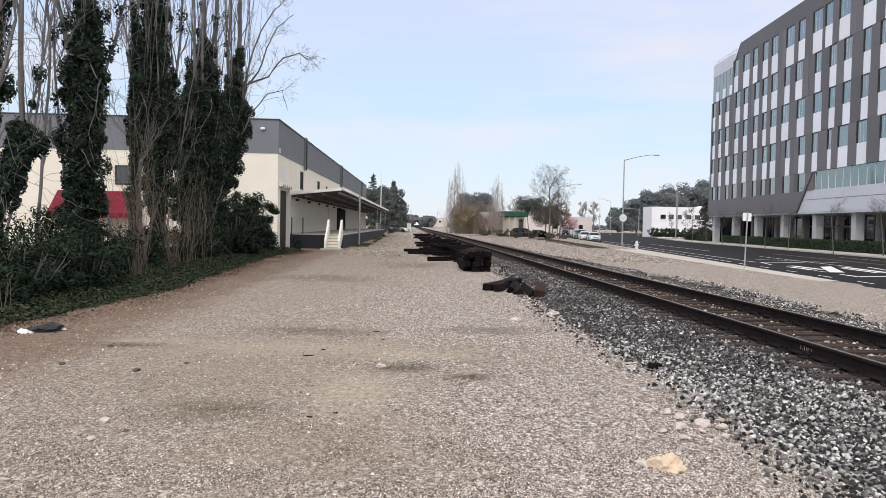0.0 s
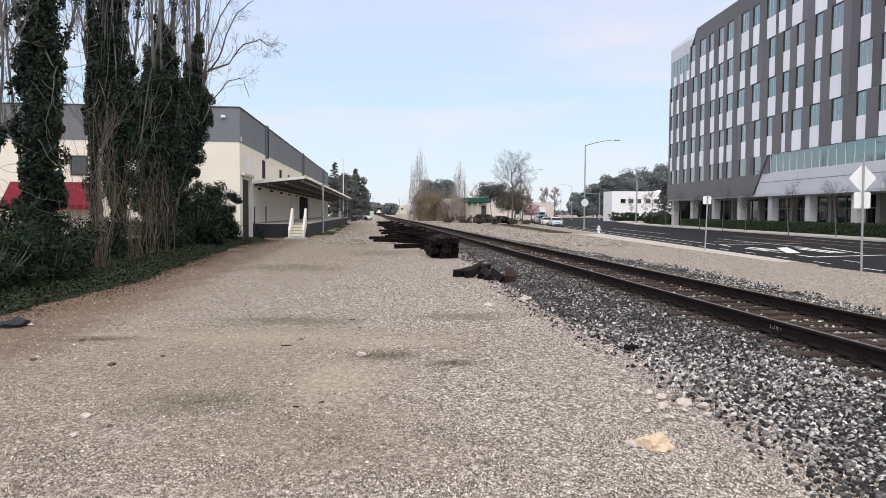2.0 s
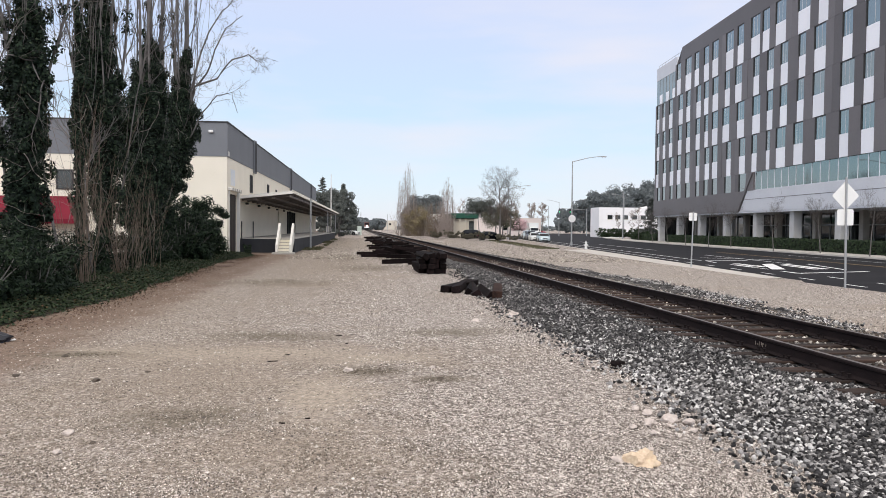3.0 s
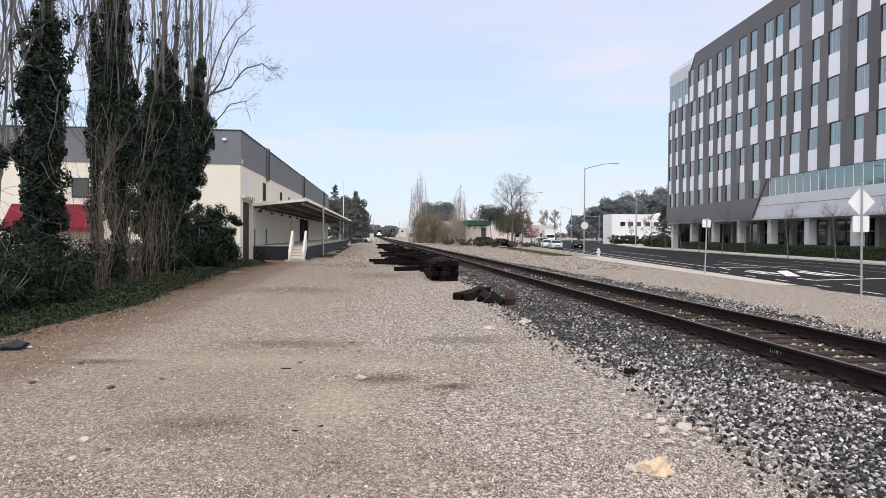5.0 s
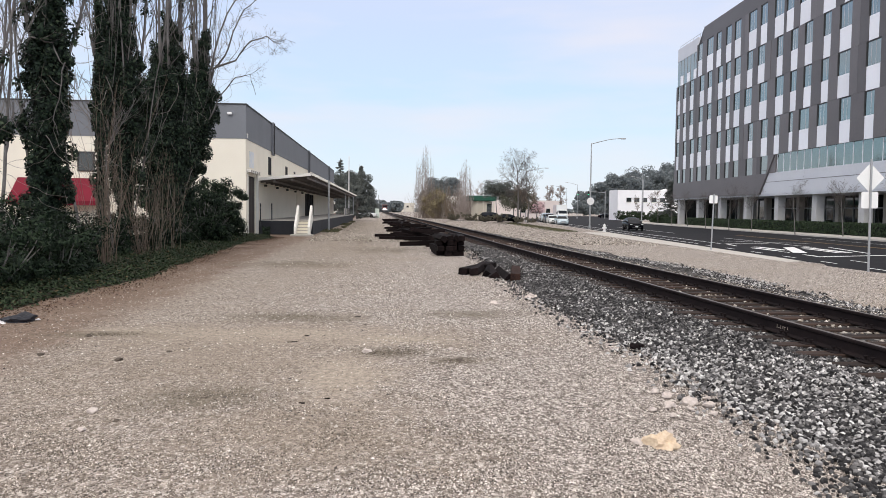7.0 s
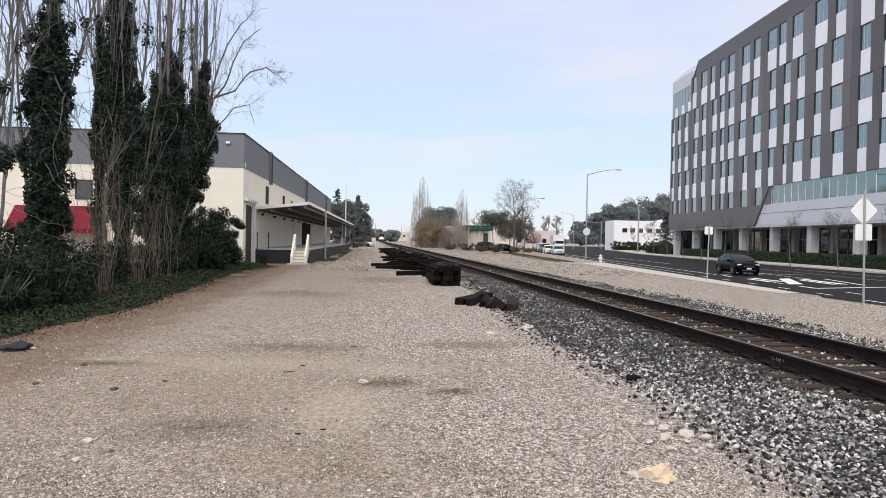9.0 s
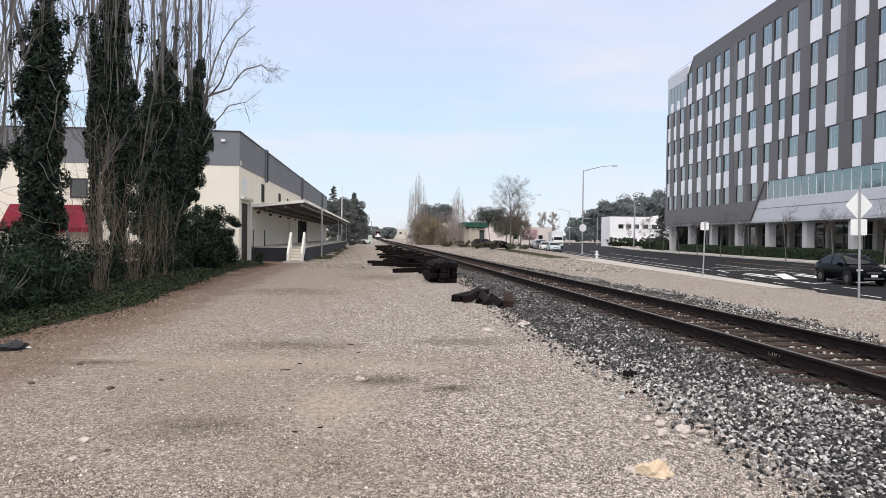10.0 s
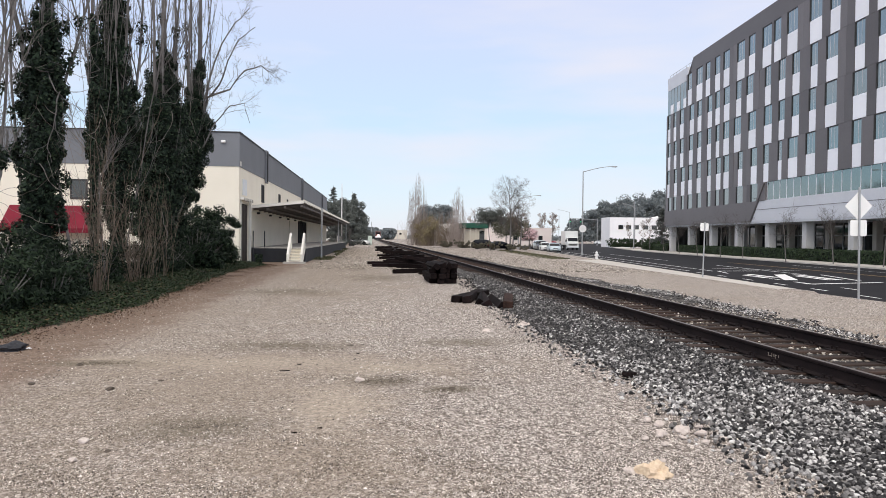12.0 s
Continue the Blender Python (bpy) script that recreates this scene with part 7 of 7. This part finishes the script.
M["pale_blue_wall"] = mat("pale blue white stucco", (0.84, 0.84, 0.86), (0.77, 0.77, 0.79), 0.9, scale=0.4, fine=8)
M["pink_wall"] = mat("pale pink stucco", (0.72, 0.64, 0.60), (0.64, 0.56, 0.53), 0.9, scale=0.4, fine=8)
M["cream_far"] = mat("cream stucco", (0.64, 0.60, 0.52), (0.56, 0.52, 0.45), 0.9, scale=0.4, fine=8)
wins = [(2.3 + i * 2.1, 4.3, 1.35, 1.1) for i in range(3)] + [(9.0 + i * 2.3, 4.3, 1.35, 1.1) for i in range(7)] + [ (4.5, 0.4, 2.4, 1.5), (12.4, 0.2, 2.6, 2.0)]
wb = simple_building("white_building", 62.6, 90, 186, 193, -0.5, 7.4, "pale_blue_wall", "two storey pale stucco building with dark windows", windows=wins)
bm = bmesh.new()
prism(bm, [(12.5, 7.4), (24.0, 10.0), (27.5, 10.0), (27.5, 7.4)], "y", 0.5, 6.5)
part("gable", bm, "pale_blue_wall", wb)
# its one tall dark window stands in for the shaded arcade opening
gb = simple_building("green_roofed_building", 18.6, 22.4, 140, 152, -0.2, 3.4, "cream_far", "small cream building with a green metal roof", windows=[(2.75, 0.0, 0.95, 3.0)])
for px_ in (-0.3, 0.8, 1.9, 3.9):
    boxed("pillar", (px_, px_ + 0.22, -0.7, -0.48, -0.2, 3.5), "cream_far", gb)
boxed("eaves", (-0.7, 4.5, -0.9, 12.9, 3.5, 4.5), "green_roof", gb, "deep green metal roof band", bevel=0.1)
simple_building("pink_building", 33, 52, 205, 230, -0.5, 4.6, "pink_wall", "pale pink building behind the trees", windows=[(8 + i * 3.6, 1.2, 1.2, 1.2) for i in range(3)])
simple_building("white_building", 22, 33, 230, 250, -0.5, 6.0, "white_paint", "white low building behind the trees", windows=[(2 + i * 2.6, 2.0, 1.4, 1.6) for i in range(3)])
simple_building("far_house", 56, 74, 385, 400, -0.5, 6.0, "pink_wall", "low pale house far down the street", windows=[(2 + i * 4.2, 2.6, 1.6, 1.4) for i in range(4)])
simple_building("far_house", 78, 97, 392, 406, -0.5, 7.5, "cream_far", "low cream house far down the street", windows=[(2 + i * 4.2, 3.4, 1.6, 1.4) for i in range(4)])
simple_building("far_building", 17, 30, 560, 580, 0, 7, "cream_far", "pale far building beside the railway", windows=[(2 + i * 5, 3.5, 1.6, 1.4) for i in range(2)])
simple_building("far_shed", -16, -6, 290, 305, 0, 4.4, "white_paint", "white shed beside the railway", windows=[(2, 1.2, 1.5, 1.5)])


def leafy_tree(name, x, y, h, rx, seed, label, material="fartree", n=2200, size=0.28, base=0.25, trunk=0.22, lumps=22, group=""):
    """A tree with tapered trunk, limbs and a crown of many leaf clumps, uneven in outline."""
    rg, rs = random.Random(seed), np.random.RandomState(seed)
    t = tagged(empty(name, pose(x, y, -0.1)), label, "tree", group)
    w = Wood()
    q = wander(rg, (0, 0, -0.2), (rg.uniform(-0.1, 0.1), 0, 1), h * 0.75, 8, 0.05, 0.05)
    w.limb(q, taper(trunk, trunk * 0.3, len(q)), 7)
    clumps = []
    for i in range(int(lumps * 1.7)):
        a, k = rg.uniform(0, 6.28), rg.random() ** 0.5
        z = h * (base + (1 - base) * rg.random())
        rad = rx * math.sqrt(max(0.08, 1 - ((z / h - (base + 0.4 * (1 - base))) / 0.62) ** 2))
        c = Vector((math.cos(a) * rad * k, math.sin(a) * rad * k, z * 0.93))
        r = rx * rg.uniform(0.24, 0.46)
        clumps.append((c, (r, r, r * 0.8)))
        st = q[min(len(q) - 1, int(len(q) * max(0.4, base + 0.15)))]
        w.limb([st, st.lerp(c, 0.5) + Vector((0, 0, 0.2)), c], [trunk * 0.35, trunk * 0.2, trunk * 0.06], 4)
    w.obj("trunk", "bark", t)
    V, F = crown_cloud(rs, clumps, n // lumps, size, 0.65, 1.1)
    leaf_obj("crown", V, F, material, t)
    return t


def conifer(x, y, h, r, seed, label):
    rg, rs = random.Random(seed), np.random.RandomState(seed)
    t = tagged(empty("conifer", pose(x, y, 0)), label, "tree")
    w = Wood()
    q = wander(rg, (0, 0, 0), (0, 0, 1), h, 8, 0.02, 0.05)
    w.limb(q, taper(0.2, 0.03, len(q)), 6)
    P, N = [], []
    for i in range(46):
        k = 0.2 + 0.78 * i / 46
        a = i * 2.4
        ln = r * (1 - k) * rg.uniform(0.75, 1.25) + 0.2
        s = Vector((0, 0, h * k))
        e = s + Vector((math.cos(a) * ln, math.sin(a) * ln, -0.12 * ln))
        w.limb([s, e], [0.05, 0.015], 4)
        for _ in range(40):
            u = rs.uniform(0.15, 1)
            P.append(tuple(s.lerp(e, u) + Vector((rs.normal(0, 0.14), rs.normal(0, 0.14), rs.normal(-0.08, 0.1)))))
            N.append((0, 0, 1))
    w.obj("trunk", "bark", t)
    V, F = leaves(P, N, 0.16, rs, long=1.6)
    leaf_obj("foliage", V, F, "fartree", t)


FT = "dark evergreen tree beyond the warehouse"
conifer(-7.4, 160, 12.6, 3.0, 101, "tall dark conifer beyond the warehouse")
for x, y, h, r, sd in ((-6.6, 140, 8.6, 2.4, 102), (-3.4, 150, 9.6, 3.0, 103), (-2.4, 158, 8.0, 2.4, 104), (-5.5, 165, 10.0, 3.0, 105), (-1.6, 178, 6.5, 2.2, 106), (-3.0, 128, 6.0, 1.5, 107), (-4.2, 185, 9.5, 3.0, 108)):
    leafy_tree("evergreen_tree", x, y, h, r, sd, FT, n=4800, size=0.15, base=0.10, group="evergreen trees")
conifer(-2.9, 155, 11.0, 1.6, 109, "narrow dark conifer beyond the warehouse")
# bare poplars and brush between track and street


def far_poplar(x, y, h, seed, stems, wide):
    """A spindle of many thin upright stems: the outer ones are shorter."""
    rg = random.Random(seed)
    t = tagged(empty("poplar", pose(x, y, -0.1)), "tall bare upright poplar among brush", "tree", "bare poplars")
    w = Wood()
    for s in range(stems):
        a, k = rg.uniform(0, 6.28), rg.random() ** 0.65
        top = h * (1.0 - 0.46 * k * rg.uniform(0.55, 1.2) - 0.05 * rg.random())
        pts = [Vector((math.cos(a) * wide * k * min(1.0, (u * 2.2) ** 0.8) * (1.14 - 0.40 * u) + rg.uniform(-0.09, 0.09), math.sin(a) * wide * k * min(1.0, u * 2.2), top * u)) for u in [i / 12 for i in range(13)]]
        w.limb(pts, taper(0.036, 0.006, 13), 3)
        branch_out(w, rg, pts, 0.025, 0, 30, 1.0, 0.5, 0.14, 0.12, (0.10, 1.0), 3, 0.010)
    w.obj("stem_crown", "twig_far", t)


far_poplar(10.1, 150, 15.9, 111, 70, 2.5)
far_poplar(17.1, 140, 11.9, 113, 60, 2.3)
for i, (x, y, h) in enumerate(((8.9, 148, 5.0), (10.6, 146, 6.0), (12.4, 144, 6.8), (13.6, 143, 5.8), (15.0, 141, 6.4), (15.9, 139, 5.2), (16.6, 137, 6.2), (11.5, 142, 4.0), (14.2, 139, 4.2), (16.0, 136, 4.0))):
    t = shoots("brush", x, y, 85, h, 0.14, 120 + i, "twig_brown" if i % 3 else "twig_far", "tall dry yellow brown brush beside the track", 0.022, base=1.3, side=4)
    if i in (1, 2, 3, 7):
        rs = np.random.RandomState(140 + i)
        V, F = crown_cloud(rs, [((rs.uniform(-0.8, 0.8), rs.uniform(-0.8, 0.8), h * k), (1.0, 1.0, 0.9)) for k in (0.2, 0.35, 0.5, 0.62, 0.75)], 420, 0.09, 0.1, 1.6)
        leaf_obj("leaf_cover", V, F, "yellow_brush", t, "sparse yellowing leaves")
for i, (x, y, h, r) in enumerate(((17.0, 112, 0.8, 1.6), (19.0, 110, 0.9, 1.5), (20.8, 106, 0.6, 1.3), (22.6, 104, 0.45, 1.2), (15.4, 118, 0.9, 1.7), (13.4, 124, 0.8, 1.7))):
    shrub("low_shrub", x, y, r, r, h, 3500, 150 + i, "low dry grey green shrub on the verge", 0.055, 1.3, "dryshrub", 16)
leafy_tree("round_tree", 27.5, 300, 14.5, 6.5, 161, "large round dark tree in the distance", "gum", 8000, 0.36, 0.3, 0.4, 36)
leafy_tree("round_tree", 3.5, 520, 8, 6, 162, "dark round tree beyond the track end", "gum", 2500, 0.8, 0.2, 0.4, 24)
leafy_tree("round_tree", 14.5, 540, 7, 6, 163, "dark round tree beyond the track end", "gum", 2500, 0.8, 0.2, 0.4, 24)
leafy_tree("evergreen_tree", 19.0, 113, 6.5, 2.3, 164, "dark spreading evergreen tree on the verge", "fartree", 2600, 0.11, 0.70, 0.10, 30)
leafy_tree("evergreen_tree", 15.0, 190, 8.0, 3.2, 165, "dark spreading evergreen tree behind the brush", "fartree", 2600, 0.25, 0.3, 0.2, 20)
bare_tree("bare_tree", 21.2, 108, -0.2, 8.4, 166, "large bare broad tree with dark limbs", 0.17, 0.85, 0.22, 15, 3, 0.0, 4.6, "", 0.010, "twig_dark", 0.09)
bare_tree("bare_tree", 25.6, 122, -0.3, 7.0, 167, "bare spreading tree beside the parked cars", 0.16, 0.9, 0.3, 12, 3, 0.02, 3.4, "", 0.011, "twig", 0.05)
leafy_tree("olive_tree", 25.5, 128, 5.6, 3.0, 168, "grey green spreading tree beside the parked cars", "olive", 1500, 0.13, 0.45, 0.16, 22)
leafy_tree("olive_tree", 28.5, 150, 6.0, 3.0, 169, "grey green spreading tree beside the parked cars", "olive", 1600, 0.15, 0.45, 0.16, 22)
leafy_tree("blossom_tree", 39.5, 178, 4.2, 2.0, 170, "pale pink blossoming tree beside the junction", "blossom", 2200, 0.16, 0.4, 0.14, 20)
# big eucalyptus behind the white building
for i, (x, y, h, r) in enumerate(((111, 352, 16.5, 6.5), (119, 352, 20, 8), (128, 352, 23, 9), (138, 350, 25, 10), (148, 350, 28, 11), (160, 352, 29, 11), (103, 356, 11.5, 5), (124, 337, 18, 8), (142, 337, 20, 9), (155, 335, 22, 9))):
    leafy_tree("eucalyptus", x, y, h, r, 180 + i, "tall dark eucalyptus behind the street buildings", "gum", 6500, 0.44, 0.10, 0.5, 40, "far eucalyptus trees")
for i, (x, y, h) in enumerate(((60, 330, 11), (68, 345, 12), (76, 350, 13), (53, 322, 11), (83, 345, 12), (47, 330, 12), (90, 352, 12), (64, 365, 13), (72, 370, 12))):
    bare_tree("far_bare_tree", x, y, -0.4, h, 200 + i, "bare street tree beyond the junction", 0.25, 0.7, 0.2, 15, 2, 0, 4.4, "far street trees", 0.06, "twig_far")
for i, (x, y, h) in enumerate(((66, 138, 8), (72, 146, 9), (64, 124, 7), (76, 152, 8))):
    leafy_tree("evergreen_tree", x, y, h, 3.0, 240 + i, "dark evergreen tree behind the office", "fartree", 2400, 0.24, 0.1, 0.2, 18, "evergreen trees")
# low shrubs and conifer by the white building
for i, (x, y, r, h) in enumerate(((53.0, 152, 2.4, 1.7), (56.0, 151, 2.6, 1.5), (59.5, 148, 2.6, 1.4), (63, 150, 2.4, 1.4), (51.5, 131, 1.4, 1.3), (66, 165, 2.0, 2.0))):
    shrub("round_shrub", x, y, r, r, h, 8000, 210 + i, "rounded dark green shrub beside the footway", 0.08, 1.2, "hedge", 26, skirt=True)
conifer(52.8, 128, 7.5, 2.6, 220, "dark small conifer beside the office")
for i, (x, y) in enumerate(((49.0, 124.0), (54, 140), (58, 158))):
    bare_tree("street_tree", x, y, -0.3, 4.8, 225 + i, "young bare street tree before the white building", 0.06, 0.7, 0.35, 9, 2, -0.1, 1.5, "young street trees", 0.02)


def signal(x, y, h, arm, rz):
    t = tagged(empty("traffic_signal", pose(x, y, -0.4, 0, 0, rz)), "traffic signal mast with hanging lights", "traffic signal", "traffic signals")
    part("pole", pole_tube((0, 0, 0), (0, 0, h), 0.14, 0.10), "galv", t)
    part("arm", pole_tube((0, 0, h - 0.5), (arm, 0, h), 0.09, 0.05), "galv", t)
    for u, lit in ((0.6, 2), (0.98, 2)):
        bm = bmesh.new()
        box(bm, arm * u - 0.22, arm * u + 0.22, -0.16, 0.16, h - 1.4, h - 0.1, bevel=0.04)
        hd = part("signal_head", bm, "dark_steel", t)
        for i in range(3):
            c = "dark_lens" if i != lit else ("green_lens" if lit else "red_lens")
            bm = bmesh.new()
            tube(bm, (arm * u, -0.2, h - 0.32 - i * 0.42), (arm * u, -0.16, h - 0.32 - i * 0.42), 0.14, 0.14, 12)
            part("lens", bm, c, hd)
    return t


M["green_lens"] = glow_mat("green signal", (0.10, 1.0, 0.45), 1.2)
M["dark_lens"] = mat("unlit lens", (0.03, 0.03, 0.02), (0.02, 0.02, 0.015), 0.3)
M["red_lens"] = glow_mat("red signal", (1.0, 0.10, 0.05), 2.0)
signal(72.0, 226, 8.6, -9.0, 0)
signal(44.0, 262, 8.6, 8.0, 0)

# pale utility cabinet beside the railway
bm = bmesh.new()
box(bm, -0.45, 0.45, -0.3, 0.3, -0.1, 1.85, bevel=0.04)
cabinet = tagged(empty("utility_cabinet", pose(0.45, 150, 0)), "pale green steel utility cabinet beside the railway", "cabinet")
part("body", bm, "pale_green", cabinet)
boxed("door", (-0.38, 0.38, -0.33, -0.30, 0.1, 1.7), "pale_green", cabinet, bevel=0.01)
boxed("plinth", (-0.55, 0.55, -0.4, 0.4, -0.15, 0.05), "concrete", cabinet)
# white pole near the far end of the dock
bm = bmesh.new()
tube(bm, (0, 0, 0), (0, 0, 9.6), 0.09, 0.06, 10)
tagged(part("white_pole", bm, "white", None, "", pose(-3.9, 112, 0)), "tall white pole beyond the dock end", "pole")
for x, y, h in ((1.2, 240, 6.5), (-2.2, 205, 5.5), (12.2, 300, 7.0)):
    bm = bmesh.new()
    tube(bm, (0, 0, 0), (0, 0, h), 0.10, 0.08, 8)
    tagged(part("utility_pole", bm, "galv", None, "", pose(x, y, 0)), "thin grey pole beside the railway", "pole", "railway poles")
# far line of low woods closing the horizon
rs = np.random.RandomState(300)
clumps = []
for i in range(170):
    x = -260 + i * 4.6
    hgt = rs.uniform(2, 5)
    clumps.append(((x + rs.uniform(-3, 3), 760 + rs.uniform(-30, 30), hgt * 0.5), (5.5, 5.5, hgt * 0.6)))
V, F = crown_cloud(rs, clumps, 60, 1.6, 0.3, 1.1)
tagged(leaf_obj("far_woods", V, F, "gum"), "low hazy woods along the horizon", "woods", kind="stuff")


def motions():
    """The driven cars, the truck and the train."""
    def on_road(off, rows, heading=HEAD):
        return [(t, pose(road_edge(y) + off, y, -0.42, 0, 0, heading)) for t, y in rows]

    walk(dark_sedan, on_road(5.2, [(0.0, 196.0), (2.0, 163.0), (4.0, 130.0), (5.5, 105.5), (6.5, 88.8), (7.2, 77.3), (8.0, 64.4), (8.8, 51.5), (9.2, 45.5), (9.6, 39.4), (10.0, 33.6), (10.5, 26.5), (12.0, 5.0)]))
    walk(truck, on_road(8.1, [(0.0, 222.0), (1.5, 198.0), (3.0, 179.0), (4.8, 173.0), (5.5, 169.0), (7.0, 161.0), (9.0, 160.0), (9.5, 159.0), (10.5, 152.0), (12.0, 137.0)]))
    walk(train, [(0.0, pose(5.89, 470, 0.30)), (6.0, pose(5.89, 445, 0.30)), (12.0, pose(5.89, 415, 0.30))])
    walk(cross_car, [(0.0, pose(190, 285, -0.4, 0, 0, -90)), (12.0, pose(92, 285, -0.4, 0, 0, -90))])
    walk(cross_dark, [(0.0, pose(30, 240, -0.4, 0, 0, 90)), (5.5, pose(62, 240, -0.4, 0, 0, 90)), (12.0, pose(140, 240, -0.4, 0, 0, 90))])


motions()
